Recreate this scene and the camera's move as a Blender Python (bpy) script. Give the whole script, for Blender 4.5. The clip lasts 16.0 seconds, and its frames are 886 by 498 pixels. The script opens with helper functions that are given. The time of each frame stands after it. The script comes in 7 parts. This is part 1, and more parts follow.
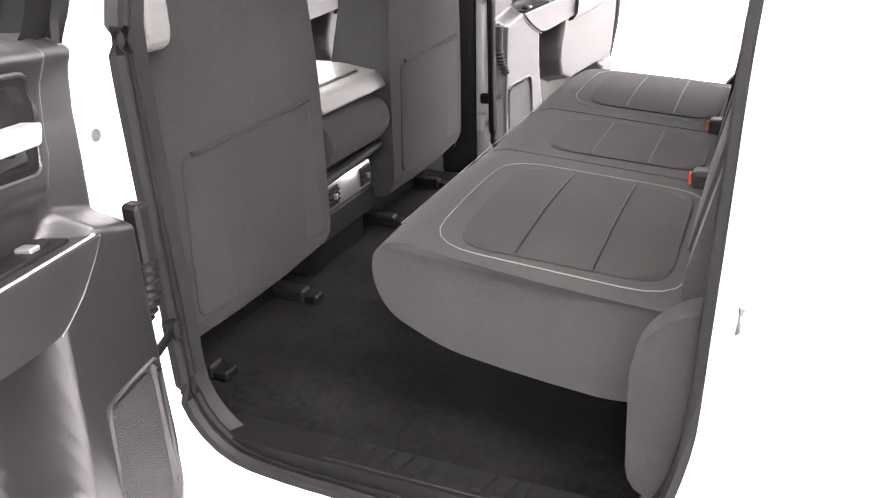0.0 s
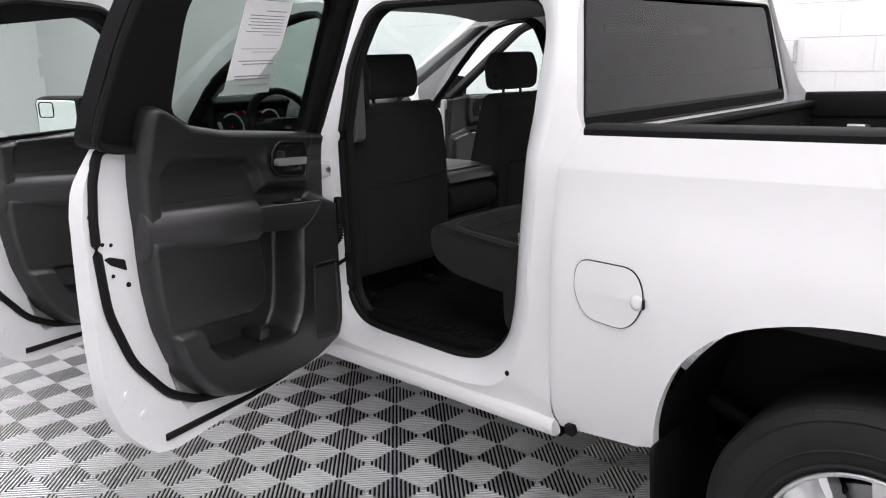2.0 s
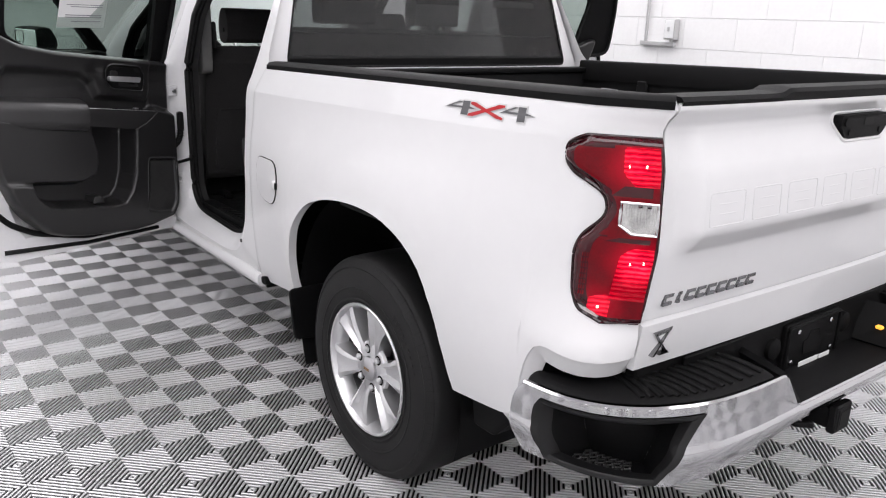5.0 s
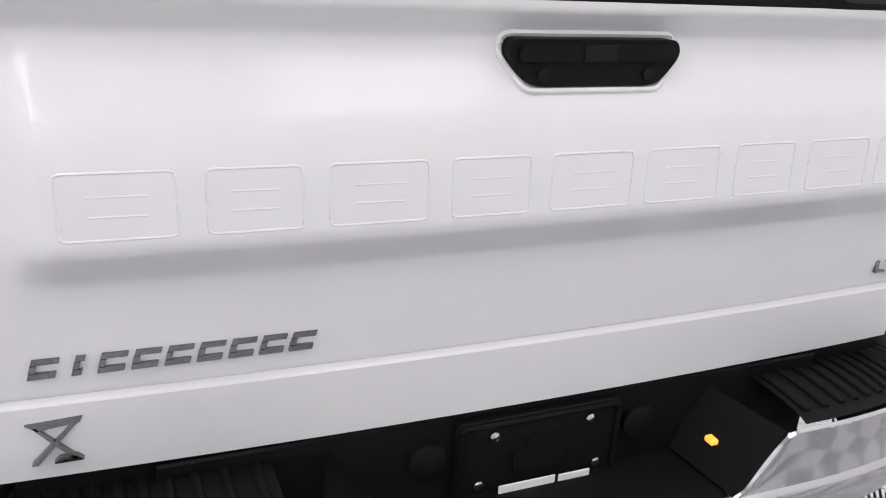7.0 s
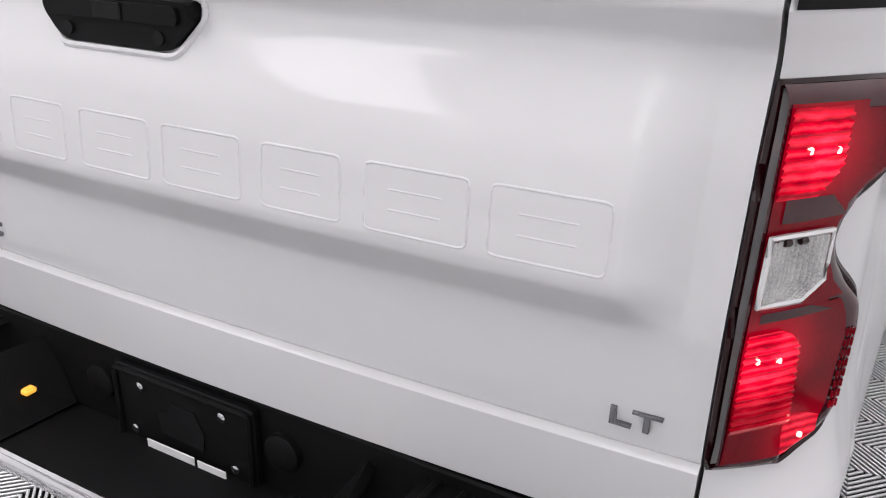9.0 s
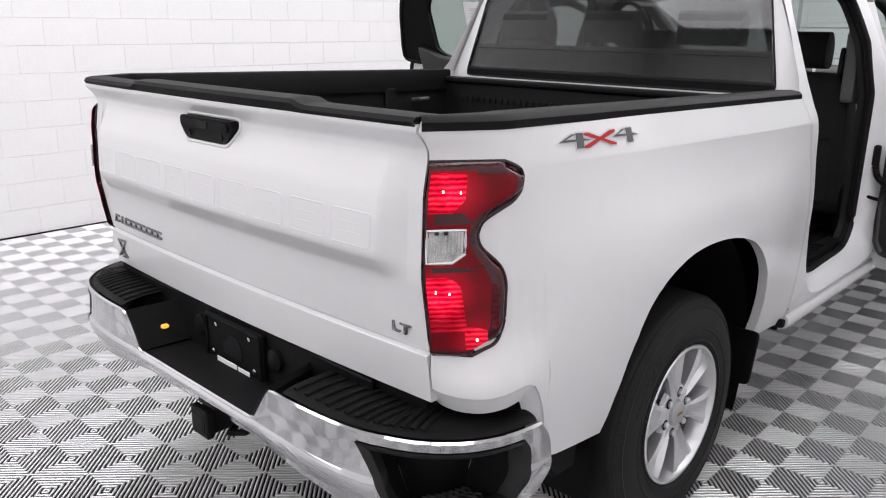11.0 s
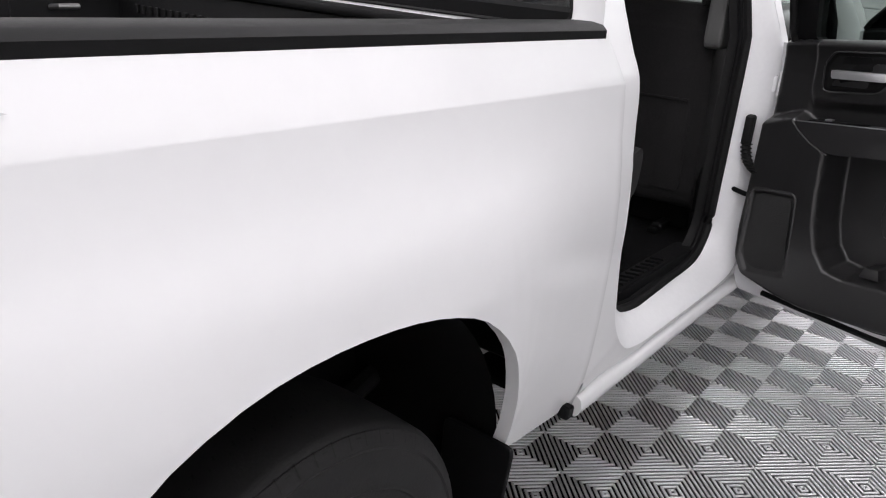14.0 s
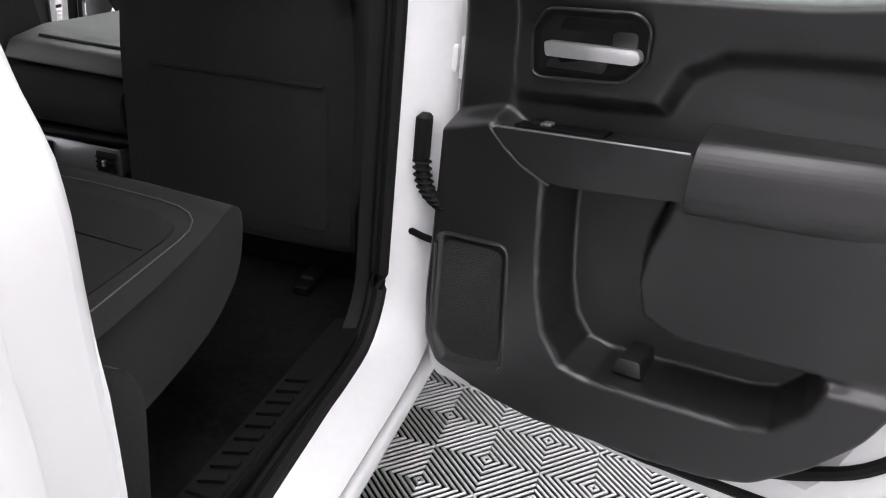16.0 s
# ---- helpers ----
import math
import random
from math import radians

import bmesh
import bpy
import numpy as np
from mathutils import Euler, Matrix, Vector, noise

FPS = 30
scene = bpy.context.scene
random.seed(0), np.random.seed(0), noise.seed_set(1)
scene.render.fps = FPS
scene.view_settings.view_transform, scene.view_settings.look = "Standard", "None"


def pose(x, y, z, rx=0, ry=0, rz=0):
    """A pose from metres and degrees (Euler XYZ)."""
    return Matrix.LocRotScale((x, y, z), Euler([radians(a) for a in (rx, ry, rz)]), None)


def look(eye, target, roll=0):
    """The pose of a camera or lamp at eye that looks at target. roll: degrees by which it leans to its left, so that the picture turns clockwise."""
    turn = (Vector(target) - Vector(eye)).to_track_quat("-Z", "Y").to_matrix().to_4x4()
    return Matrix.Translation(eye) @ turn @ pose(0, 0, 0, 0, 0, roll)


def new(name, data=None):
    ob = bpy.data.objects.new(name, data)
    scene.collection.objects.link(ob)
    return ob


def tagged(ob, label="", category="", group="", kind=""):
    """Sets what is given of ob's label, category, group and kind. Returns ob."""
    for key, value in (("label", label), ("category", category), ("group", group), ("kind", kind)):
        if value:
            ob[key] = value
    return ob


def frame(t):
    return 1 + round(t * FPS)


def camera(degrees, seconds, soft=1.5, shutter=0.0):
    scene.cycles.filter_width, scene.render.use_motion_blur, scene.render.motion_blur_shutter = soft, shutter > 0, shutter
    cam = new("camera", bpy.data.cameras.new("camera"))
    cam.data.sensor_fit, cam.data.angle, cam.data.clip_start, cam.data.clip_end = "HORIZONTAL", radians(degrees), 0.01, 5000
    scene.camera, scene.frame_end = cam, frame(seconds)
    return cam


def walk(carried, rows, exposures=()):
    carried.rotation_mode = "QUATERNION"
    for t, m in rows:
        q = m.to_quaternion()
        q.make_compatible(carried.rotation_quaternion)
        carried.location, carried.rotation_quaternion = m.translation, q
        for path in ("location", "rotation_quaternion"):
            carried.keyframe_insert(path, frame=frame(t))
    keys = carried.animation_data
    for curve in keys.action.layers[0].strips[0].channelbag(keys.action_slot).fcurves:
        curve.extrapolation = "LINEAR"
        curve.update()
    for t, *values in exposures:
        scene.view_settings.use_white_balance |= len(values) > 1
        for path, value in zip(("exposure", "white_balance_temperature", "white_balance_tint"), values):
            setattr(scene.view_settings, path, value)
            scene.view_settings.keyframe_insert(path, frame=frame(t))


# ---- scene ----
# ---- camera ----
cam = camera(59.0, 16.0, soft=1.1)
PATH = [
    (0, (-1.737, 1.017, 1.459), (-0.045, 1.712, 0.650), -1.46),
    (0.5, (-2.059, 0.723, 1.500), (-0.457, 1.688, 0.791), -1.19),
    (1, (-2.314, 0.351, 1.518), (-0.785, 1.483, 0.901), -1.36),
    (1.5, (-2.573, -0.018, 1.545), (-1.100, 1.225, 1.009), -1.51),
    (2, (-2.776, -0.407, 1.577), (-1.350, 0.910, 1.096), -1.35),
    (2.5, (-2.922, -0.834, 1.597), (-1.530, 0.532, 1.151), -0.73),
    (3, (-3.096, -1.241, 1.599), (-1.731, 0.153, 1.160), 0.16),
    (3.2, (-3.133, -1.387, 1.611), (-1.778, 0.018, 1.173), 0.40),
    (5.3, (-2.041, -2.177, 1.539), (-0.908, -0.637, 0.952), 2.23),
    (5.5, (-1.885, -2.167, 1.518), (-0.776, -0.615, 0.916), 2.41),
    (6, (-1.451, -2.087, 1.497), (-0.431, -0.495, 0.847), 2.72),
    (6.5, (-1.018, -2.081, 1.475), (-0.128, -0.423, 0.798), 2.75),
    (7, (-0.606, -2.072, 1.451), (0.102, -0.339, 0.747), 2.93),
    (7.5, (-0.202, -2.042, 1.475), (0.231, -0.240, 0.724), 3.00),
    (8, (0.209, -2.056, 1.468), (0.252, -0.206, 0.708), 2.82),
    (8.5, (0.553, -1.934, 1.432), (0.159, -0.129, 0.665), 2.51),
    (9, (0.889, -1.860, 1.450), (0.037, -0.219, 0.686), 1.94),
    (9.2, (1.053, -1.859, 1.465), (0.060, -0.298, 0.705), 1.41),
    (11.3, (2.038, -2.285, 1.612), (0.710, -0.890, 1.072), 0.63),
    (11.5, (2.053, -2.296, 1.611), (0.731, -0.895, 1.072), 0.77),
    (12, (2.037, -2.135, 1.589), (0.743, -0.716, 1.031), 1.30),
    (12.5, (1.982, -1.811, 1.564), (0.726, -0.376, 0.961), 2.09),
    (13, (1.835, -1.437, 1.538), (0.626, 0.017, 0.888), 3.00),
    (13.5, (1.749, -1.080, 1.525), (0.582, 0.389, 0.831), 4.21),
    (14, (1.682, -0.722, 1.505), (0.554, 0.765, 0.786), 4.31),
    (14.5, (1.565, -0.384, 1.506), (0.503, 1.128, 0.741), 4.80),
    (15, (1.491, -0.076, 1.489), (0.559, 1.503, 0.689), 5.14),
    (15.5, (1.443, 0.223, 1.478), (0.734, 1.900, 0.650), 5.56),
    (16, (1.341, 0.494, 1.483), (0.881, 2.239, 0.620), 5.74),
]
EXPO = [(0, 3.3, 6800, 14), (0.4, 2.5, 6800, 14), (0.8, 1.2, 6750, 14), (1.0, 0.62, 6700, 14), (1.2, 0.34, 6600, 13), (1.6, 0.02, 6500, 11), (3, -0.1, 6500, 10), (5.5, -0.12, 6500, 10), (6.5, -0.2, 6500, 10),
        (8, -0.32, 6500, 10), (9, -0.34, 6500, 10), (11.5, -0.16, 6500, 10), (13, 0.06, 6500, 10), (14.5, -0.02, 6500, 10), (15.2, -0.03, 6500, 10), (16, 0.55, 6500, 10)]
walk(cam, [(t, look(eye, target, roll)) for t, eye, target, roll in PATH], EXPO)

# ---- world and light ----
world = bpy.data.worlds.new("world")
scene.world = world
world.use_nodes = True
world.node_tree.nodes["Background"].inputs[0].default_value = (0.9, 0.95, 1.0, 1)
world.node_tree.nodes["Background"].inputs[1].default_value = 0.05

# room: x from WL to WR, y from WB to WF
WL, WR, WB, WF, CEIL = -4.43, 2.43, -7.0, 13.1, 4.3
LAMP_X, LAMP_Y, LAMP_W = (-2.75, 0.95), (-5.2, -2.6, 0.0, 2.6, 5.2, 8.4), 58.0


def area_lamp(x, y, z, sx, sy, watts, color=(1, 0.968, 1)):
    data = bpy.data.lights.new("ceiling_lamp", "AREA")
    data.shape, data.size, data.size_y, data.energy, data.color = "RECTANGLE", sx, sy, watts, color
    ob = new("ceiling_lamp", data)
    ob.location = (x, y, z)
    return ob


for lx in LAMP_X:
    for ly in LAMP_Y:
        area_lamp(lx, ly, CEIL - 0.13, 1.75, 2.5, LAMP_W * ((1.25 if ly < -1 else (0.8 if ly < 1 else 0.8)) if lx < 0 else (0.68 if ly < -1 else 1.2)))


# ---- materials ----
def material(name, color, rough=0.5, metal=0.0, coat=0.0, var=0.0, scale=8.0, bump=0.0, bscale=200.0, spec=0.5, emit=None, strength=0.0,
             trans=0.0, ior=1.45, rvar=0.0, sheen=0.0, bump_kind="NOISE", stain=0.0):
    m = bpy.data.materials.new(name)
    m.use_nodes = True
    nt = m.node_tree
    p = nt.nodes["Principled BSDF"]
    p.inputs["Base Color"].default_value = (*color, 1)
    p.inputs["Roughness"].default_value = rough
    p.inputs["Metallic"].default_value = metal
    p.inputs["Coat Weight"].default_value = coat
    p.inputs["Coat Roughness"].default_value = 0.04
    p.inputs["Specular IOR Level"].default_value = spec
    p.inputs["Transmission Weight"].default_value = trans
    p.inputs["IOR"].default_value = ior
    p.inputs["Sheen Weight"].default_value = sheen
    tc = nt.nodes.new("ShaderNodeTexCoord")
    if var or rvar or stain:
        n1 = nt.nodes.new("ShaderNodeTexNoise")
        n1.inputs["Scale"].default_value = scale
        n1.inputs["Detail"].default_value = 6
        nt.links.new(tc.outputs["Object"], n1.inputs["Vector"])
        n2 = nt.nodes.new("ShaderNodeTexNoise")
        n2.inputs["Scale"].default_value = scale * 14
        n2.inputs["Detail"].default_value = 3
        nt.links.new(tc.outputs["Object"], n2.inputs["Vector"])
        add = nt.nodes.new("ShaderNodeMath")
        add.operation = "ADD"
        nt.links.new(n1.outputs["Fac"], add.inputs[0])
        nt.links.new(n2.outputs["Fac"], add.inputs[1])
        if var:
            mr = nt.nodes.new("ShaderNodeMapRange")
            mr.inputs["From Min"].default_value, mr.inputs["From Max"].default_value = 0.6, 1.4
            mr.inputs["To Min"].default_value, mr.inputs["To Max"].default_value = 1 - var, 1 + var
            nt.links.new(add.outputs[0], mr.inputs["Value"])
            mix = nt.nodes.new("ShaderNodeMix")
            mix.data_type, mix.blend_type = "RGBA", "MULTIPLY"
            mix.inputs["Factor"].default_value = 1.0
            mix.inputs["A"].default_value = (*color, 1)
            nt.links.new(mr.outputs["Result"], mix.inputs["B"])
            nt.links.new(mix.outputs["Result"], p.inputs["Base Color"])
        if rvar:
            rr = nt.nodes.new("ShaderNodeMapRange")
            rr.inputs["From Min"].default_value, rr.inputs["From Max"].default_value = 0.6, 1.4
            rr.inputs["To Min"].default_value, rr.inputs["To Max"].default_value = max(0.01, rough - rvar), min(1, rough + rvar)
            nt.links.new(add.outputs[0], rr.inputs["Value"])
            nt.links.new(rr.outputs["Result"], p.inputs["Roughness"])
    if bump:
        if bump_kind == "VORONOI":
            b1 = nt.nodes.new("ShaderNodeTexVoronoi")
            out = b1.outputs["Distance"]
        else:
            b1 = nt.nodes.new("ShaderNodeTexNoise")
            b1.inputs["Detail"].default_value = 4
            out = b1.outputs["Fac"]
        b1.inputs["Scale"].default_value = bscale
        nt.links.new(tc.outputs["Object"], b1.inputs["Vector"])
        bp = nt.nodes.new("ShaderNodeBump")
        bp.inputs["Strength"].default_value = bump
        bp.inputs["Distance"].default_value = 0.002
        nt.links.new(out, bp.inputs["Height"])
        nt.links.new(bp.outputs["Normal"], p.inputs["Normal"])
    if emit:
        p.inputs["Emission Color"].default_value = (*emit, 1)
        p.inputs["Emission Strength"].default_value = strength
    return m


WHITE = material("white_paint", (0.74, 0.74, 0.745), 0.40, coat=0.75, var=0.012, scale=1.5, spec=0.2)
WHITE.node_tree.nodes["Principled BSDF"].inputs["Coat Roughness"].default_value = 0.085
JAMB = material("white_jamb_paint", (0.78, 0.78, 0.79), 0.38, coat=0.3, var=0.03, scale=5)
BLACK = material("black_plastic", (0.005, 0.005, 0.0053), 0.58, spec=0.15, var=0.15, scale=6, bump=0.15, bscale=700)
TRIM = material("dark_grey_trim", (0.0100, 0.0098, 0.0102), 0.38, spec=0.85, var=0.12, scale=5, bump=0.06, bscale=900, bump_kind="VORONOI", rvar=0.06)
TRIM2 = material("dark_grey_soft_trim", (0.0125, 0.0122, 0.0127), 0.38, spec=0.85, var=0.12, scale=7, bump=0.07, bscale=650, bump_kind="VORONOI")
BEZELBLACK = material("satin_black_bezel", (0.008, 0.008, 0.0084), 0.42, spec=0.4, var=0.1, scale=6, bump=0.1, bscale=700)
RUBBER = material("black_rubber", (0.006, 0.006, 0.006), 0.6, spec=0.25, var=0.2, scale=10)
FABRIC = material("charcoal_fabric", (0.021, 0.0206, 0.0208), 0.93, var=0.16, scale=9, bump=0.25, bscale=520, sheen=0.04, spec=0.1)
FABRIC2 = material("charcoal_centre_fabric", (0.016, 0.0157, 0.0157), 0.95, var=0.2, scale=12, bump=0.35, bscale=420, sheen=0.04, spec=0.1)
CARPET = material("black_carpet", (0.0052, 0.0052, 0.0055), 0.98, var=1.15, scale=5, bump=1.0, bscale=500, sheen=0.02, spec=0.05)
LINER = material("black_bed_liner", (0.0075, 0.0075, 0.008), 0.55, spec=0.3, var=0.2, scale=10, bump=0.6, bscale=260)
CHROME = material("chrome", (0.60, 0.60, 0.61), 0.09, metal=1.0, rvar=0.03, scale=4)
SATIN = material("satin_silver", (0.55, 0.55, 0.56), 0.3, metal=0.9, var=0.05)
ALLOY = material("machined_alloy", (0.70, 0.70, 0.71), 0.32, metal=0.85, var=0.02, scale=4)
LEVER = material("bright_lever", (0.72, 0.72, 0.73), 0.28, metal=0.8, var=0.03)
DARKMETAL = material("dark_metal", (0.006, 0.006, 0.0065), 0.6, metal=0.2, spec=0.25, var=0.3, scale=14)
DISC = material("brake_disc_steel", (0.25, 0.25, 0.25), 0.4, metal=1.0, var=0.15, scale=20)
TYRE = material("tyre_rubber", (0.0115, 0.0115, 0.0117), 0.60, spec=0.3, var=0.25, scale=14, bump=0.2, bscale=160)
REDLENS = material("red_lamp_lens", (0.09, 0.0002, 0.003), 0.10, spec=0.1, coat=0.22, var=0.5, scale=14, emit=(0.9, 0.001, 0.03), strength=0.1)
SMOKED = material("smoked_lamp_edge", (0.014, 0.001, 0.002), 0.1, spec=0.3, coat=0.35, var=0.2)
STITCH = material("grey_thread", (0.09, 0.09, 0.088), 0.8)
LIDGREY = material("mid_grey_lid", (0.075, 0.075, 0.073), 0.5, var=0.1, bump=0.2, bscale=800)
CLEARLENS = material("clear_lamp_lens", (0.42, 0.42, 0.41), 0.12, coat=0.8, var=0.6, scale=32)
BEZEL = material("bright_lamp_bezel", (0.75, 0.75, 0.75), 0.15, metal=0.6)
BADGE = material("grey_decal", (0.10, 0.10, 0.105), 0.4, var=0.05)
BADGERED = material("red_decal", (0.42, 0.012, 0.016), 0.4, var=0.08)
BADGEEDGE = material("pale_decal_edge", (0.58, 0.58, 0.58), 0.4, var=0.03)
PAPER = material("paper", (0.80, 0.80, 0.80), 0.8, var=0.02)
INK = material("grey_ink", (0.22, 0.22, 0.24), 0.8)


def thin_glass(name, color, gloss):
    """A pane: light passes straight through its tint, and the surface mirrors by Fresnel."""
    m = bpy.data.materials.new(name)
    m.use_nodes = True
    nt = m.node_tree
    nt.nodes.clear()
    out = nt.nodes.new("ShaderNodeOutputMaterial")
    mix = nt.nodes.new("ShaderNodeMixShader")
    tr = nt.nodes.new("ShaderNodeBsdfTransparent")
    gl = nt.nodes.new("ShaderNodeBsdfGlossy")
    fr = nt.nodes.new("ShaderNodeFresnel")
    fr.inputs["IOR"].default_value = gloss
    tr.inputs["Color"].default_value = (*color, 1)
    gl.inputs["Roughness"].default_value = 0.02
    nt.links.new(fr.outputs[0], mix.inputs[0])
    nt.links.new(tr.outputs[0], mix.inputs[1])
    nt.links.new(gl.outputs[0], mix.inputs[2])
    nt.links.new(mix.outputs[0], out.inputs[0])
    return m


GLASS = material("green_tinted_glass", (0.80, 0.90, 0.86), 0.0, trans=1.0, ior=1.12)
REARGLASS = material("green_privacy_glass", (0.33, 0.39, 0.36), 0.0, trans=1.0, ior=1.12)
DARKGLASS = thin_glass("privacy_glass", (0.42, 0.43, 0.43), 1.5)
MIRROR = material("mirror_silver", (0.86, 0.90, 0.88), 0.02, metal=1.0)
RED = material("red_buckle", (0.55, 0.03, 0.02), 0.4)
AMBER = material("amber_lamp", (0.9, 0.45, 0.08), 0.3, emit=(1.0, 0.48, 0.05), strength=1.0)
RIB = material("grey_floor_tile", (0.79, 0.79, 0.80), 0.30, metal=0.55, var=0.06, scale=3.5, rvar=0.02, spec=0.7)
GROOVE = material("floor_groove", (0.006, 0.006, 0.0065), 0.8, var=0.3, scale=10)
WALL = material("painted_block", (0.87, 0.87, 0.87), 0.55, var=0.03, scale=3, bump=0.5, bscale=90)
MORTAR = material("painted_mortar", (0.81, 0.81, 0.815), 0.7, var=0.04, scale=5, bump=0.4, bscale=120)
CEILING = material("ceiling_paint", (0.89, 0.89, 0.89), 0.8, var=0.04, scale=2)
SHUTTER = material("door_panel_paint", (0.83, 0.84, 0.84), 0.45, var=0.04, scale=2)
BOX = material("grey_metal_box", (0.55, 0.55, 0.55), 0.4, metal=0.3, var=0.08)
WOOD = material("tan_trim", (0.30, 0.19, 0.10), 0.5, var=0.2)
DIFFUSER = material("lamp_diffuser", (0.9, 0.9, 0.9), 0.5)
ORANGE = material("gauge_needle", (0.6, 0.05, 0.01), 0.4, emit=(1.0, 0.08, 0.03), strength=0.5)
DARKCHROME = material("dark_chrome", (0.22, 0.22, 0.225), 0.12, metal=1.0, rvar=0.05, scale=30)
SMOKEDRED = material("smoked_red_edge", (0.042, 0.0014, 0.005), 0.08, spec=0.3, coat=0.5, var=0.2)
PLATEMIRROR = material("dark_mirror_plate", (0.30, 0.30, 0.31), 0.05, metal=1.0)


def lit_lens(name, strength):
    """A red lamp lens with a lit reflector of fine horizontal steps behind it."""
    m = material(name, (0.24, 0.001, 0.006), 0.10, spec=0.1, coat=0.2)
    nt = m.node_tree
    p = nt.nodes["Principled BSDF"]
    tc = nt.nodes.new("ShaderNodeTexCoord")
    wave = nt.nodes.new("ShaderNodeTexWave")
    wave.bands_direction = "Z"
    wave.inputs["Scale"].default_value = 27
    wave.inputs["Distortion"].default_value = 2.2
    wave.inputs["Detail"].default_value = 3
    wave.inputs["Detail Scale"].default_value = 1.6
    nt.links.new(tc.outputs["Object"], wave.inputs["Vector"])
    n = nt.nodes.new("ShaderNodeTexNoise")
    n.inputs["Scale"].default_value = 26
    n.inputs["Detail"].default_value = 2
    nt.links.new(tc.outputs["Object"], n.inputs["Vector"])
    mul = nt.nodes.new("ShaderNodeMath")
    mul.operation = "MULTIPLY_ADD"
    mul.inputs[1].default_value = 0.42
    nt.links.new(wave.outputs["Fac"], mul.inputs[0])
    half = nt.nodes.new("ShaderNodeMath")
    half.operation = "MULTIPLY"
    half.inputs[1].default_value = 0.75
    nt.links.new(n.outputs["Fac"], half.inputs[0])
    nt.links.new(half.outputs[0], mul.inputs[2])
    ramp = nt.nodes.new("ShaderNodeValToRGB")
    e = ramp.color_ramp.elements
    e[0].position, e[0].color = 0.30, (0.22, 0.0, 0.010, 1)
    e[1].position, e[1].color = 0.88, (1.0, 0.045, 0.09, 1)
    e.new(0.60).color = (0.80, 0.001, 0.028, 1)
    nt.links.new(mul.outputs[0], ramp.inputs["Fac"])
    nt.links.new(ramp.outputs["Color"], p.inputs["Emission Color"])
    p.inputs["Emission Strength"].default_value = strength
    return m


LITLENS = lit_lens("lit_red_lens", 1.35)


# ---- mesh tools ----
def part(name, bm, mat, parent=None, label="", smooth=False, matrix=None, recalc=True):
    """Links a bmesh as one mesh object under a thing or a part."""
    if recalc:
        bmesh.ops.recalc_face_normals(bm, faces=bm.faces)
    me = bpy.data.meshes.new(name)
    bm.to_mesh(me)
    bm.free()
    me.materials.append(mat)
    if smooth:
        for f in me.polygons:
            f.use_smooth = True
        me.set_sharp_from_angle(angle=radians(38))
    ob = new(name, me)
    if matrix is not None:
        ob.matrix_basis = matrix
    if parent is not None:
        ob.parent = parent
    if label:
        ob["label"] = label
    return ob


def thing(name, label, category, group="", loc=(0, 0, 0)):
    ob = new(name)
    ob.empty_display_size = 0.2
    ob.location = loc
    return tagged(ob, label, category, group)


def bevelled(bm, geom, r, seg=2):
    if r:
        bmesh.ops.bevel(bm, geom=geom, offset=r, segments=seg, affect="EDGES", profile=0.5, clamp_overlap=True)


def box(x0, x1, y0, y1, z0, z1, r=0.0, seg=2, bm=None):
    bm = bm or bmesh.new()
    vs = [bm.verts.new((x, y, z)) for x in (x0, x1) for y in (y0, y1) for z in (z0, z1)]
    q = ((0, 1, 3, 2), (4, 6, 7, 5), (0, 4, 5, 1), (2, 3, 7, 6), (0, 2, 6, 4), (1, 5, 7, 3))
    fs = [bm.faces.new([vs[i] for i in f]) for f in q]
    bevelled(bm, list({e for f in fs for e in f.edges}), r, seg)
    return bm


def prism(pts, lo, hi, axis="x", r=0.0, seg=2, bm=None, side_edges=True):
    """A polygon drawn across an axis and drawn out along it from lo to hi."""
    bm = bm or bmesh.new()

    def place(p, h):
        return {"x": (h, p[0], p[1]), "y": (p[0], h, p[1]), "z": (p[0], p[1], h)}[axis]
    a = [bm.verts.new(place(p, lo)) for p in pts]
    b = [bm.verts.new(place(p, hi)) for p in pts]
    n = len(pts)
    fs = [bm.faces.new(a[::-1]), bm.faces.new(b)]
    for i in range(n):
        fs.append(bm.faces.new((a[i], a[(i + 1) % n], b[(i + 1) % n], b[i])))
    if r:
        es = set(fs[0].edges) | set(fs[1].edges)
        if side_edges:
            es |= {e for f in fs for e in f.edges}
        bevelled(bm, list(es), r, seg)
    return bm


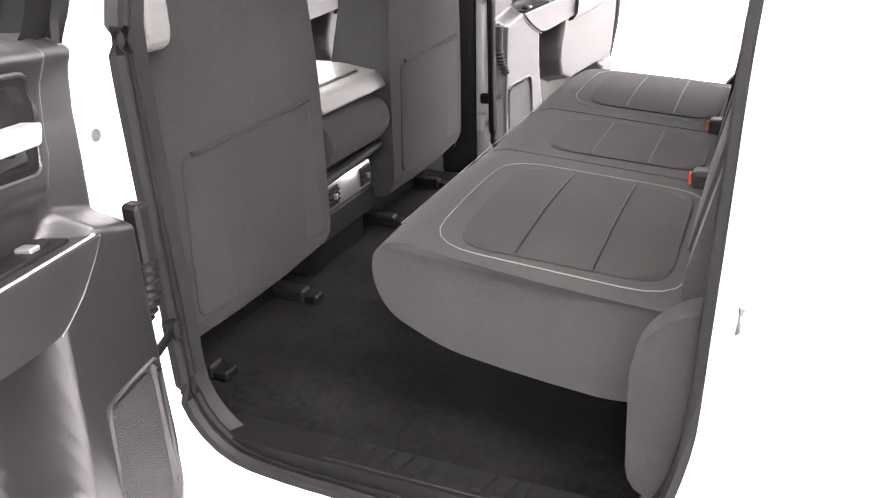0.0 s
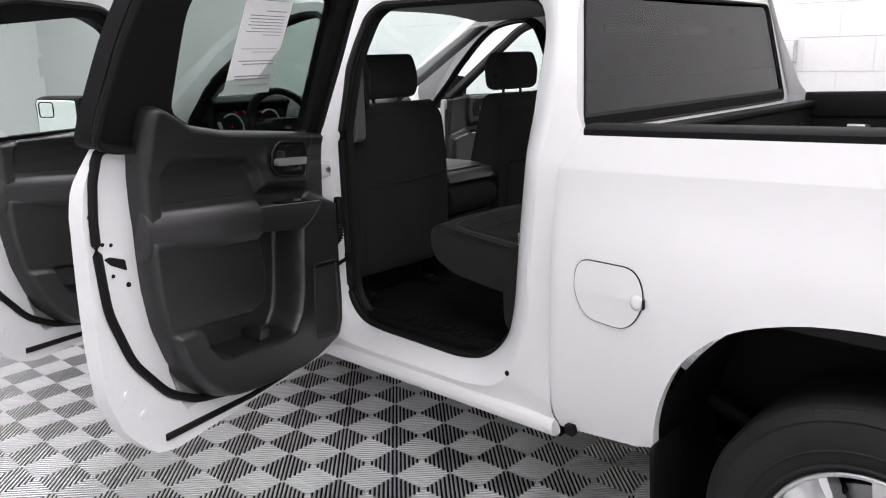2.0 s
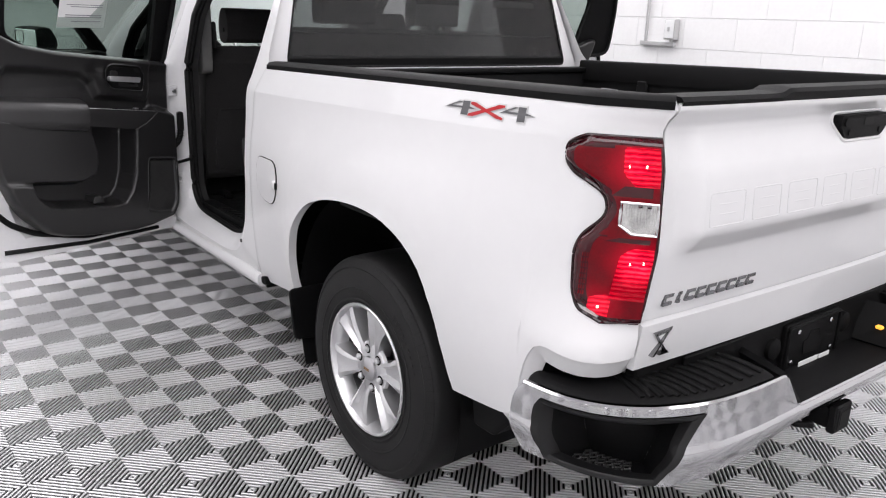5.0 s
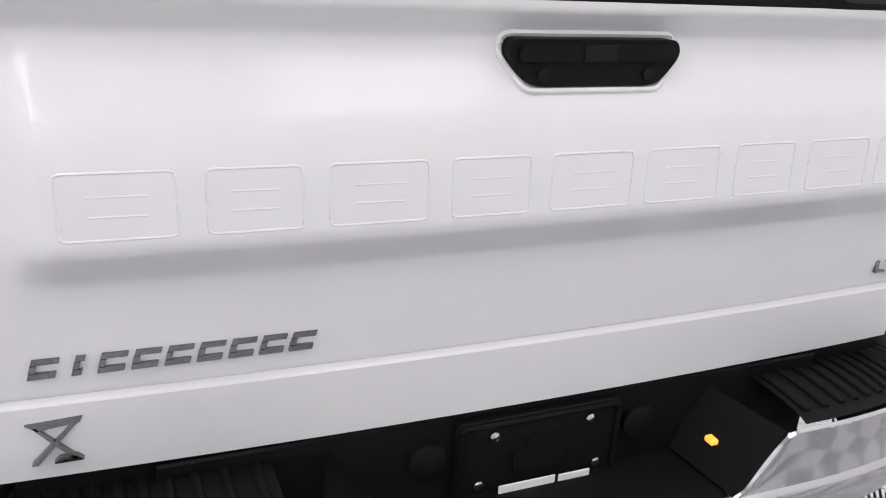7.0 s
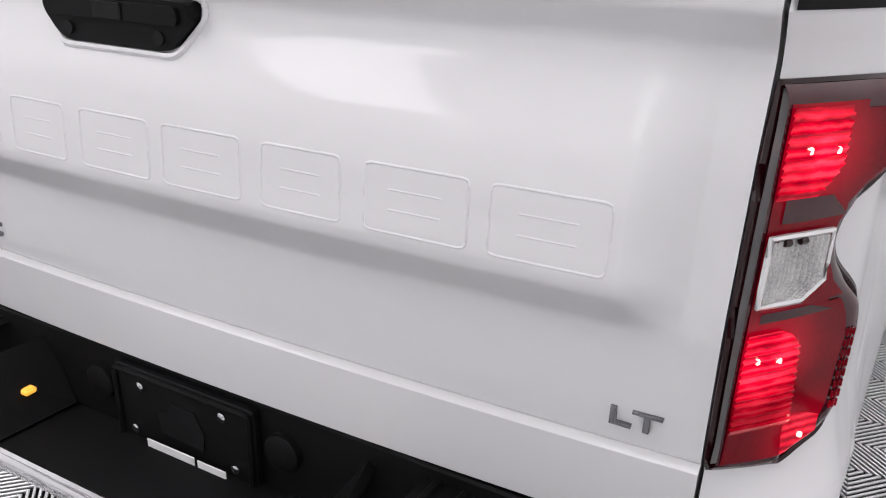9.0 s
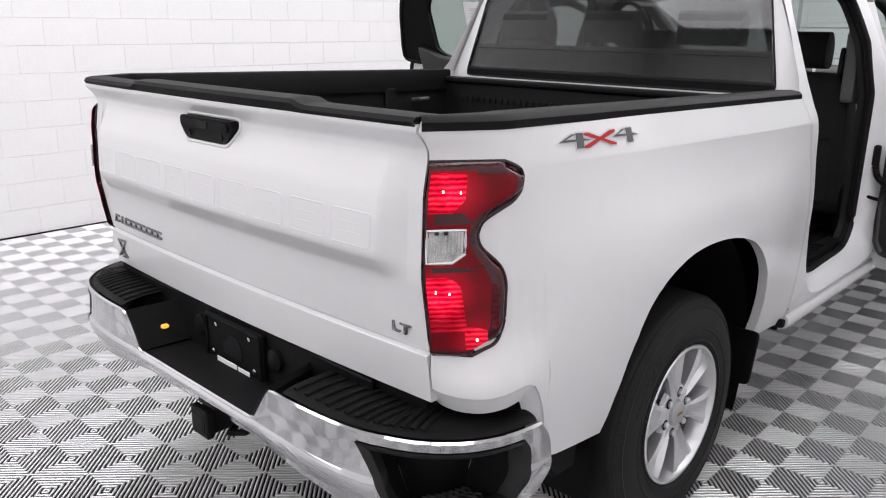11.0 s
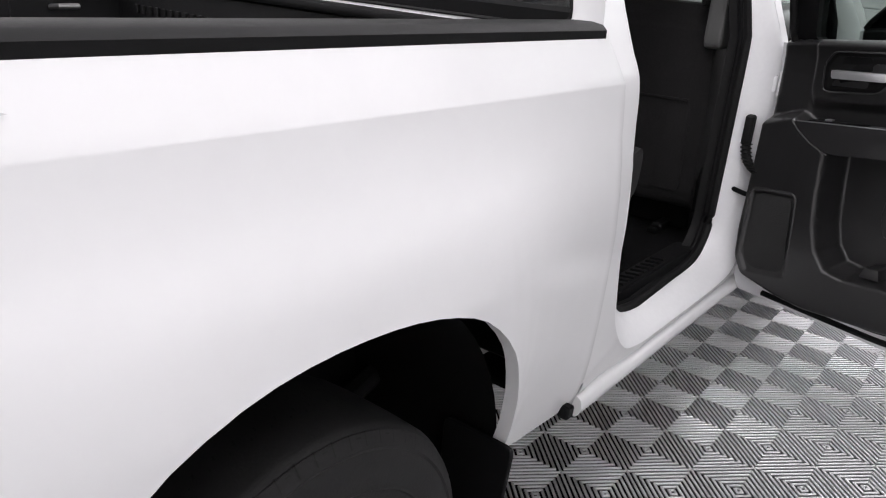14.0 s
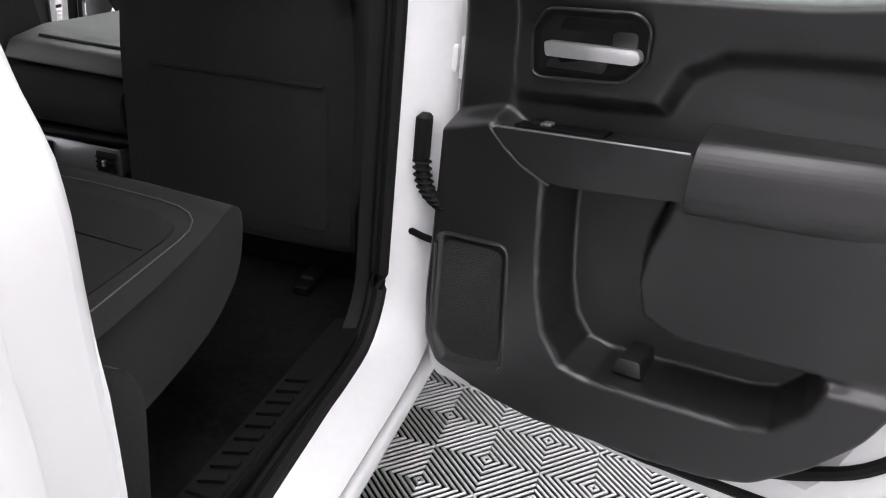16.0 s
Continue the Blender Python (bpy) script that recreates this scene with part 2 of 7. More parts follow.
def surface(f, us, vs, bm=None, thick=None):
    """A sheet f(u, v) over the given steps; thick: the vector or function by which its back is set off."""
    bm = bm or bmesh.new()
    g = [[bm.verts.new(f(u, v)) for v in vs] for u in us]
    for i in range(len(us) - 1):
        for j in range(len(vs) - 1):
            bm.faces.new((g[i][j], g[i + 1][j], g[i + 1][j + 1], g[i][j + 1]))
    if thick:
        k = [[bm.verts.new(Vector(f(u, v)) + Vector(thick)) for v in vs] for u in us]
        for i in range(len(us) - 1):
            for j in range(len(vs) - 1):
                bm.faces.new((k[i][j], k[i][j + 1], k[i + 1][j + 1], k[i + 1][j]))
        ring = [(i, 0) for i in range(len(us))] + [(len(us) - 1, j) for j in range(1, len(vs))]
        ring += [(i, len(vs) - 1) for i in range(len(us) - 2, -1, -1)] + [(0, j) for j in range(len(vs) - 2, 0, -1)]
        for (a, b), (c, d) in zip(ring, ring[1:] + ring[:1]):
            bm.faces.new((g[a][b], g[c][d], k[c][d], k[a][b]))
    return bm


def tube(pts, r, n=8, closed=False, bm=None, flat=1.0):
    """A round bar along points."""
    bm = bm or bmesh.new()
    pts = [Vector(p) for p in pts]
    rings = []
    m = len(pts)
    up = Vector((0, 0, 1))
    for i, p in enumerate(pts):
        a = pts[(i - 1) % m] if closed or i else p
        b = pts[(i + 1) % m] if closed or i < m - 1 else p
        d = (b - a).normalized()
        s = d.cross(up)
        if s.length < 0.05:
            s = d.cross(Vector((1, 0, 0)))
        s.normalize()
        w = s.cross(d).normalized()
        rings.append([bm.verts.new(p + r * (math.cos(2 * math.pi * k / n) * s + flat * math.sin(2 * math.pi * k / n) * w)) for k in range(n)])
    for i in range(m if closed else m - 1):
        A, B = rings[i], rings[(i + 1) % m]
        for k in range(n):
            bm.faces.new((A[k], A[(k + 1) % n], B[(k + 1) % n], B[k]))
    if not closed:
        bm.faces.new(rings[0][::-1])
        bm.faces.new(rings[-1])
    return bm


def lathe(profile, n=48, axis="x", bm=None, center=(0, 0, 0)):
    """Rows of (along the axis, radius) turned round it."""
    bm = bm or bmesh.new()
    rows = []
    for h, r in profile:
        ring = []
        for k in range(n):
            c, s = r * math.cos(2 * math.pi * k / n), r * math.sin(2 * math.pi * k / n)
            p = {"x": (h, c, s), "y": (c, h, s), "z": (c, s, h)}[axis]
            ring.append(bm.verts.new(Vector(p) + Vector(center)))
        rows.append(ring)
    for A, B in zip(rows, rows[1:]):
        for k in range(n):
            bm.faces.new((A[k], A[(k + 1) % n], B[(k + 1) % n], B[k]))
    return bm


def rounded(pts, r, n=4):
    """A closed outline with its corners rounded."""
    out = []
    m = len(pts)
    for i in range(m):
        p, a, b = Vector(pts[i]), Vector(pts[i - 1]), Vector(pts[(i + 1) % m])
        ri = r[i] if isinstance(r, (list, tuple)) else r
        da, db = (a - p), (b - p)
        k = min(ri, 0.48 * da.length, 0.48 * db.length)
        s, e = p + da.normalized() * k, p + db.normalized() * k
        for j in range(n + 1):
            t = j / n
            out.append(tuple((1 - t) ** 2 * s + 2 * t * (1 - t) * p + t * t * e))
    return out


def dense(pts, step, closed=True):
    out = []
    m = len(pts)
    for i in range(m if closed else m - 1):
        a, b = Vector(pts[i]), Vector(pts[(i + 1) % m])
        k = max(1, int((b - a).length / step + 0.5))
        out += [tuple(a + (b - a) * j / k) for j in range(k)]
    return out if closed else out + [tuple(pts[-1])]


def curve(rows):
    xs, ys = [r[0] for r in rows], [r[1] for r in rows]
    return lambda v: float(np.interp(v, xs, ys))


def flowing(pts, k=2):
    """The same points with k - 1 more between each two, on a smooth line through them."""
    out = []
    m = len(pts)
    for i in range(m - 1):
        p0, p1, p2, p3 = (Vector(pts[max(0, min(m - 1, j))]) for j in (i - 1, i, i + 1, i + 2))
        for j in range(k):
            t = j / k
            out.append(tuple(0.5 * (2 * p1 + (p2 - p0) * t + (2 * p0 - 5 * p1 + 4 * p2 - p3) * t * t + (3 * p1 - p0 - 3 * p2 + p3) * t ** 3)))
    return out + [tuple(pts[-1])]


def signed(poly, pts):
    """Distances of points from an outline, positive inside."""
    p, q = np.array(poly, float), np.roll(np.array(poly, float), -1, 0)
    best, odd = np.full(len(pts), 1e9), np.zeros(len(pts), bool)
    for a, b in zip(p, q):
        d = b - a
        t = np.clip(((pts - a) @ d) / max(1e-12, d @ d), 0, 1)
        best = np.minimum(best, np.linalg.norm(pts - a - t[:, None] * d, axis=1))
        cross = (a[1] > pts[:, 1]) != (b[1] > pts[:, 1])
        odd ^= cross & (pts[:, 0] < a[0] + d[0] * (pts[:, 1] - a[1]) / (d[1] if abs(d[1]) > 1e-12 else 1e-12))
    return np.where(odd, best, -best)


def moulding(outline, layers, base, follow, step=0.005):
    """A pressed panel: base height, then layers of (outline, height, softness), its rim rolled down; follow(z) bends it with the door."""
    o = np.array(outline)
    us = np.arange(o[:, 0].min() - step, o[:, 0].max() + 2 * step, step)
    vs = np.arange(o[:, 1].min() - step, o[:, 1].max() + 2 * step, step)
    pts = np.array([(u, v) for u in us for v in vs])
    h = np.full(len(pts), base)
    for poly, high, soft_ in layers:
        w = np.clip(0.5 + signed(poly, pts) / (2 * soft_), 0, 1)
        w = w * w * (3 - 2 * w)
        h = h + (high - h) * w
    d = signed(outline, pts)
    w = np.sqrt(1 - (1 - np.clip((d + 0.002) / 0.022, 0, 1)) ** 2)
    h = 0.03 + (h - 0.03) * w
    bm = bmesh.new()
    n = len(vs)
    made = {}

    def vert(k):
        if k not in made:
            u, v = pts[k]
            if d[k] < 0.0015:  # the rim lies exactly on the outline
                e = np.roll(o, -1, axis=0) - o
                w_ = np.clip(((pts[k] - o) * e).sum(1) / np.maximum((e * e).sum(1), 1e-12), 0, 1)
                near = o + e * w_[:, None]
                u, v = near[((near - pts[k]) ** 2).sum(1).argmin()]
            made[k] = bm.verts.new((u, h[k] + follow(v), v))
        return made[k]
    for i in range(len(us) - 1):
        for j in range(n - 1):
            ks = (i * n + j, (i + 1) * n + j, (i + 1) * n + j + 1, i * n + j + 1)
            if max(d[k] for k in ks) > -0.002:
                bm.faces.new([vert(k) for k in ks])
    return bm


def steps(a, b, n):
    return [a + (b - a) * i / n for i in range(n + 1)]


def lettering(text, size, depth, name, mat, parent, matrix, label="", shear=0.0, bevel=0.0):
    """Raised letters as a mesh."""
    cu = bpy.data.curves.new(name, "FONT")
    cu.body, cu.size, cu.extrude, cu.shear, cu.bevel_depth = text, size, depth, shear, bevel
    cu.align_x, cu.align_y, cu.resolution_u = "CENTER", "CENTER", 3
    tmp = bpy.data.objects.new(name, cu)
    scene.collection.objects.link(tmp)
    me = bpy.data.meshes.new_from_object(tmp.evaluated_get(bpy.context.evaluated_depsgraph_get()))
    bpy.data.objects.remove(tmp)
    me.materials.clear()
    me.materials.append(mat)
    ob = new(name, me)
    ob.matrix_basis = matrix
    ob.parent = parent
    if label:
        ob["label"] = label
    return ob


def structure(name, bm, mat, label, category, smooth=False):
    return tagged(part(name, bm, mat, None, smooth=smooth), label, category, kind="structure")


# ---- the room ----
structure("floor", box(WL - 0.2, WR + 0.2, WB - 0.2, WF + 0.2, -0.2, -0.014), GROOVE, "grey ribbed interlocking plastic tile floor over dark subfloor", "floor")
FLOOR = bpy.data.objects["floor"]
wall_left = structure("wall_left", box(WL - 0.2, WL - 0.008, WB - 0.2, WF + 0.2, 0, CEIL), MORTAR, "white painted concrete block wall", "wall")
wall_right = structure("wall_right", box(WR + 0.008, WR + 0.2, WB - 0.2, WF + 0.2, 0, CEIL), MORTAR, "white painted concrete block wall with conduit", "wall")
structure("wall_back", box(WL - 0.008, WR + 0.008, WB - 0.2, WB, 0, CEIL), WALL, "plain white painted wall", "wall")
structure("wall_front", box(WL - 0.008, WR + 0.008, WF, WF + 0.2, 0, CEIL), WALL, "plain white painted wall", "wall")
structure("ceiling", box(WL - 0.2, WR + 0.2, WB - 0.2, WF + 0.2, CEIL, CEIL + 0.15), CEILING, "plain white ceiling", "ceiling")


def roller_door(x0, x1, z1):
    """A sectional overhead door in the end wall."""
    d = structure("door_1", box(x0 - 0.08, x1 + 0.08, WF - 0.03, WF - 0.003, 0, z1 + 0.1), BOX, "white sectional overhead garage door with ribbed panels", "garage door")
    n = 6
    for i in range(n):
        a, b = z1 * i / n, z1 * (i + 1) / n
        bm = box(x0, x1, WF - 0.075, WF - 0.033, a + 0.006, b - 0.006, 0.01, 1)
        for j in range(4):
            xa, xb = x0 + (x1 - x0) * j / 4 + 0.12, x0 + (x1 - x0) * (j + 1) / 4 - 0.12
            box(xa, xb, WF - 0.087, WF - 0.076, a + 0.09, b - 0.09, 0.008, 1, bm)
        part("panel", bm, SHUTTER, d)
    return d


roller_door(-3.6, 1.2, 3.2)


def ceiling_light(x, y):
    t = thing("ceiling_light", "long white recessed LED ceiling light fixture", "ceiling light", "ceiling lights", (x, y, CEIL))
    bm = box(-0.92, 0.92, -1.29, 1.29, -0.09, -0.004, 0.006, 1)
    part("frame", bm, BOX, t)
    part("diffuser", box(-0.875, 0.875, -1.25, 1.25, -0.105, -0.092, 0.004, 1), DIFFUSER, t)
    return t


for lx in LAMP_X:
    for ly in LAMP_Y:
        ceiling_light(lx, ly)


def wall_conduit():
    """The grey switch box and conduit on the right wall."""
    t = thing("electrical_box", "white painted metal switch box with conduit on the wall", "electrical box", loc=(WR, 1.40, 1.55))
    part("box", box(-0.055, -0.002, -0.045, 0.045, -0.07, 0.07, 0.006, 2), BOX, t)
    part("cover", box(-0.06, -0.0555, -0.038, 0.038, -0.06, 0.06, 0.002, 1), SHUTTER, t)
    part("switch", box(-0.075, -0.0605, -0.008, 0.008, -0.015, 0.015, 0.003, 1), BOX, t)
    part("raceway", box(-0.03, -0.002, -0.03, 0.27, -0.115, -0.085, 0.004, 1), BOX, t, "white surface raceway")
    part("neck", tube([(-0.02, 0.0, -0.09), (-0.02, 0.0, -0.06)], 0.014), BOX, t, smooth=True)
    part("conduit", tube([(-0.02, 0.225, -0.09), (-0.02, 0.225, 2.7)], 0.012), BOX, t, smooth=True)
    for z in (0.35, 1.2, 2.1):
        part("clip", box(-0.036, -0.002, 0.208, 0.242, z - 0.012, z + 0.012, 0.003, 1), BOX, t)


wall_conduit()


def wall_outlet():
    t = thing("wall_outlet", "black wall outlet with a hanging cord", "outlet", loc=(WR, 10.8, 1.75))
    part("plate", box(-0.03, -0.002, -0.07, 0.07, -0.1, 0.1, 0.005, 1), BLACK, t)
    part("cord", tube([(-0.02, 0, -0.1), (-0.03, 0.02, -0.7), (-0.03, -0.04, -1.3), (-0.03, 0.05, -1.7)], 0.012), BLACK, t, smooth=True)


wall_outlet()


# ---- the truck: shape of its sides ----
truck = thing("pickup_truck", "white crew-cab pickup truck with all four doors standing open", "pickup truck")
SIDE = curve([(0.40, 0.915), (0.47, 0.94), (0.56, 0.968), (0.66, 0.992), (0.78, 1.010), (0.94, 1.018), (1.06, 1.004), (1.16, 0.972), (1.23, 0.9600),
              (1.262, 0.957), (1.30, 0.944), (1.36, 0.923), (1.42, 0.902)])
UPPER = curve([(1.28, 0.945), (1.36, 0.915), (1.45, 0.878), (1.6, 0.815), (1.72, 0.762), (1.78, 0.73), (1.82, 0.69), (1.845, 0.62)])


def side_x(y, z):
    """Half width of the bed and lower cab at a place along the truck and a height."""
    k = max(0.0, min(1.0, (z - 0.4) / 0.95))
    x = SIDE(z - 0.028 * (0.8 - y) * k)
    if y < -0.35 and x > 0.92:
        k = min(1.0, (-0.35 - y) / 0.55)
        low = max(0.0, min(1.0, (0.93 - z) / 0.12))
        x -= (0.82 - 0.4 * low) * (x - 0.925) * (0.25 * k + 0.75 * k * k) if x > 0.925 else 0.0
    if y > 0.4 and x > 0.955:
        k = min(1.0, (y - 0.4) / 0.44)
        x -= 0.5 * (x - 0.955) * k * k * (3 - 2 * k)
    return x


def cab_x(y, z):
    t = max(0.0, min(1.0, (z - 1.22) / 0.10))
    low = SIDE(z)
    x = (1 - t) * (low if low < 0.955 else 0.955 + 0.15 * (low - 0.955)) + t * UPPER(z)
    if y > 2.9:
        x -= 0.02 * (y - 2.9)
    return x


TG = curve([(0.752, -1.058), (0.80, -1.064), (0.873, -1.074), (0.879, -1.061), (0.885, -1.066), (0.93, -1.074), (1.0, -1.084), (1.05, -1.092), (1.09, -1.094), (1.25, -1.088), (1.33, -1.074),
            (1.352, -1.076), (1.372, -1.092), (1.388, -1.108), (1.40, -1.109), (1.406, -1.10)])
YC, ARC = -0.90, 0.21
TURN = [(1.0, 0.0), (0.917, 0.206), (0.61, 0.453), (0.317, 0.718), (0.133, 0.88), (0.0, 1.0)]  # the rear corner in plan: almost a chamfer
TURN_T = [0.0, 0.17, 0.436, 0.706, 0.877, 1.0]


def turn(t):
    """Across and along the rear corner, each from 0 to 1."""
    t = max(0.0, min(1.0, t))
    i = max(k for k in range(5) if TURN_T[k] <= t)
    w = (t - TURN_T[i]) / (TURN_T[i + 1] - TURN_T[i])
    p0, p1, p2, p3 = (Vector(TURN[max(0, min(5, k))]) for k in (i - 1, i, i + 1, i + 2))
    return 0.5 * (2 * p1 + (p2 - p0) * w + (2 * p0 - 5 * p1 + 4 * p2 - p3) * w * w + (3 * p1 - p0 - 3 * p2 + p3) * w ** 3)


def corner(s, z, off=0.0):
    """A point on the bedside: s metres along it from the rear corner's start; below 0 it turns round the corner to the tailgate."""
    if s >= 0:
        y = YC + s
        return (side_x(y, z) + off, y, z)
    t = min(1.0, -s / ARC)
    x0 = side_x(YC, z)
    low = 0.12 + 0.88 * max(0.0, min(1.0, (0.90 - z) / 0.10))  # rounder below the lamp

    def bent(k):
        a = max(0.0, min(1.0, k)) * math.pi / 2
        return turn(k).lerp(Vector((math.cos(a), math.sin(a))), low)
    q, d = bent(t), bent(min(1, t + 0.03)) - bent(max(0, t - 0.03))
    reach = YC - TG(max(0.752, z)) - 0.012
    tx, ty = d.x * (x0 - 0.822), -d.y * reach
    n = Vector((-ty, tx)).normalized()
    return (0.822 + (x0 - 0.822) * q.x + off * n.x, YC - reach * q.y + off * n.y, z)


def flip(sx, p):
    return (sx * p[0], p[1], p[2])


RAIL = lambda y: 1.374 + 0.0235 * (0.78 - y)  # noqa: E731

ARCH = [(-0.512, 0.512), (-0.503, 0.56), (-0.485, 0.665), (-0.455, 0.77), (-0.40, 0.865), (-0.32, 0.93), (-0.22, 0.967), (-0.11, 0.982), (0.0, 0.982),
        (0.11, 0.971), (0.21, 0.947), (0.30, 0.908), (0.38, 0.840), (0.43, 0.765), (0.465, 0.675), (0.486, 0.585), (0.494, 0.515)]


FRONT = curve([(0.46, 0.805), (0.50, 0.830), (0.56, 0.842), (0.70, 0.834), (0.85, 0.829), (1.0, 0.829), (1.15, 0.830), (1.22, 0.832), (1.26, 0.826), (1.31, 0.805), (1.352, 0.782), (1.40, 0.772)])


def front_edge(z):
    """Where the bed's front edge lies at a height."""
    return FRONT(z)


def bedside(sx):
    low = [(-ARC, 0.790), (-0.15, 0.785), (-0.09, 0.784), (-0.04, 0.791), (0.0, 0.797), (0.040, 0.784), (0.074, 0.725), (0.096, 0.645), (0.11, 0.555), (0.24, 0.528)]
    low = flowing(low) + [(y - YC, z) for y, z in flowing(ARCH)] + [(1.445, 0.497), (1.53, 0.489), (1.63, 0.478), (1.675, 0.476)]
    n = len(low)
    ln = [0.0]
    for a, b in zip(low, low[1:]):
        ln.append(ln[-1] + math.hypot(b[0] - a[0], b[1] - a[1]))
    top = []
    keys = curve([(0, -ARC), (ln[8], 0.0), (ln[18], 0.13), (ln[23], 0.31), (ln[35], 0.90), (ln[47], 1.25), (ln[-1], 1.675)])
    for k in range(n):
        s = keys(ln[k])
        top.append((s, RAIL(YC + max(s, 0))))
    fine = []
    for k in range(n - 1):
        fine += [k, k + 0.5]
    fine.append(n - 1)
    vs = [0, 0.03, 0.08, 0.16, 0.26, 0.38, 0.5, 0.6, 0.68, 0.74, 0.79, 0.83, 0.8565, 0.86, 0.8635, 0.885, 0.91, 0.94, 0.97, 1.0]

    def f(u, v):
        i = min(n - 2, int(u))
        t = u - i
        ls, lz = low[i][0] * (1 - t) + low[i + 1][0] * t, low[i][1] * (1 - t) + low[i + 1][1] * t
        ts, tz = top[i][0] * (1 - t) + top[i + 1][0] * t, top[i][1] * (1 - t) + top[i + 1][1] * t
        w = v ** 1.15
        s = ls + (ts - ls) * w
        zc = 1.262 + 0.0252 * (0.8 - (YC + max(s, 0)))  # the shoulder crease
        z = lz + (zc - lz) * v / 0.86 if v <= 0.86 else zc + (tz - zc) * (v - 0.86) / 0.14
        front = max(0.0, (s - 1.17) / 0.505)
        s += (front_edge(z) - 0.775) * min(1, front) ** 2
        return flip(sx, corner(s, z))
    bm = surface(f, fine, vs)
    # the lip turned in round the wheel arch, the front edge and the lower edge
    def lip(u, v):
        p = Vector(f(u, 0))
        return (p.x - sx * 0.032 * v, p.y, p.z + 0.004 * v)
    surface(lip, fine, [0, 0.15, 1], bm)
    surface(lambda v, w: (f(n - 1, v)[0] - sx * (0.006 * w if w < 0.5 else 0.05 * w), f(n - 1, v)[1] + (0.004 if w > 0.1 else 0.0) - 0.006 * max(0, w - 0.3), f(n - 1, v)[2]), vs, [0, 0.3, 1], bm)
    bmesh.ops.remove_doubles(bm, verts=bm.verts, dist=0.0004)
    def flange(u, k):
        p, q = Vector(f(u, 0)), Vector(f(u, 0.06))
        d = Vector((f(u + 0.4, 0))) - Vector(f(max(0, u - 0.4), 0))
        up = q - p
        up = (up - d * (up.dot(d) / max(1e-9, d.dot(d)))).normalized()
        inw = Vector((sx * 0.45 - p.x, -0.55 - p.y, 0)).normalized()
        return p - up * 0.052 * max(0.0, k - 0.1) / 0.9 + inw * (0.004 * min(1.0, k / 0.2) + 0.034 * k)
    part("lower_flange", surface(flange, [u for u in fine if u <= 17], [0, 0.1, 0.2, 0.4, 0.6, 0.8, 1.0]), WHITE, truck, "white rolled lower edge", smooth=True)
    return part("bedside_panel", bm, WHITE, truck, "glossy white bedside panel with wheel arch", smooth=True)


def rail_cap(sx):
    """The black cap on the bed rail."""
    prof = [(-0.080, -0.09), (-0.080, 0.0), (-0.073, 0.009), (-0.03, 0.010), (-0.004, 0.006), (0.007, -0.004), (0.007, -0.022)]

    def f(s, v):
        k = prof[v]
        z = RAIL(YC + max(s, 0.0))
        narrow = 1.0 if s >= 0 or k[0] > 0 else max(0.3, 1 + 0.7 * s / ARC)
        p = corner(s, z, k[0] * narrow)
        return (sx * p[0], p[1], z + (k[1] if s > 0.02 else max(-0.022, k[1])))
    ss = [-ARC, -0.19, -0.165, -0.14, -0.115, -0.09, -0.065, -0.04, -0.02, 0.0] + steps(0.03, 0.768 - YC, 26)
    bm = surface(f, ss, list(range(len(prof))))
    ob = part("rail_cap", bm, BLACK, truck, "black plastic bed rail cap", smooth=True)
    return ob


def fuel_door():
    ring = rounded([(0.565, 0.854), (0.71, 0.860), (0.75, 0.941), (0.738, 1.024), (0.55, 1.026), (0.515, 0.946)], [0.05, 0.05, 0.06, 0.05, 0.055, 0.07], 5)
    bm = bmesh.new()
    c = Vector((0.63, 0.943))
    vs = [[bm.verts.new((-side_x(p[0] * k + c.x * (1 - k), p[1] * k + c.y * (1 - k)) - 0.0045, p[0] * k + c.x * (1 - k), p[1] * k + c.y * (1 - k))) for p in ring] for k in (1.0, 0.6, 0.2)]
    m = len(ring)
    for A, B in zip(vs, vs[1:]):
        for i in range(m):
            bm.faces.new((A[i], A[(i + 1) % m], B[(i + 1) % m], B[i]))
    bm.faces.new(vs[-1])
    d = part("fuel_door", bm, WHITE, truck, "closed white fuel filler door", smooth=True)
    part("gap_line", tube([(-side_x(y, z) - 0.002, y, z) for y, z in ring], 0.0026, 6, True), RUBBER, d, smooth=True)
    xp = side_x(0.535, 0.94)
    part("finger_pull", lathe([(-xp - 0.002, 0.022), (-xp - 0.008, 0.018), (-xp - 0.011, 0.010), (-xp - 0.0115, 0.001)], 16, "x", None, (0, 0.54, 0.94)), WHITE, d, smooth=True)
    part("pull_notch", box(-xp - 0.0125, -xp - 0.001, 0.516, 0.523, 0.926, 0.954, 0.003, 1), RUBBER, d)


# white strip added behind the cab-to-bed gap to lighten its black to grey shade
def gap_shade_filler(sx):
    zs = steps(0.47, 1.37, 18)
    bm = surface(lambda z, t: (sx * (side_x(front_edge(z), z) - 0.022), front_edge(z) - 0.03 + 0.13 * t, z), zs, [0, 1])
    part("gap_shade_filler", bm, JAMB, truck, "white strip added so the panel gap reads as grey shade", smooth=True)


for sx in (-1, 1):
    bedside(sx)
    gap_shade_filler(sx)
    rail_cap(sx)
fuel_door()


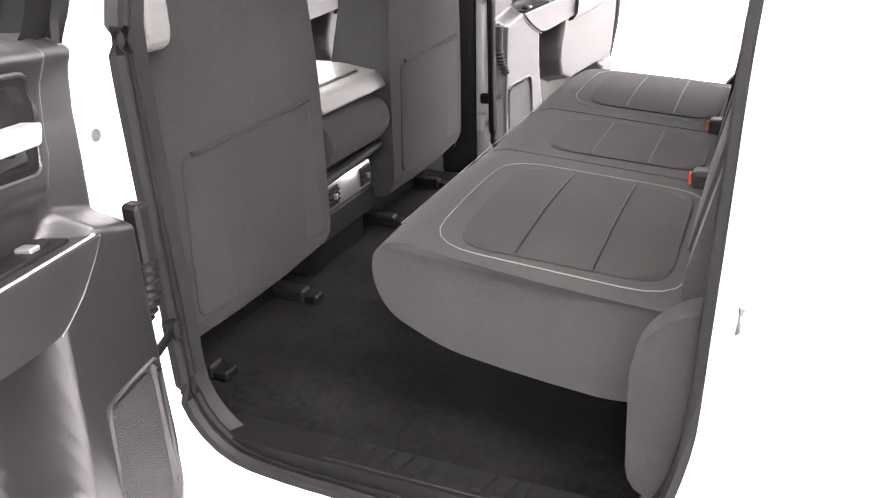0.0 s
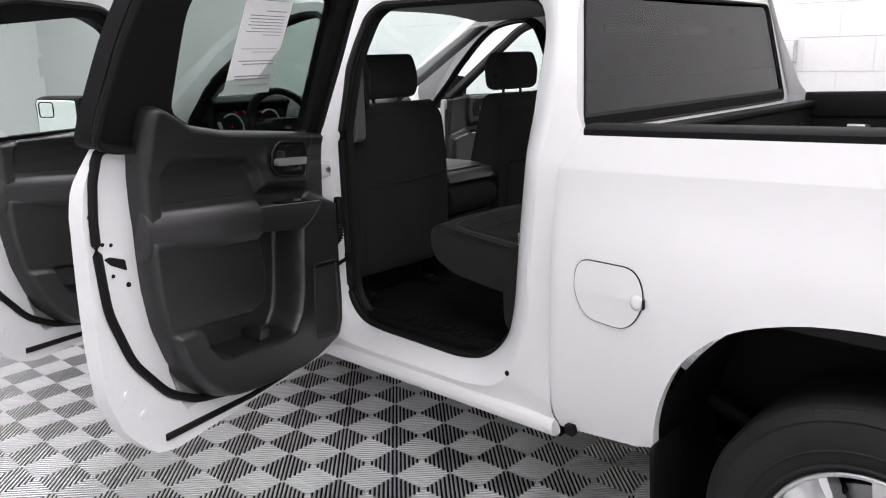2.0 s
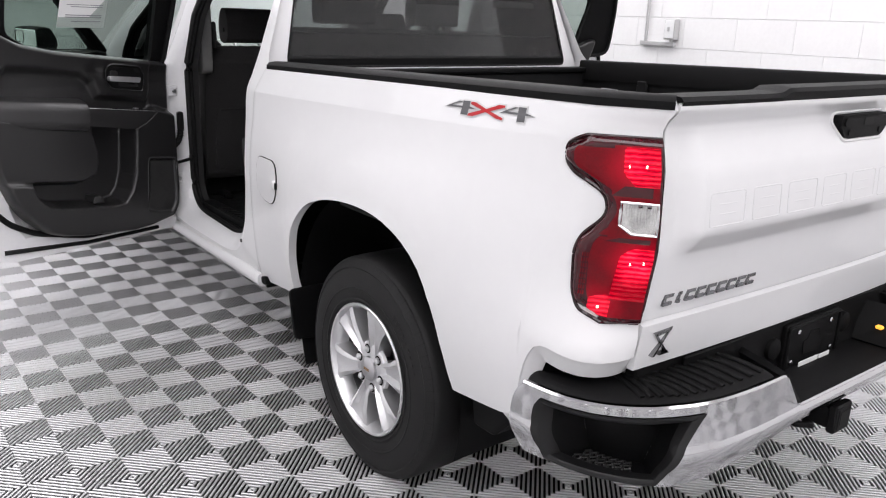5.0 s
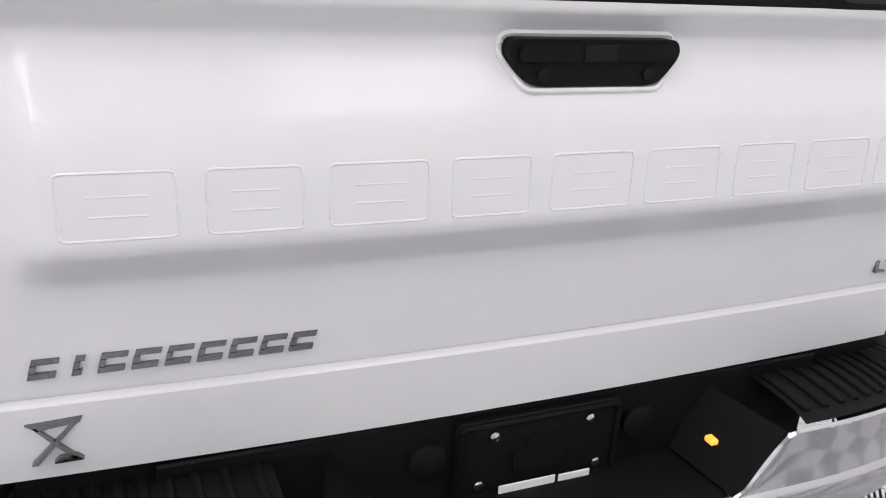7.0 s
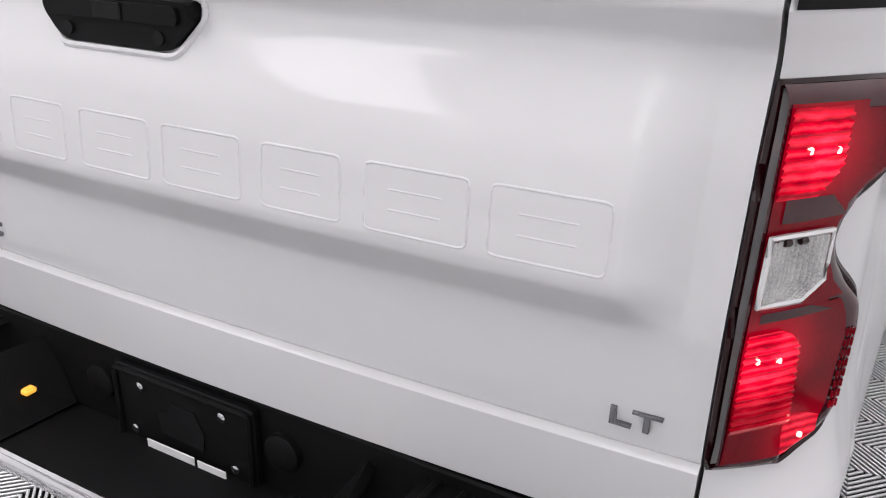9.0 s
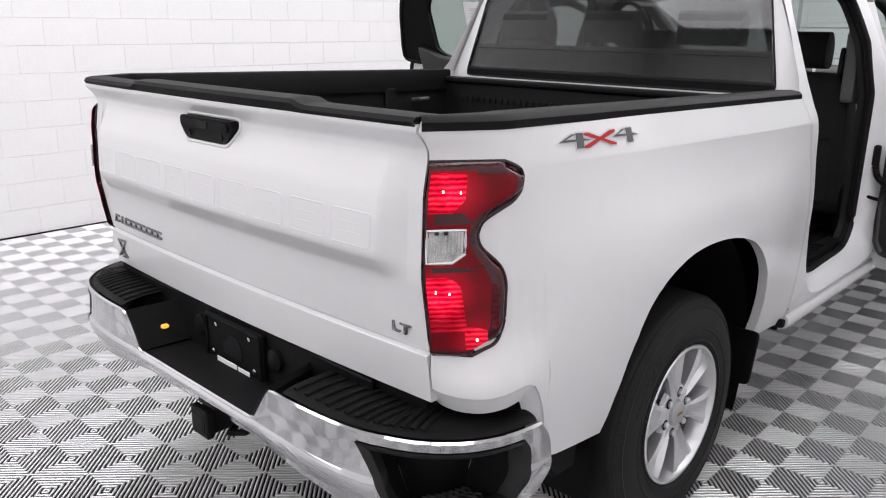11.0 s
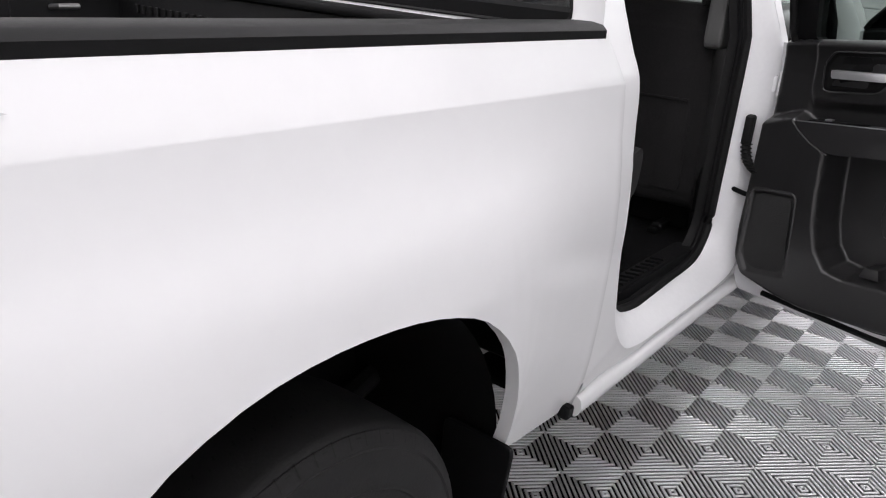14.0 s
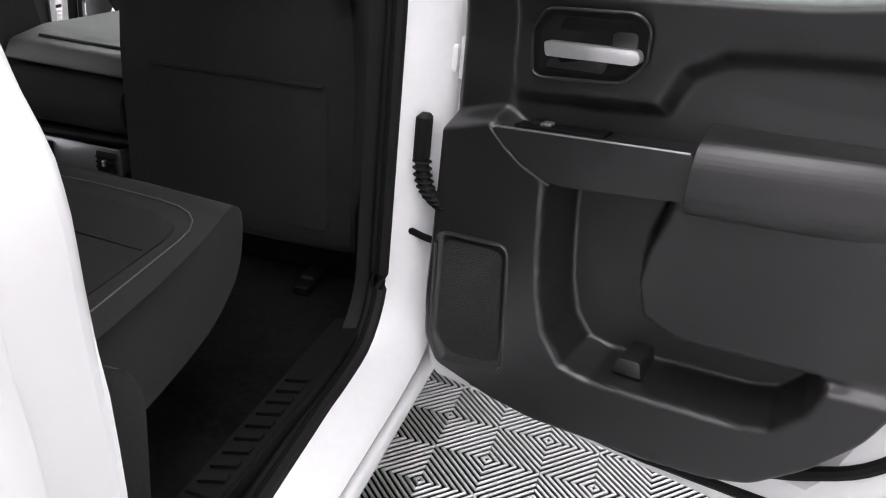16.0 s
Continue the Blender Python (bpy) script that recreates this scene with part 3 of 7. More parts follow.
def decal(sx):
    """The grey and red all-wheel-drive decal on the bedside: upright figures, flat stems, long noses."""
    y0, z0 = -0.592, 1.341
    four = [(-0.100, 0.0005), (-0.048, 0.0175), (-0.031, 0.0175), (-0.076, 0.0058), (-0.031, 0.0050), (-0.031, 0.0190), (-0.003, 0.0190), (-0.003, 0.0062), (0.026, 0.0005), (-0.003, 0.0000), (-0.003, -0.0165), (-0.031, -0.0165), (-0.031, 0.0000)]
    cross = [(-0.065, 0.0185), (-0.046, 0.0180), (0.0, 0.0045), (0.046, 0.0185), (0.068, 0.0185), (0.068, 0.0135), (0.016, 0.0), (0.067, -0.0130), (0.066, -0.0180), (0.043, -0.0160), (0.0, -0.0030), (-0.048, -0.0180), (-0.067, -0.0180), (-0.066, -0.0120), (-0.016, 0.0010), (-0.065, 0.0125)]
    for pts, off, mat in ((four, -0.066, BADGE), (cross, 0.0, BADGERED), (four, 0.148, BADGE)):
        for grow in (1, 0):
            q = pts
            if grow:
                n = len(pts)
                q = []
                for i in range(n):
                    e1, e2 = Vector(pts[i]) - Vector(pts[i - 1]), Vector(pts[(i + 1) % n]) - Vector(pts[i])
                    n1, n2 = Vector((-e1.y, e1.x)).normalized(), Vector((-e2.y, e2.x)).normalized()
                    nn = (n1 + n2).normalized()
                    q.append(Vector(pts[i]) + nn * min(0.0075, 0.0038 / max(0.3, nn.dot(n1))))
            bm = bmesh.new()
            vs = [bm.verts.new((u, v, 0)) for u, v in q]
            es = [bm.edges.new((vs[i], vs[(i + 1) % len(vs)])) for i in range(len(vs))]
            bmesh.ops.triangle_fill(bm, use_beauty=True, edges=es)
            bmesh.ops.subdivide_edges(bm, edges=[e for e in bm.edges if e.calc_length() > 0.02], cuts=2)
            for v in bm.verts:
                y = y0 + sx * (v.co.x * (0.93 if off > 0.1 else 1.0) + off)
                z = z0 + v.co.y - 0.0235 * (y - y0)
                v.co = (sx * (side_x(y, z) + (0.0022 if grow else 0.0036)), y, z)
            r = bmesh.ops.extrude_face_region(bm, geom=list(bm.faces))
            bmesh.ops.translate(bm, verts=[v for v in r["geom"] if isinstance(v, bmesh.types.BMVert)], vec=(-sx * 0.0012, 0, 0))
            part("decal_border" if grow else "decal_figure", bm, BADGEEDGE if grow else mat, truck, "pale decal border" if grow else ("red decal cross" if mat is BADGERED else "grey decal figure"))


for sx in (-1, 1):
    decal(sx)


# ---- tail lamps ----
OUT = curve([(0.88, -0.13), (0.892, -0.08), (0.915, -0.05), (0.95, -0.035), (1.05, -0.03), (1.085, -0.038), (1.11, -0.06), (1.13, -0.083), (1.16, -0.094), (1.195, -0.083),
             (1.22, -0.043), (1.242, 0.0), (1.26, 0.016), (1.297, 0.016), (1.314, -0.003), (1.324, -0.05)])


def out_s(z):
    """How far the lamp reaches round the side at a height."""
    return sum(OUT(z + d) for d in (-0.012, -0.006, 0.0, 0.006, 0.012)) / 5


def tail_lamp(sx):
    def pillow(s, z):
        """How far the lens stands off the body: full inside, falling to nothing at its rim."""
        d = min(out_s(z) - s, 1.326 - z, z - 0.878, (out_s(z + 0.02) - s) * 0.8 + 0.012, (out_s(z - 0.02) - s) * 0.8 + 0.012)
        k = max(0.0, min(1.0, d / 0.026))
        return 0.001 + 0.018 * math.sqrt(1 - (1 - k) ** 2)

    def patch(z0, z1, si, so, off, nz, ns, inset=0.0):
        def f(z, t):
            b = min(so(z) if callable(so) else so, out_s(z) - inset)
            s = si + (max(si + 0.004, b) - si) * t
            return flip(sx, corner(s, z, pillow(s, z) + off))
        return surface(f, steps(z0, z1, nz), steps(0, 1, ns))
    lamp = part("tail_lamp", patch(0.88, 1.324, -ARC, 1, 0.0, 74, 44), SMOKEDRED, truck, "lit red tail lamp with a clear reversing lens", smooth=True)
    # rim turned back to the body
    ring = [(-ARC, z) for z in steps(0.88, 1.324, 12)] + [(out_s(z), z) for z in steps(1.324, 0.88, 90)]
    bm = tube([flip(sx, corner(s, z, 0.002)) for s, z in ring], 0.005, 6, True)
    part("rim", bm, SMOKED, lamp, "dark smoked lamp rim", smooth=True)
    part("inner_lens", patch(0.897, 1.308, -0.204, -0.10, 0.001, 40, 8, 0.022), REDLENS, lamp, smooth=True)
    part("upper_lens", patch(1.198, 1.300, -0.118, 1, 0.0014, 24, 14, 0.034), REDLENS, lamp, smooth=True)
    part("neck_lens", patch(1.10, 1.198, -0.118, 1, 0.0014, 16, 6, 0.028), REDLENS, lamp, smooth=True)
    part("lower_lens", patch(0.899, 1.096, -0.204, 1, 0.0016, 30, 14, 0.034), REDLENS, lamp, smooth=True)
    # folds of the reflector behind the lens
    part("upper_fold", patch(1.193, 1.217, -0.19, lambda z: -0.100 + (z - 1.193) * -1.1, 0.0024, 6, 8, 0.02), SMOKEDRED, lamp, "smoked strip under the lit lens", smooth=True)
    part("lower_fold", patch(1.086, 1.097, -0.192, lambda z: -0.125 + (1.097 - z) * 3.0, 0.0024, 5, 8, 0.03), SMOKEDRED, lamp, smooth=True)

    # lit lenses of fine steps, one above the other
    def lit(name, z0, z1, so, count):
        h = (z1 - z0) / count

        def f(k, t):
            z = z0 + h * (k // 2 + 0.9 * (k % 2))
            s = -0.203 + (so(z) + 0.203) * t
            return flip(sx, corner(s, z, pillow(s, z) + 0.0022 + 0.0030 * (k % 2)))
        part(name, surface(f, range(2 * count), steps(0, 1, 8)), LITLENS, lamp, "brightly lit red lens of fine steps")
    lit("upper_lit_lens", 1.217, 1.306, lambda z: -0.122 - 0.95 * max(0.0, 1.246 - z) - 0.5 * max(0.0, z - 1.296), 11)
    lit("lower_lit_lens", 0.943, 1.076, lambda z: -0.132 - 0.030 * max(0.0, (z - 1.046) / 0.03) ** 2 + 0.012 * (1.0 - (z - 0.943) / 0.133), 16)
    part("lower_glow_lens", patch(0.899, 0.956, -0.126, lambda z: -0.074 - 4.0 * max(0.0, z - 0.946), 0.0022, 10, 8, 0.024), LITLENS, lamp, "glowing red lens", smooth=True)
    for s in steps(-0.062, -0.052, 2):
        for z in steps(0.955, 1.05, 7):
            part("lens_rib", tube([flip(sx, corner(s, z + d, pillow(s, z) + 0.002)) for d in (-0.0045, 0.0045)], 0.0016, 5), REDLENS, lamp, smooth=True)

    # reversing lens with fine upright flutes, folded in the middle
    def flute(z, t):
        s = -0.20 + (0.074 - max(0.0, 1.128 - z) * 1.6) * t
        return flip(sx, corner(s, z, 0.0275 + 0.0016 * abs(math.sin(t * math.pi * 11)) - 0.005 * (1 - abs(2 * t - 1))))
    part("reversing_lens", surface(flute, steps(1.112, 1.178, 8), steps(0, 1, 44)), CLEARLENS, lamp, "clear fluted reversing lens", smooth=True)
    for s in (-0.185, -0.163):
        part("lens_clip", tube([flip(sx, corner(s + d, 1.176, 0.028)) for d in (-0.004, 0.004)], 0.004, 6), SMOKED, lamp, smooth=True)
    rr = [(-0.203, 1.109), (-0.203, 1.181), (-0.122, 1.181), (-0.122, 1.128), (-0.15, 1.109)]
    part("reversing_bezel", tube([flip(sx, corner(s, z, 0.026)) for s, z in dense(rr, 0.02)], 0.0036, 6, True), BEZEL, lamp, "bright lens bezel", smooth=True)
    for zz, ss in BULBS:
        c = corner(ss, zz, 0.0215)
        part("bulb_spot", box(sx * c[0] - 0.0035, sx * c[0] + 0.0035, c[1] - 0.002, c[1] + 0.002, zz - 0.0035, zz + 0.0035, 0.0015, 1), LITSPOT, lamp)


BULBS = ((1.264, -0.172), (1.262, -0.134), (1.040, -0.186), (1.036, -0.155), (0.922, -0.100))


def glow(m, strength, base):
    """Adds what the bulbs behind a lens send through it: strongest before each bulb, less round it."""
    nt = m.node_tree
    p = nt.nodes["Principled BSDF"]
    geo = nt.nodes.new("ShaderNodeNewGeometry")
    ab = nt.nodes.new("ShaderNodeVectorMath")
    ab.operation = "ABSOLUTE"
    nt.links.new(geo.outputs["Position"], ab.inputs[0])
    total = None
    for z, s0 in BULBS:
        c = corner(s0, z, 0.015)
        d = nt.nodes.new("ShaderNodeVectorMath")
        d.operation = "DISTANCE"
        d.inputs[1].default_value = (c[0], -c[1], c[2])
        nt.links.new(ab.outputs["Vector"], d.inputs[0])
        r = nt.nodes.new("ShaderNodeMapRange")
        r.interpolation_type = "SMOOTHERSTEP"
        r.inputs["From Min"].default_value, r.inputs["From Max"].default_value = 0.0, 0.09
        r.inputs["To Min"].default_value, r.inputs["To Max"].default_value = 1.0, 0.0
        nt.links.new(d.outputs["Value"], r.inputs["Value"])
        if total is None:
            total = r.outputs["Result"]
        else:
            a = nt.nodes.new("ShaderNodeMath")
            a.operation = "ADD"
            nt.links.new(total, a.inputs[0])
            nt.links.new(r.outputs["Result"], a.inputs[1])
            total = a.outputs[0]
    k = nt.nodes.new("ShaderNodeMath")
    k.operation = "MULTIPLY_ADD"
    k.inputs[1].default_value, k.inputs[2].default_value = strength, base
    nt.links.new(total, k.inputs[0])
    nt.links.new(k.outputs[0], p.inputs["Emission Strength"])


glow(LITLENS, 0.9, 0.28)
glow(REDLENS, 0.30, 0.07)
LITSPOT = material("lamp_filament", (1, 0.5, 0.4), 0.3, emit=(1.0, 0.42, 0.32), strength=6.0)
for sx in (-1, 1):
    tail_lamp(sx)

# ---- tailgate ----
RAISE = curve([(1.03, 0.0), (1.05, 0.004), (1.098, 0.036), (1.112, 0.04), (1.20, 0.038), (1.25, 0.030), (1.315, 0.012), (1.36, 0.0)])


def gate_y(x, z):
    w = max(0.0, min(1.0, (0.775 - abs(x)) / 0.062))
    w = 0.8 * w + 0.2 * w * w * (3 - 2 * w)
    return TG(z) - RAISE(z) * w + 0.022 * (abs(x) / 0.82) ** 2 - 0.012


xs = [-0.817, -0.808, -0.79, -0.777, -0.773] + steps(-0.76, -0.726, 3) + [-0.714, -0.710] + steps(-0.69, 0.69, 58) + [0.710, 0.714] + steps(0.726, 0.76, 3) + [0.773, 0.777, 0.79, 0.808, 0.817]
zs = steps(0.752, 0.872, 6) + [0.8735, 0.876, 0.879, 0.882, 0.885, 0.89] + steps(0.90, 1.04, 8) + steps(1.045, 1.115, 12) + steps(1.13, 1.33, 12) + steps(1.337, 1.406, 12)
bm = surface(lambda x, z: (x, gate_y(x, z), z), xs, zs)
surface(lambda x, t: (x, gate_y(x, 0.752) + 0.05 * t, 0.752 + 0.002 * t), xs, [0, 1], bm)
surface(lambda z, t: (-0.817, gate_y(-0.817, z) + 0.05 * t, z), zs, [0, 1], bm)
surface(lambda z, t: (0.817, gate_y(0.817, z) + 0.05 * t, z), zs, [0, 1], bm)
bmesh.ops.remove_doubles(bm, verts=bm.verts, dist=0.0004)
tailgate = part("tailgate", bm, WHITE, truck, "closed white tailgate with embossed lettering", smooth=True)
part("inner_panel", box(-0.80, 0.80, -1.045, -1.03, 0.93, 1.40, 0.004, 1), LINER, tailgate)
def cap(x, k):
    t = [(-0.006, -0.012), (-0.014, 0.002), (-0.006, 0.012), (0.03, 0.015), (0.078, 0.012), (0.084, 0.0)][k]
    lift = 0.012 * max(0.0, min(1.0, (0.44 - abs(x)) / 0.03))
    return (x, gate_y(x, 1.406) + t[0], 1.408 + t[1] + (lift if 1 <= k <= 4 else 0))
part("top_cap", surface(cap, steps(-0.815, 0.815, 60), list(range(6))), BLACK, tailgate, "black plastic tailgate top cap", smooth=True)


def gate_handle():
    o = rounded([(-0.132, 1.352), (0.132, 1.352), (0.138, 1.33), (0.104, 1.288), (-0.104, 1.288), (-0.138, 1.33)], [0.012, 0.012, 0.012, 0.02, 0.02, 0.012], 3)
    y = gate_y(0, 1.30)
    h = part("handle_bezel", prism(o, y - 0.012, y + 0.03, "y", 0.004, 2), BLACK, tailgate, "black plastic tailgate handle")
    part("grip", prism(rounded([(-0.120, 1.346), (0.120, 1.346), (0.124, 1.33), (0.119, 1.322), (-0.119, 1.322), (-0.124, 1.33)], 0.006, 2), y - 0.018, y - 0.0125, "y", 0.002, 1), BLACK, h)
    part("camera_pod", box(-0.026, 0.026, y - 0.021, y - 0.0185, 1.323, 1.345, 0.004, 2), RUBBER, h)
    for x in (-0.085, 0.085):
        part("lock", lathe([(y - 0.012, 0.009), (y - 0.016, 0.009), (y - 0.016, 0.0005)], 14, "y", None, (x, 0, 1.305)), DARKMETAL if x < 0 else RUBBER, h, smooth=True)
    g = rounded([(-0.138, 1.357), (0.138, 1.357), (0.144, 1.33), (0.108, 1.282), (-0.108, 1.282), (-0.144, 1.33)], 0.014, 3)
    part("recess_edge", tube([(x, gate_y(x, z) - 0.001, z) for x, z in g], 0.005, 6, True), WHITE, tailgate, smooth=True)


gate_handle()

# embossed brand lettering, drawn as plain outlined blocks
for k in range(9):
    xc = -0.632 + k * 0.158
    if k in (1, 3, 6):
        w = 0.058
    else:
        w = 0.066
    o = rounded([(xc - w, 1.118), (xc + w, 1.118), (xc + w, 1.198), (xc - w, 1.198)], 0.008, 2)
    bm = tube([(x, gate_y(x, z) + 0.0012, z) for x, z in dense(o, 0.03)], 0.0022, 8, True)
    part("embossed_block", bm, WHITE, tailgate, smooth=True)
    for zb in (1.146, 1.170):
        part("embossed_bar", tube([(x, gate_y(x, zb) + 0.0012, zb) for x in steps(xc - w * 0.5, xc + w * 0.5, 4)], 0.0018, 8), WHITE, tailgate, smooth=True)
# chrome name plate, drawn as plain pairs of slanted strokes
for k in range(9):
    xc = -0.741 + k * 0.0415
    w = 0.006 if k == 1 else 0.0165
    y = gate_y(xc, 0.93)
    bm = bmesh.new()
    for za, zb in ((0.916, 0.924), (0.936, 0.944)):
        sa, sb = (za - 0.93) * 0.3, (zb - 0.93) * 0.3
        prism([(xc - w + sa, za), (xc + w + sa, za), (xc + w + sb, zb), (xc - w + sb, zb)], y - 0.005, y + 0.002, "y", bm=bm)
    prism([(xc - w - 0.002, 0.925), (xc - w + 0.006, 0.925), (xc - w + 0.009, 0.935), (xc - w + 0.001, 0.935)], y - 0.0048, y + 0.002, "y", bm=bm)
    part("name_bar", bm, DARKCHROME, tailgate, "chrome name plate strokes")
# trim level
lettering("LT", 0.046, 0.003, "trim_letters", DARKCHROME, tailgate, Matrix.Translation((0.738, gate_y(0.738, 0.923) - 0.003, 0.923)) @ pose(0, 0, 0, 90, 0, 0) @ Matrix.Diagonal((1.3, 0.76, 1, 1)), "chrome LT trim letters", bevel=0.0007)
# dealer mark: an hourglass-like emblem
y = gate_y(-0.742, 0.852) - 0.003
bm = prism([(-0.774, 0.847), (-0.703, 0.852), (-0.708, 0.842), (-0.760, 0.837)], y, y + 0.014, "y")
prism([(-0.766, 0.842), (-0.761, 0.842), (-0.714, 0.786), (-0.720, 0.786)], y, y + 0.014, "y", bm=bm)
prism([(-0.716, 0.844), (-0.709, 0.844), (-0.764, 0.784), (-0.772, 0.784)], y + 0.0002, y + 0.014, "y", bm=bm)
prism([(-0.745, 0.783), (-0.708, 0.783), (-0.716, 0.7915), (-0.738, 0.790)], y, y + 0.014, "y", bm=bm)
part("dealer_emblem", bm, DARKCHROME, tailgate, "small chrome hourglass-shaped emblem")

# ---- bed ----
bed = part("bed_floor", prism([(-0.87, 0.74), (-0.87, -0.84), (-0.775, -1.0), (0.775, -1.0), (0.87, -0.84), (0.87, 0.74)], 0.90, 0.925, "z"), LINER, truck, "black ribbed bed floor liner")
for k in range(15):
    x = -0.74 + k * 0.1057
    part("rib", box(x - 0.03, x + 0.03, -1.0, 0.70, 0.9255, 0.937, 0.004, 1), LINER, bed)
for sx in (-1, 1):
    o = [(-0.84, 0.926), (0.74, 0.926), (0.74, RAIL(0.74) - 0.02), (-0.84, RAIL(-0.84) - 0.02)]
    w = part("bed_side_liner", prism(o, sx * 0.855, sx * 0.87, "x"), LINER, truck, "black bed side liner")
    part("liner_corner", prism([(sx * 0.857, -0.841), (sx * 0.772, -1.0), (sx * 0.760, -0.994), (sx * 0.843, -0.841)], 0.926, 1.38, "z"), LINER, w)
    for z in steps(1.02, 1.18, 7):
        part("rib", box(sx * 0.846, sx * 0.8545, -0.55, 0.25, z - 0.006, z + 0.006, 0.003, 1), LINER, w)
    for y in (-0.75, 0.35):
        part("liner_post", prism([(y - 0.04, 0.94), (y + 0.04, 0.94), (y + 0.03, 1.31), (y - 0.03, 1.31)], sx * 0.835, sx * 0.8548, "x", 0.006, 1), LINER, w)
    part("tie_down", tube([(sx * 0.853, 0.51, 1.245), (sx * 0.81, 0.515, 1.25), (sx * 0.81, 0.575, 1.25), (sx * 0.853, 0.58, 1.245)], 0.009, 8), SATIN, w, "bright steel tie-down loop", smooth=True)
    part("wheel_box", prism(rounded([(-0.36, 0.926), (-0.30, 1.10), (0.30, 1.10), (0.36, 0.926)], 0.05, 3), sx * 0.62, sx * 0.8548, "x", 0.012, 2), LINER, w, smooth=True)
bw = part("bed_front_wall", box(-0.87, 0.87, 0.741, 0.772, 0.90, 1.325, 0.006, 1), LINER, truck, "black bed front wall liner")
part("front_rail", box(-0.865, 0.865, 0.72, 0.79, 1.326, 1.350, 0.008, 2), BLACK, bw, smooth=True)
for k in range(40):
    x = -0.74 + k * 0.038
    part("tooth", box(x - 0.008, x + 0.008, 0.731, 0.7405, 1.235, 1.262, 0.002, 1), LINER, bw)


# ---- rear bumper ----
def plan(u):
    """The bumper's outer edge from the middle (0) to its end on the side (1)."""
    pts = [(0, -1.228), (0.30, -1.228), (0.55, -1.228), (0.72, -1.208), (0.84, -1.158), (0.925, -1.082), (0.975, -0.995), (0.997, -0.900), (1.003, -0.815)]
    k = u * (len(pts) - 1)
    i = min(len(pts) - 2, int(k))
    p0, p1, p2, p3 = (Vector(pts[max(0, min(len(pts) - 1, j))]) for j in (i - 1, i, i + 1, i + 2))
    t = k - i
    return 0.5 * ((2 * p1) + (p2 - p0) * t + (2 * p0 - 5 * p1 + 4 * p2 - p3) * t * t + (3 * p1 - p0 - 3 * p2 + p3) * t ** 3)


bumper = part("rear_bumper", box(-0.60, 0.60, -1.05, -1.0, 0.54, 0.70, 0.01, 1), BLACK, truck, "chrome rear step bumper with black step pads")
ZT = curve([(0.0, 0.590), (0.305, 0.590), (0.33, 0.60), (0.40, 0.696), (0.42, 0.704), (0.8, 0.703), (1.01, 0.692)])
ZB = curve([(0.0, 0.525), (0.3, 0.525), (0.5, 0.503), (0.65, 0.488), (0.8, 0.478), (1.0, 0.50)])


def face(u, v):
    """A point on the bumper's chrome: v from its top edge (0) by the crease (0.5) to the lower edge (1)."""
    p = plan(u)
    q = plan(min(1, u + 0.01)) - plan(max(0, u - 0.01))
    n = Vector((-q.y, q.x)).normalized()
    if n.y > 0 and p.x < 0.9:
        n = -n
    if n.x < 0 and p.x >= 0.9:
        n = -n
    zt, zb = ZT(p.x), ZB(p.x)
    zc = min(zt - 0.002, 0.592)
    if v <= 0.5:
        z = zt + (zc - zt) * v * 2
        off = -0.003 * math.sin(math.pi * v * 2) * min(1.0, (zt - zc) / 0.1)
    else:
        w = (v - 0.5) * 2
        z = zc + (zb - zc) * w
        off = 0.010 * math.sin(math.pi * min(1.0, w * 1.4 + 0.12)) - 0.018 * w * w
    off *= 1 - 0.6 * max(0.0, min(1.0, (u - 0.8) / 0.15))
    return Vector((p.x + n.x * off, p.y + n.y * off, z))


POCKET_END = curve([(0.50, 0.828), (0.541, 0.852), (0.57, 0.874), (0.60, 0.884), (0.643, 0.882), (0.66, 0.868), (0.676, 0.842)])  # by height
FACE_END = curve([(0.48, 0.900), (0.50, 0.922), (0.533, 0.958), (0.564, 0.986), (0.60, 0.993), (0.64, 0.984), (0.674, 0.952), (0.70, 0.918)])


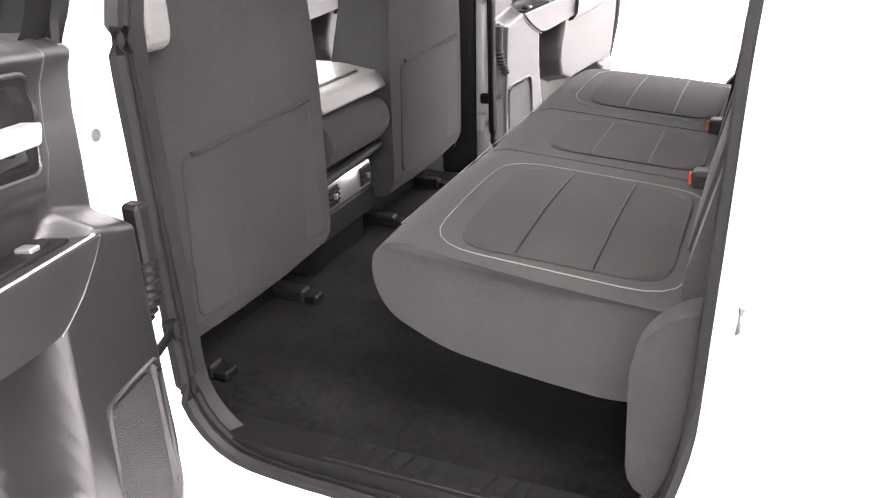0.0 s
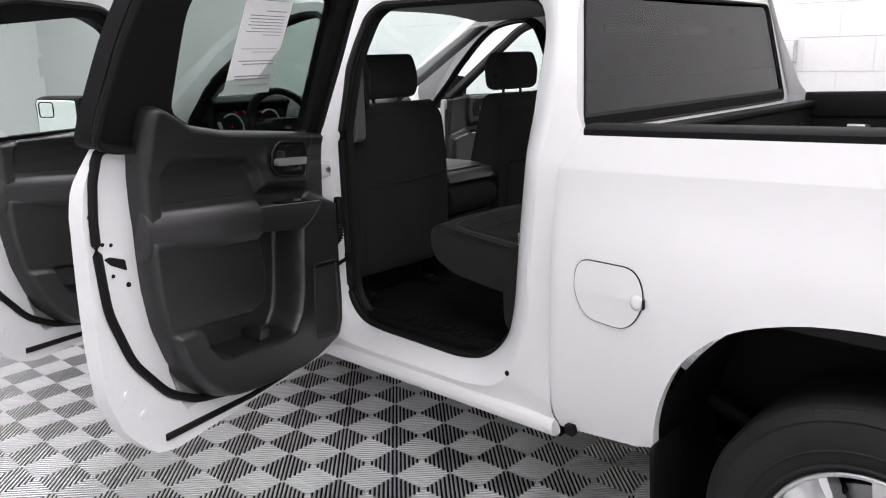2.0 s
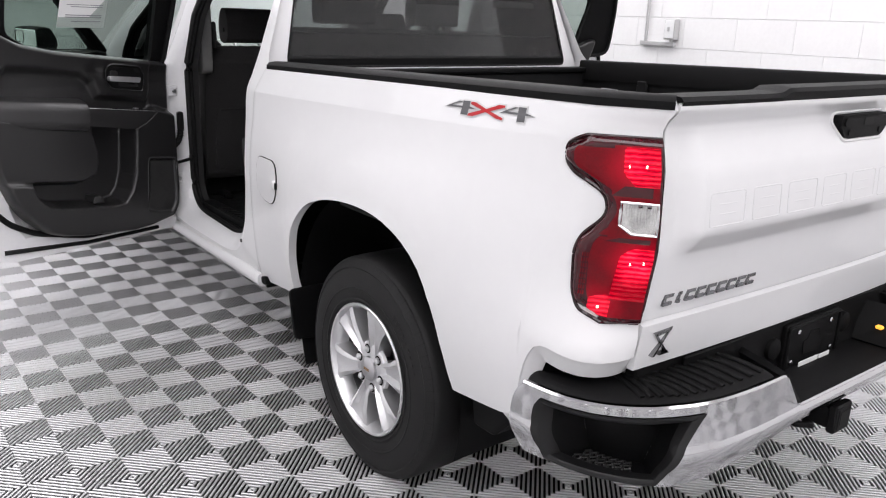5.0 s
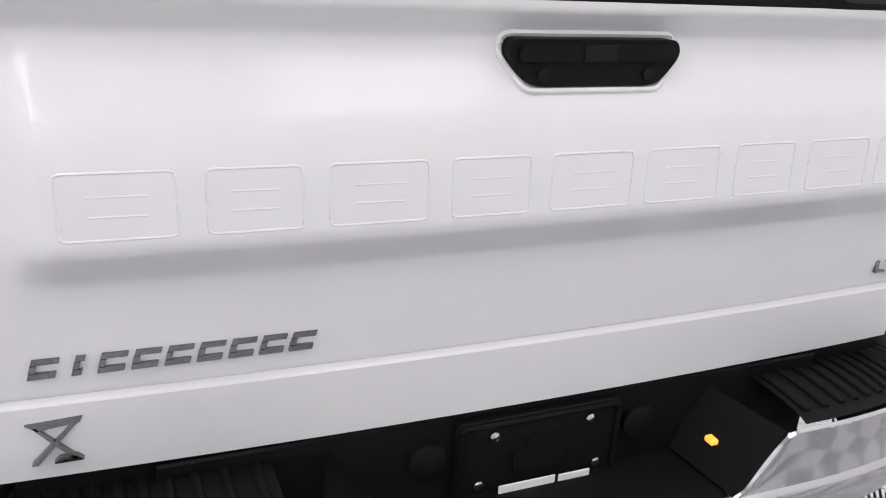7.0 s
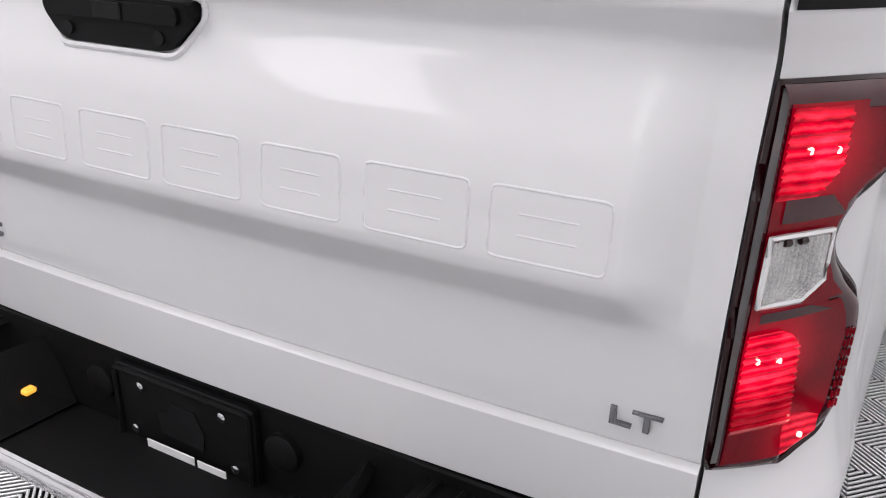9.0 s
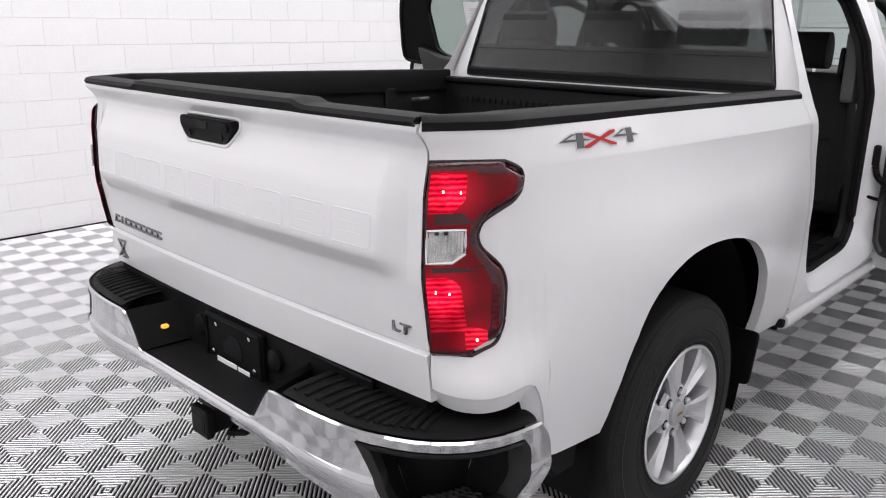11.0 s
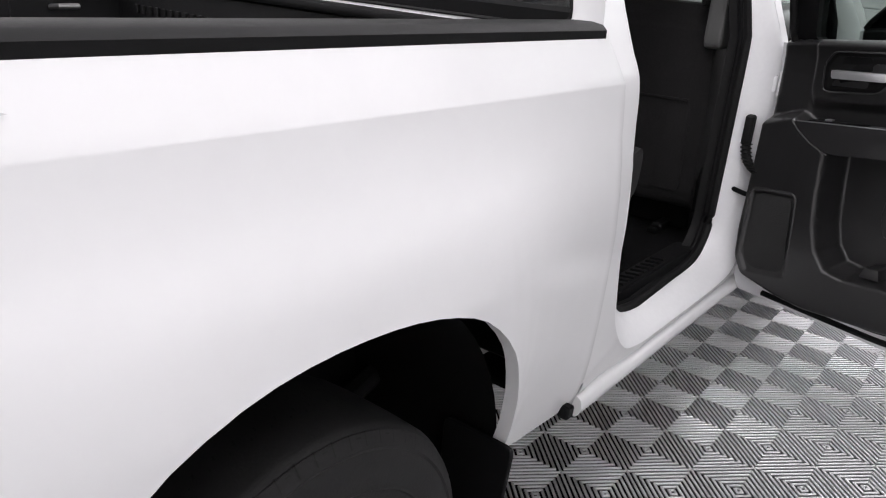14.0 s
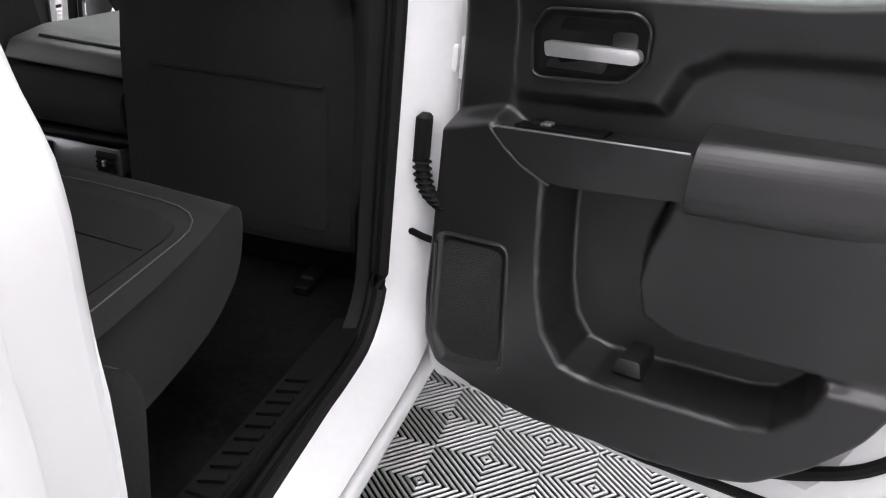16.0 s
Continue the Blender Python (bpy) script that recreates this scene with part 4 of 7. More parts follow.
def chrome(sx):
    A, B = 0.378, 0.485  # where the pocket begins above and below

    def full(u, v):
        p = face(u, v)
        return (sx * p.x, p.y, p.z)
    vb = [0, 0.02, 0.04, 0.07, 0.11]
    vf = vb + [0.15, 0.19, 0.24, 0.3, 0.36, 0.42, 0.46, 0.5, 0.53, 0.57, 0.62, 0.68, 0.75, 0.82, 0.9, 1.0]

    def slant(v):
        return A + (B - A) * max(0.0, v - 0.11) / 0.89

    def mouth_end(v):
        z = face(0.87, v).z
        return sum(POCKET_END(z + d) for d in (-0.012, 0.0, 0.012)) / 3

    def face_end(v):
        z = face(0.96, v).z
        return sum(FACE_END(z + d) for d in (-0.014, -0.007, 0.0, 0.007, 0.014)) / 5
    bm = surface(lambda t, v: full(t * slant(v), v), steps(0, 1, 96), vf)
    surface(lambda t, v: full(slant(v) + (mouth_end(v) - slant(v)) * t, v), steps(0, 1, 48), vb, bm)
    surface(lambda t, v: full(mouth_end(v) + (face_end(v) - mouth_end(v)) * t, v), steps(0, 1, 14), vf, bm)

    # rounded top lip
    def lipf(u, v):
        p = face(u * face_end(0), 0)
        a = v * math.pi / 2
        return (sx * p.x * (1 - 0.006 * math.sin(a)), p.y * (1 - 0.004 * math.sin(a)), p.z + 0.0045 * math.sin(a))
    surface(lipf, steps(0, 1, 80), [0, 0.3, 0.65, 1], bm)
    surface(lambda v, t: (full(face_end(v), v)[0] - sx * (0.05 * t - 0.003 * math.sin(math.pi * t)), full(face_end(v), v)[1] + 0.008 * math.sin(math.pi * 0.5 * t), full(face_end(v), v)[2]), vf, [0, 0.12, 0.3, 1], bm)
    bmesh.ops.remove_doubles(bm, verts=bm.verts, dist=0.0006)
    part("chrome_face", bm, CHROME, bumper, "polished chrome bumper face", smooth=True)

    # corner step pocket: mouth, back wall, ceiling and tread floor
    def mouth(t, w):
        v = 0.11 + 0.89 * w
        u = slant(v) + (mouth_end(v) - slant(v)) * t
        p = face(u, min(v, 0.98))
        return Vector((sx * p.x, p.y, p.z))

    def inner(t, w):
        p = mouth(t, w)
        c = Vector((sx * 0.70, -0.98, 0))
        d = Vector((c.x - p.x, c.y - p.y, 0)) * 0.5
        return p + d
    ts = steps(0, 1, 22)
    bm = surface(inner, ts, steps(0, 1, 4))
    surface(lambda t, k: mouth(t, 0).lerp(inner(t, 0), k), ts, [0, 0.5, 1], bm)
    surface(lambda t, k: mouth(t, 1).lerp(inner(t, 1), k), ts, [0, 0.5, 1], bm)
    for t in (0, 1):
        surface(lambda w, k: mouth(t, w).lerp(inner(t, w), k), steps(0, 1, 8), [0, 1], bm)
    pk = part("step_pocket", bm, BLACK, bumper, "black plastic corner step pocket", smooth=True)
    # bezel: a flat band turned into the mouth all round
    ring = [(t, 0.0) for t in steps(0.0, 1.0, 30)] + [(1.0, w) for w in steps(0.06, 0.94, 14)] + [(t, 1.0) for t in steps(1.0, 0.0, 30)] + [(0.0, w) for w in steps(0.94, 0.06, 10)]

    def band(i, k):
        t, w = ring[int(i) % len(ring)]
        m, c = mouth(t, w), mouth(0.5 + (t - 0.5) * 0.93, 0.5 + (w - 0.5) * 0.80)
        q = m.lerp(c, min(1.0, k))
        return q + (inner(t, w) - m) * (0.06 * k * k if k < 1 else 0.06 + (k - 1)) - (inner(t, w) - m).normalized() * 0.003 * (1 - k if k < 1 else 0)
    part("pocket_bezel", surface(band, range(len(ring) + 1), [0, 0.12, 0.5, 0.9, 1.0, 1.25]), BEZELBLACK, bumper, "black pocket bezel", smooth=True)
    for i in range(6):
        for j in range(13):
            t = 0.2 + j * 0.055 + 0.027 * (i % 2)
            p = mouth(t, 1).lerp(inner(t, 1), 0.12 + i * 0.14)
            bx = box(-0.009, 0.009, -0.003, 0.003, 0.001, 0.006, 0.0015, 1)
            ob = part("tread_stud", bx, TRIM, pk, matrix=Matrix.Translation(p) @ Matrix.Rotation(sx * (0.5 if (i + j) % 2 else -0.5), 4, "Z"))
    # step pad on top
    def pad(u, t):
        p = plan(u)
        zi = ZT(p.x) + 0.004
        inner = Vector((p.x * 0.93 if p.x > 0.8 else p.x, -1.02 if p.x < 0.78 else -1.02 + (p.x - 0.78) * 0.75))
        q = Vector((p.x * 0.985, p.y * 0.988)).lerp(inner, t)
        return (sx * q.x, q.y, zi + 0.012 * math.sin(math.pi * t) ** 0.5 + 0.004 * t)
    a = 0.2
    bm = surface(pad, steps(a, 0.915, 44), steps(0, 1, 10))
    sp = part("step_pad", bm, BLACK, bumper, "black ribbed plastic step pad", smooth=True)
    for k in range(14):
        u = a + 0.012 + k * 0.0245
        pts = [Vector(pad(u, t)) + Vector((0, 0, 0.0025)) for t in steps(0.12, 0.88, 6)]
        part("tread_bar", tube(pts, 0.0075, 6, flat=0.55), BLACK, sp, smooth=True)
    # sloping cheek beside the plate
    bm = bmesh.new()
    vs = [bm.verts.new(p) for p in ((sx * 0.40, -1.222, 0.708), (sx * 0.305, -1.225, 0.596), (sx * 0.285, -1.07, 0.60), (sx * 0.36, -1.05, 0.716))]
    bm.faces.new(vs)
    r = bmesh.ops.extrude_face_region(bm, geom=list(bm.faces))
    bmesh.ops.translate(bm, verts=[v for v in r["geom"] if isinstance(v, bmesh.types.BMVert)], vec=(sx * 0.012, 0.0, -0.012))
    ck = part("cheek", bm, BLACK, bumper)
    part("plate_lamp", box(sx * 0.323 - 0.009, sx * 0.323 + 0.009, -1.146, -1.122, 0.642, 0.655, 0.004, 1), AMBER, ck, "small lit amber plate lamp")


for sx in (-1, 1):
    chrome(sx)
part("recess_floor", box(-0.31, 0.31, -1.222, -1.06, 0.578, 0.592, 0.004, 1), BLACK, bumper)
part("recess_back", box(-0.62, 0.62, -1.062, -1.05, 0.56, 0.745, 0.004, 1), BLACK, bumper)
# black sheet added below the tailgate, standing in for the gap's dark shade
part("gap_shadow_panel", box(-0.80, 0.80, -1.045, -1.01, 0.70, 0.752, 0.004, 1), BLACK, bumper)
for sx in (-1, 1):
    part("round_cover", lathe([(-1.062, 0.034), (-1.074, 0.033), (-1.077, 0.028), (-1.077, 0.0005)], 24, "y", None, (sx * 0.205, 0, 0.672)), BLACK, bumper, smooth=True)
plate = part("plate_holder", prism(rounded([(-0.158, 0.575), (0.158, 0.575), (0.158, 0.735), (-0.158, 0.735)], 0.012, 3), -1.078, -1.0625, "y", 0.004, 1), BLACK, truck, "black empty licence plate holder")
fr = rounded([(-0.150, 0.585), (0.150, 0.585), (0.150, 0.728), (-0.150, 0.728)], 0.010, 3)
part("plate_frame", tube([(x, -1.081, z) for x, z in fr], 0.006, 6, True), BLACK, plate, smooth=True)
for x, z in ((-0.091, 0.704), (0.093, 0.706), (-0.115, 0.611), (0.115, 0.611)):
    part("screw", lathe([(-1.0785, 0.009), (-1.083, 0.009), (-1.085, 0.006), (-1.085, 0.0005)], 10, "y", None, (x, 0, z)), CHROME, plate, "bright screw", smooth=True)
part("graphic_patch", prism([(-0.05, 0.625), (0.045, 0.62), (0.05, 0.655), (0.03, 0.69), (-0.02, 0.695), (-0.03, 0.672), (-0.055, 0.665)], -1.0815, -1.0785, "y"), PLATEMIRROR, plate, "shiny plate patch")
part("caption_bar", box(-0.08, 0.03, -1.0905, -1.0875, 0.584, 0.608, 0.002, 1), PAPER, plate, "white caption bar")
part("caption_bar", box(0.036, 0.10, -1.0905, -1.0875, 0.584, 0.606, 0.002, 1), PAPER, plate, "white caption bar")

hitch = part("hitch_receiver", box(-0.038, 0.038, -1.215, -0.9, 0.415, 0.49, 0.006, 1), DARKMETAL, truck, "black steel tow hitch receiver")
part("tube_mouth", box(-0.026, 0.026, -1.2165, -1.2152, 0.427, 0.478), RUBBER, hitch)
part("collar", box(-0.046, 0.046, -1.212, -1.185, 0.407, 0.498, 0.005, 1), DARKMETAL, hitch)
for sx in (-1, 1):
    part("chain_loop", tube([(sx * 0.04, -1.10, 0.43), (sx * 0.085, -1.16, 0.43), (sx * 0.115, -1.13, 0.43), (sx * 0.10, -1.05, 0.43), (sx * 0.045, -1.03, 0.43)], 0.011, 8), DARKMETAL, hitch, smooth=True)
part("cross_tube", tube([(-0.5, -0.98, 0.50), (0.5, -0.98, 0.50)], 0.035, 12), DARKMETAL, truck, smooth=True)


# ---- wheels ----
TR, RR = 0.397, 0.229


def make_wheel(sx, y):
    """Tyre, six-spoke alloy rim, cap, six nuts and brake disc; hub at (sx*0.83, y, TR)."""
    w = 0.262
    xo = 0.13
    prof = [(-xo, RR + 0.006), (-xo - 0.006, RR + 0.02), (-xo - 0.012, RR + 0.06), (-xo - 0.010, RR + 0.105), (-xo + 0.002, RR + 0.136), (-xo + 0.014, TR - 0.010), (-xo + 0.030, TR - 0.002),
            (-0.05, TR), (0.05, TR), (xo - 0.030, TR - 0.002), (xo - 0.014, TR - 0.010), (xo - 0.002, RR + 0.136), (xo + 0.010, RR + 0.105), (xo + 0.012, RR + 0.06), (xo + 0.006, RR + 0.02), (xo, RR + 0.006)]
    m = Matrix.Translation((sx * 0.828, y, 0.393))
    tyre = part("wheel", lathe([(sx * h, r) for h, r in prof], 72), TYRE, truck, "black tyre on a silver six-spoke alloy wheel", smooth=True, matrix=m)
    # tread: five ribs round the tyre, parted by narrow grooves
    def crown(x):
        return TR - 0.86 * x * x
    for xa, xb in ((-0.119, -0.080), (-0.076, -0.030), (-0.026, 0.026), (0.030, 0.076), (0.080, 0.119)):
        rib = [(xa, crown(xa) - 0.008), (xa + 0.0012, crown(xa)), ((xa + xb) / 2, crown((xa + xb) / 2) + 0.0004), (xb - 0.0012, crown(xb)), (xb, crown(xb) - 0.008)]
        part("tread_rib", lathe(rib, 72), TYRE, tyre, smooth=True)
    # sipes cut into the ribs' edges and shoulder blocks, and a groove below them
    bm = bmesh.new()

    def slot(x0, x1, a0, a1, lift, wide):
        vs = []
        for x, a in ((x0, a0), (x1, a1)):
            for e in (-wide, wide):
                r = lift(x) + 0.0009
                vs.append(bm.verts.new((x, r * math.cos(a + e), r * math.sin(a + e))))
        bm.faces.new((vs[0], vs[1], vs[3], vs[2]))

    def shoulder(x):
        k = (abs(x) - 0.119) / 0.016
        return crown(0.119) - 0.024 * k if k > 0 else crown(x)
    rnd = random.Random(5)
    for k in range(64):
        a = 2 * math.pi * k / 64
        for x in (-0.078, -0.028, 0.028, 0.078):
            b = a + rnd.uniform(-0.008, 0.008)
            slot(x - 0.013, x - 0.003, b - 0.010, b, crown, 0.0045)
            slot(x + 0.003, x + 0.013, b + 0.035, b + 0.045, crown, 0.0045)
        for sd in (-1, 1):
            slot(sd * 0.104, sd * 0.119, a, a + 0.010, crown, 0.0045)
            slot(sd * 0.119, sd * 0.132, a + 0.010, a + 0.012, shoulder, 0.0030)
            if k % 2:
                slot(sd * 0.123, sd * 0.1245, a + 0.055, a + 0.055, shoulder, 0.014)
    part("sipes", bm, RUBBER, tyre, "thin dark sipes")
    for sd in (-1, 1):
        part("shoulder_band", lathe([(sd * 0.1185, crown(0.119) - 0.002), (sd * 0.120, crown(0.119) - 0.0008), (sd * 0.1345, crown(0.119) - 0.0245), (sd * 0.133, crown(0.119) - 0.030)], 72), TYRE, tyre, smooth=True)
    # raised sidewall lettering, as plain bars
    for k in range(9):
        a = 2.2 + k * 0.075
        m2 = Matrix.Rotation(a, 4, "X") @ Matrix.Translation((sx * 0.1415, RR + 0.083, 0))
        part("letter_bar", box(-0.0012, 0.0012, -0.011, 0.011, -0.006, 0.006, 0.0006, 1), TYRE, tyre, matrix=m2)
    part("sidewall_ring", lathe([(sx * 0.1425, RR + 0.056), (sx * 0.1445, RR + 0.060), (sx * 0.1425, RR + 0.064)], 64), TYRE, tyre, smooth=True)
    part("rim_guard", lathe([(sx * 0.137, RR + 0.016), (sx * 0.143, RR + 0.021), (sx * 0.1405, RR + 0.028)], 64), TYRE, tyre, smooth=True)
    rim = lathe([(sx * h, r) for h, r in ((0.136, RR + 0.007), (0.140, RR + 0.004), (0.139, RR - 0.003), (0.130, RR - 0.008), (0.10, RR - 0.016), (0.075, RR - 0.02))], 64)
    part("rim", rim, ALLOY, tyre, "bright machined alloy rim", smooth=True)
    part("barrel", lathe([(sx * h, r) for h, r in ((0.075, RR - 0.02), (0.02, RR - 0.03), (-0.12, RR - 0.03))], 48), DISC, tyre, "dull metal wheel barrel", smooth=True)
    # six broad spokes, each with two raised ridges
    bm = bmesh.new()
    for k in range(6):
        a = 2 * math.pi * (k + 0.5) / 6 + 0.3
        rows = []
        for r, half, x, rise in ((0.055, 0.024, 0.105, 0.006), (0.10, 0.029, 0.112, 0.012), (0.16, 0.046, 0.117, 0.014), (0.203, 0.064, 0.121, 0.010), (0.221, 0.074, 0.124, 0.002)):
            row = []
            for t, up in ((-1, -0.05), (-1, rise * 0.5), (-0.70, rise), (-0.42, -0.3 * rise), (0.38, -0.5 * rise), (0.62, rise), (0.92, rise * 0.4), (1, -0.05)):
                c, s = math.cos(a), math.sin(a)
                yy, zz = r * c - t * half * s, r * s + t * half * c
                row.append(bm.verts.new((sx * (x + up), yy, zz)))
            rows.append(row)
        for A, B in zip(rows, rows[1:]):
            for i in range(len(A) - 1):
                bm.faces.new((A[i], A[i + 1], B[i + 1], B[i]))
    part("spokes", bm, ALLOY, tyre, "machined alloy spokes", smooth=True)
    part("hub_plate", lathe([(sx * h, r) for h, r in ((0.095, 0.098), (0.107, 0.094), (0.112, 0.086), (0.113, 0.044))], 40), ALLOY, tyre, smooth=True)
    part("hub_cap", lathe([(sx * h, r) for h, r in ((0.108, 0.045), (0.122, 0.043), (0.127, 0.036), (0.128, 0.0005))], 32), SATIN, tyre, "round silver hub cap with a small gold emblem", smooth=True)
    part("cap_emblem", box(sx * 0.128, sx * 0.1295, -0.016, 0.016, -0.005, 0.005, 0.001, 1), WOOD, tyre)
    for k in range(6):
        a = 2 * math.pi * k / 6 + 0.3
        part("lug_nut", lathe([(sx * h, r) for h, r in ((0.112, 0.0115), (0.122, 0.0110), (0.126, 0.007), (0.127, 0.0005))], 12, "x", None, (0, 0.07 * math.cos(a), 0.07 * math.sin(a))), ALLOY, tyre, smooth=True)
        part("nut_recess", lathe([(sx * 0.1136, 0.0175), (sx * 0.1142, 0.016), (sx * 0.1142, 0.0005)], 16, "x", None, (0, 0.07 * math.cos(a), 0.07 * math.sin(a))), BLACK, tyre)
    part("brake_disc", lathe([(sx * h, r) for h, r in ((0.03, 0.17), (0.03, 0.05), (0.045, 0.05), (0.045, 0.17), (0.03, 0.17))], 40), DISC, tyre, smooth=True)
    part("caliper", prism(rounded([(0.10, 0.06), (0.17, 0.10), (0.14, 0.17), (0.06, 0.15)], 0.02, 2), sx * 0.01, sx * 0.075, "x", 0.006, 1), DARKMETAL, tyre)
    return tyre


for y in (-0.035, 3.72):
    for sx in (-1, 1):
        make_wheel(sx, y)

# axle, frame rails, arch liners and mud flaps
for y in (0.0, 3.72):
    ax = part("axle", tube([(-0.72, y, TR), (0.72, y, TR)], 0.05, 14), DARKMETAL, truck, smooth=True)
    part("differential", lathe([(-0.16, 0.03), (-0.10, 0.12), (0.0, 0.15), (0.10, 0.12), (0.16, 0.03)], 20, "x", None, (0, y, TR)), DARKMETAL, ax, smooth=True)
for sx in (-1, 1):
    part("frame_rail", box(sx * 0.42, sx * 0.50, -1.0, 4.6, 0.36, 0.49, 0.01, 1), DARKMETAL, truck)
    part("leaf_spring", tube([(sx * 0.55, -0.70, 0.62), (sx * 0.55, -0.35, 0.46), (sx * 0.55, 0, 0.44), (sx * 0.55, 0.35, 0.46), (sx * 0.55, 0.75, 0.60)], 0.03, 8), DARKMETAL, truck, smooth=True)
    part("shock", tube([(sx * 0.60, -0.12, 0.42), (sx * 0.58, -0.25, 0.86)], 0.03, 10), BLACK, truck, smooth=True)
    for y0 in (0.0, 3.72):
        def liner(a, t):
            r = 0.57 + 0.02 * math.sin(a)
            return (sx * (0.50 + 0.425 * t), y0 + r * math.cos(a) * 0.92, 0.42 + r * math.sin(a) * 0.99)
        part("arch_liner", surface(liner, steps(-0.4, math.pi + 0.3, 34), steps(0, 1, 8)), BLACK, truck, "black inner wheel arch liner", smooth=True)
        bm = bmesh.new()
        bm.faces.new([bm.verts.new(liner(a, 0)) for a in steps(-0.4, math.pi + 0.3, 34)])
        part("arch_inner_wall", bm, BLACK, truck)
    part("mud_flap", prism(rounded([(sx * 0.80, 0.30), (sx * 0.965, 0.315), (sx * 0.985, 0.53), (sx * 0.80, 0.53)], 0.02, 2), 0.49, 0.503, "y", 0.003, 1), BLACK, truck, "black plastic mud flap")
    part("lower_shield", prism([(-0.53, 0.51), (-0.55, 0.40), (-0.64, 0.40), (-0.76, 0.53)], sx * 0.80, sx * 0.90, "x", 0.01, 1), BLACK, truck)


# ---- cab shell ----
OUTER_R = [(1.00, 0.60), (1.07, 0.535), (1.2, 0.515), (1.7, 0.515), (1.88, 0.53), (1.945, 0.62), (1.95, 1.25), (1.93, 1.62), (1.905, 1.768), (1.84, 1.803), (1.12, 1.803), (1.0, 1.78),
           (0.94, 1.66), (0.892, 1.41), (0.892, 1.33), (0.903, 1.26), (0.905, 1.15), (0.915, 1.0), (0.925, 0.82), (0.955, 0.67)]
INNER_R = [(1.10, 0.64), (1.17, 0.585), (1.27, 0.562), (1.66, 0.560), (1.80, 0.575), (1.875, 0.66), (1.885, 1.25), (1.865, 1.60), (1.84, 1.724), (1.79, 1.76), (1.18, 1.76), (1.08, 1.738),
           (1.03, 1.64), (1.015, 1.41), (1.02, 1.33), (1.022, 1.26), (1.023, 1.15), (1.025, 1.0), (1.028, 0.82), (1.055, 0.70)]
OUTER_F = [(2.03, 0.62), (2.08, 0.53), (2.2, 0.515), (2.8, 0.515), (3.0, 0.53), (3.07, 0.62), (3.09, 1.22), (3.05, 1.34), (2.82, 1.54), (2.58, 1.70), (2.42, 1.78), (2.25, 1.795),
           (2.1, 1.79), (2.03, 1.755), (2.0, 1.62), (2.01, 1.25), (2.02, 0.9)]
INNER_F = [(2.09, 0.64), (2.14, 0.585), (2.25, 0.562), (2.75, 0.560), (2.92, 0.575), (2.99, 0.66), (3.02, 1.18), (2.97, 1.30), (2.76, 1.49), (2.53, 1.65), (2.40, 1.72), (2.24, 1.748),
           (2.13, 1.745), (2.09, 1.71), (2.07, 1.60), (2.075, 1.25), (2.08, 0.9)]
RIM = [(0.83, 0.432)] + [(front_edge(z) + (0.008 if z < 1.2 else 0.003), z) for z in (0.47, 0.50, 0.54, 0.60, 0.68, 0.8, 0.95, 1.1, 1.2, 1.26, 1.31, 1.35, 1.375)] + [(0.815, 1.42), (0.83, 1.48), (0.885, 1.66), (0.905, 1.79), (0.95, 1.836), (1.4, 1.845), (2.2, 1.836), (2.45, 1.80),
       (2.68, 1.70), (3.06, 1.46), (3.19, 1.37), (3.2, 1.28), (3.2, 0.432)]


INSIDE = curve([(0.5, 0.868), (0.85, 0.862), (1.06, 0.838), (1.3, 0.804), (1.45, 0.77), (1.6, 0.715), (1.75, 0.655), (1.8, 0.62)])


def jamb_x(y, z):
    """How far out the inner edge of a door opening lies."""
    return min(INSIDE(z) if y < 1.4 else 0.853, cab_x(y, z) - 0.035)


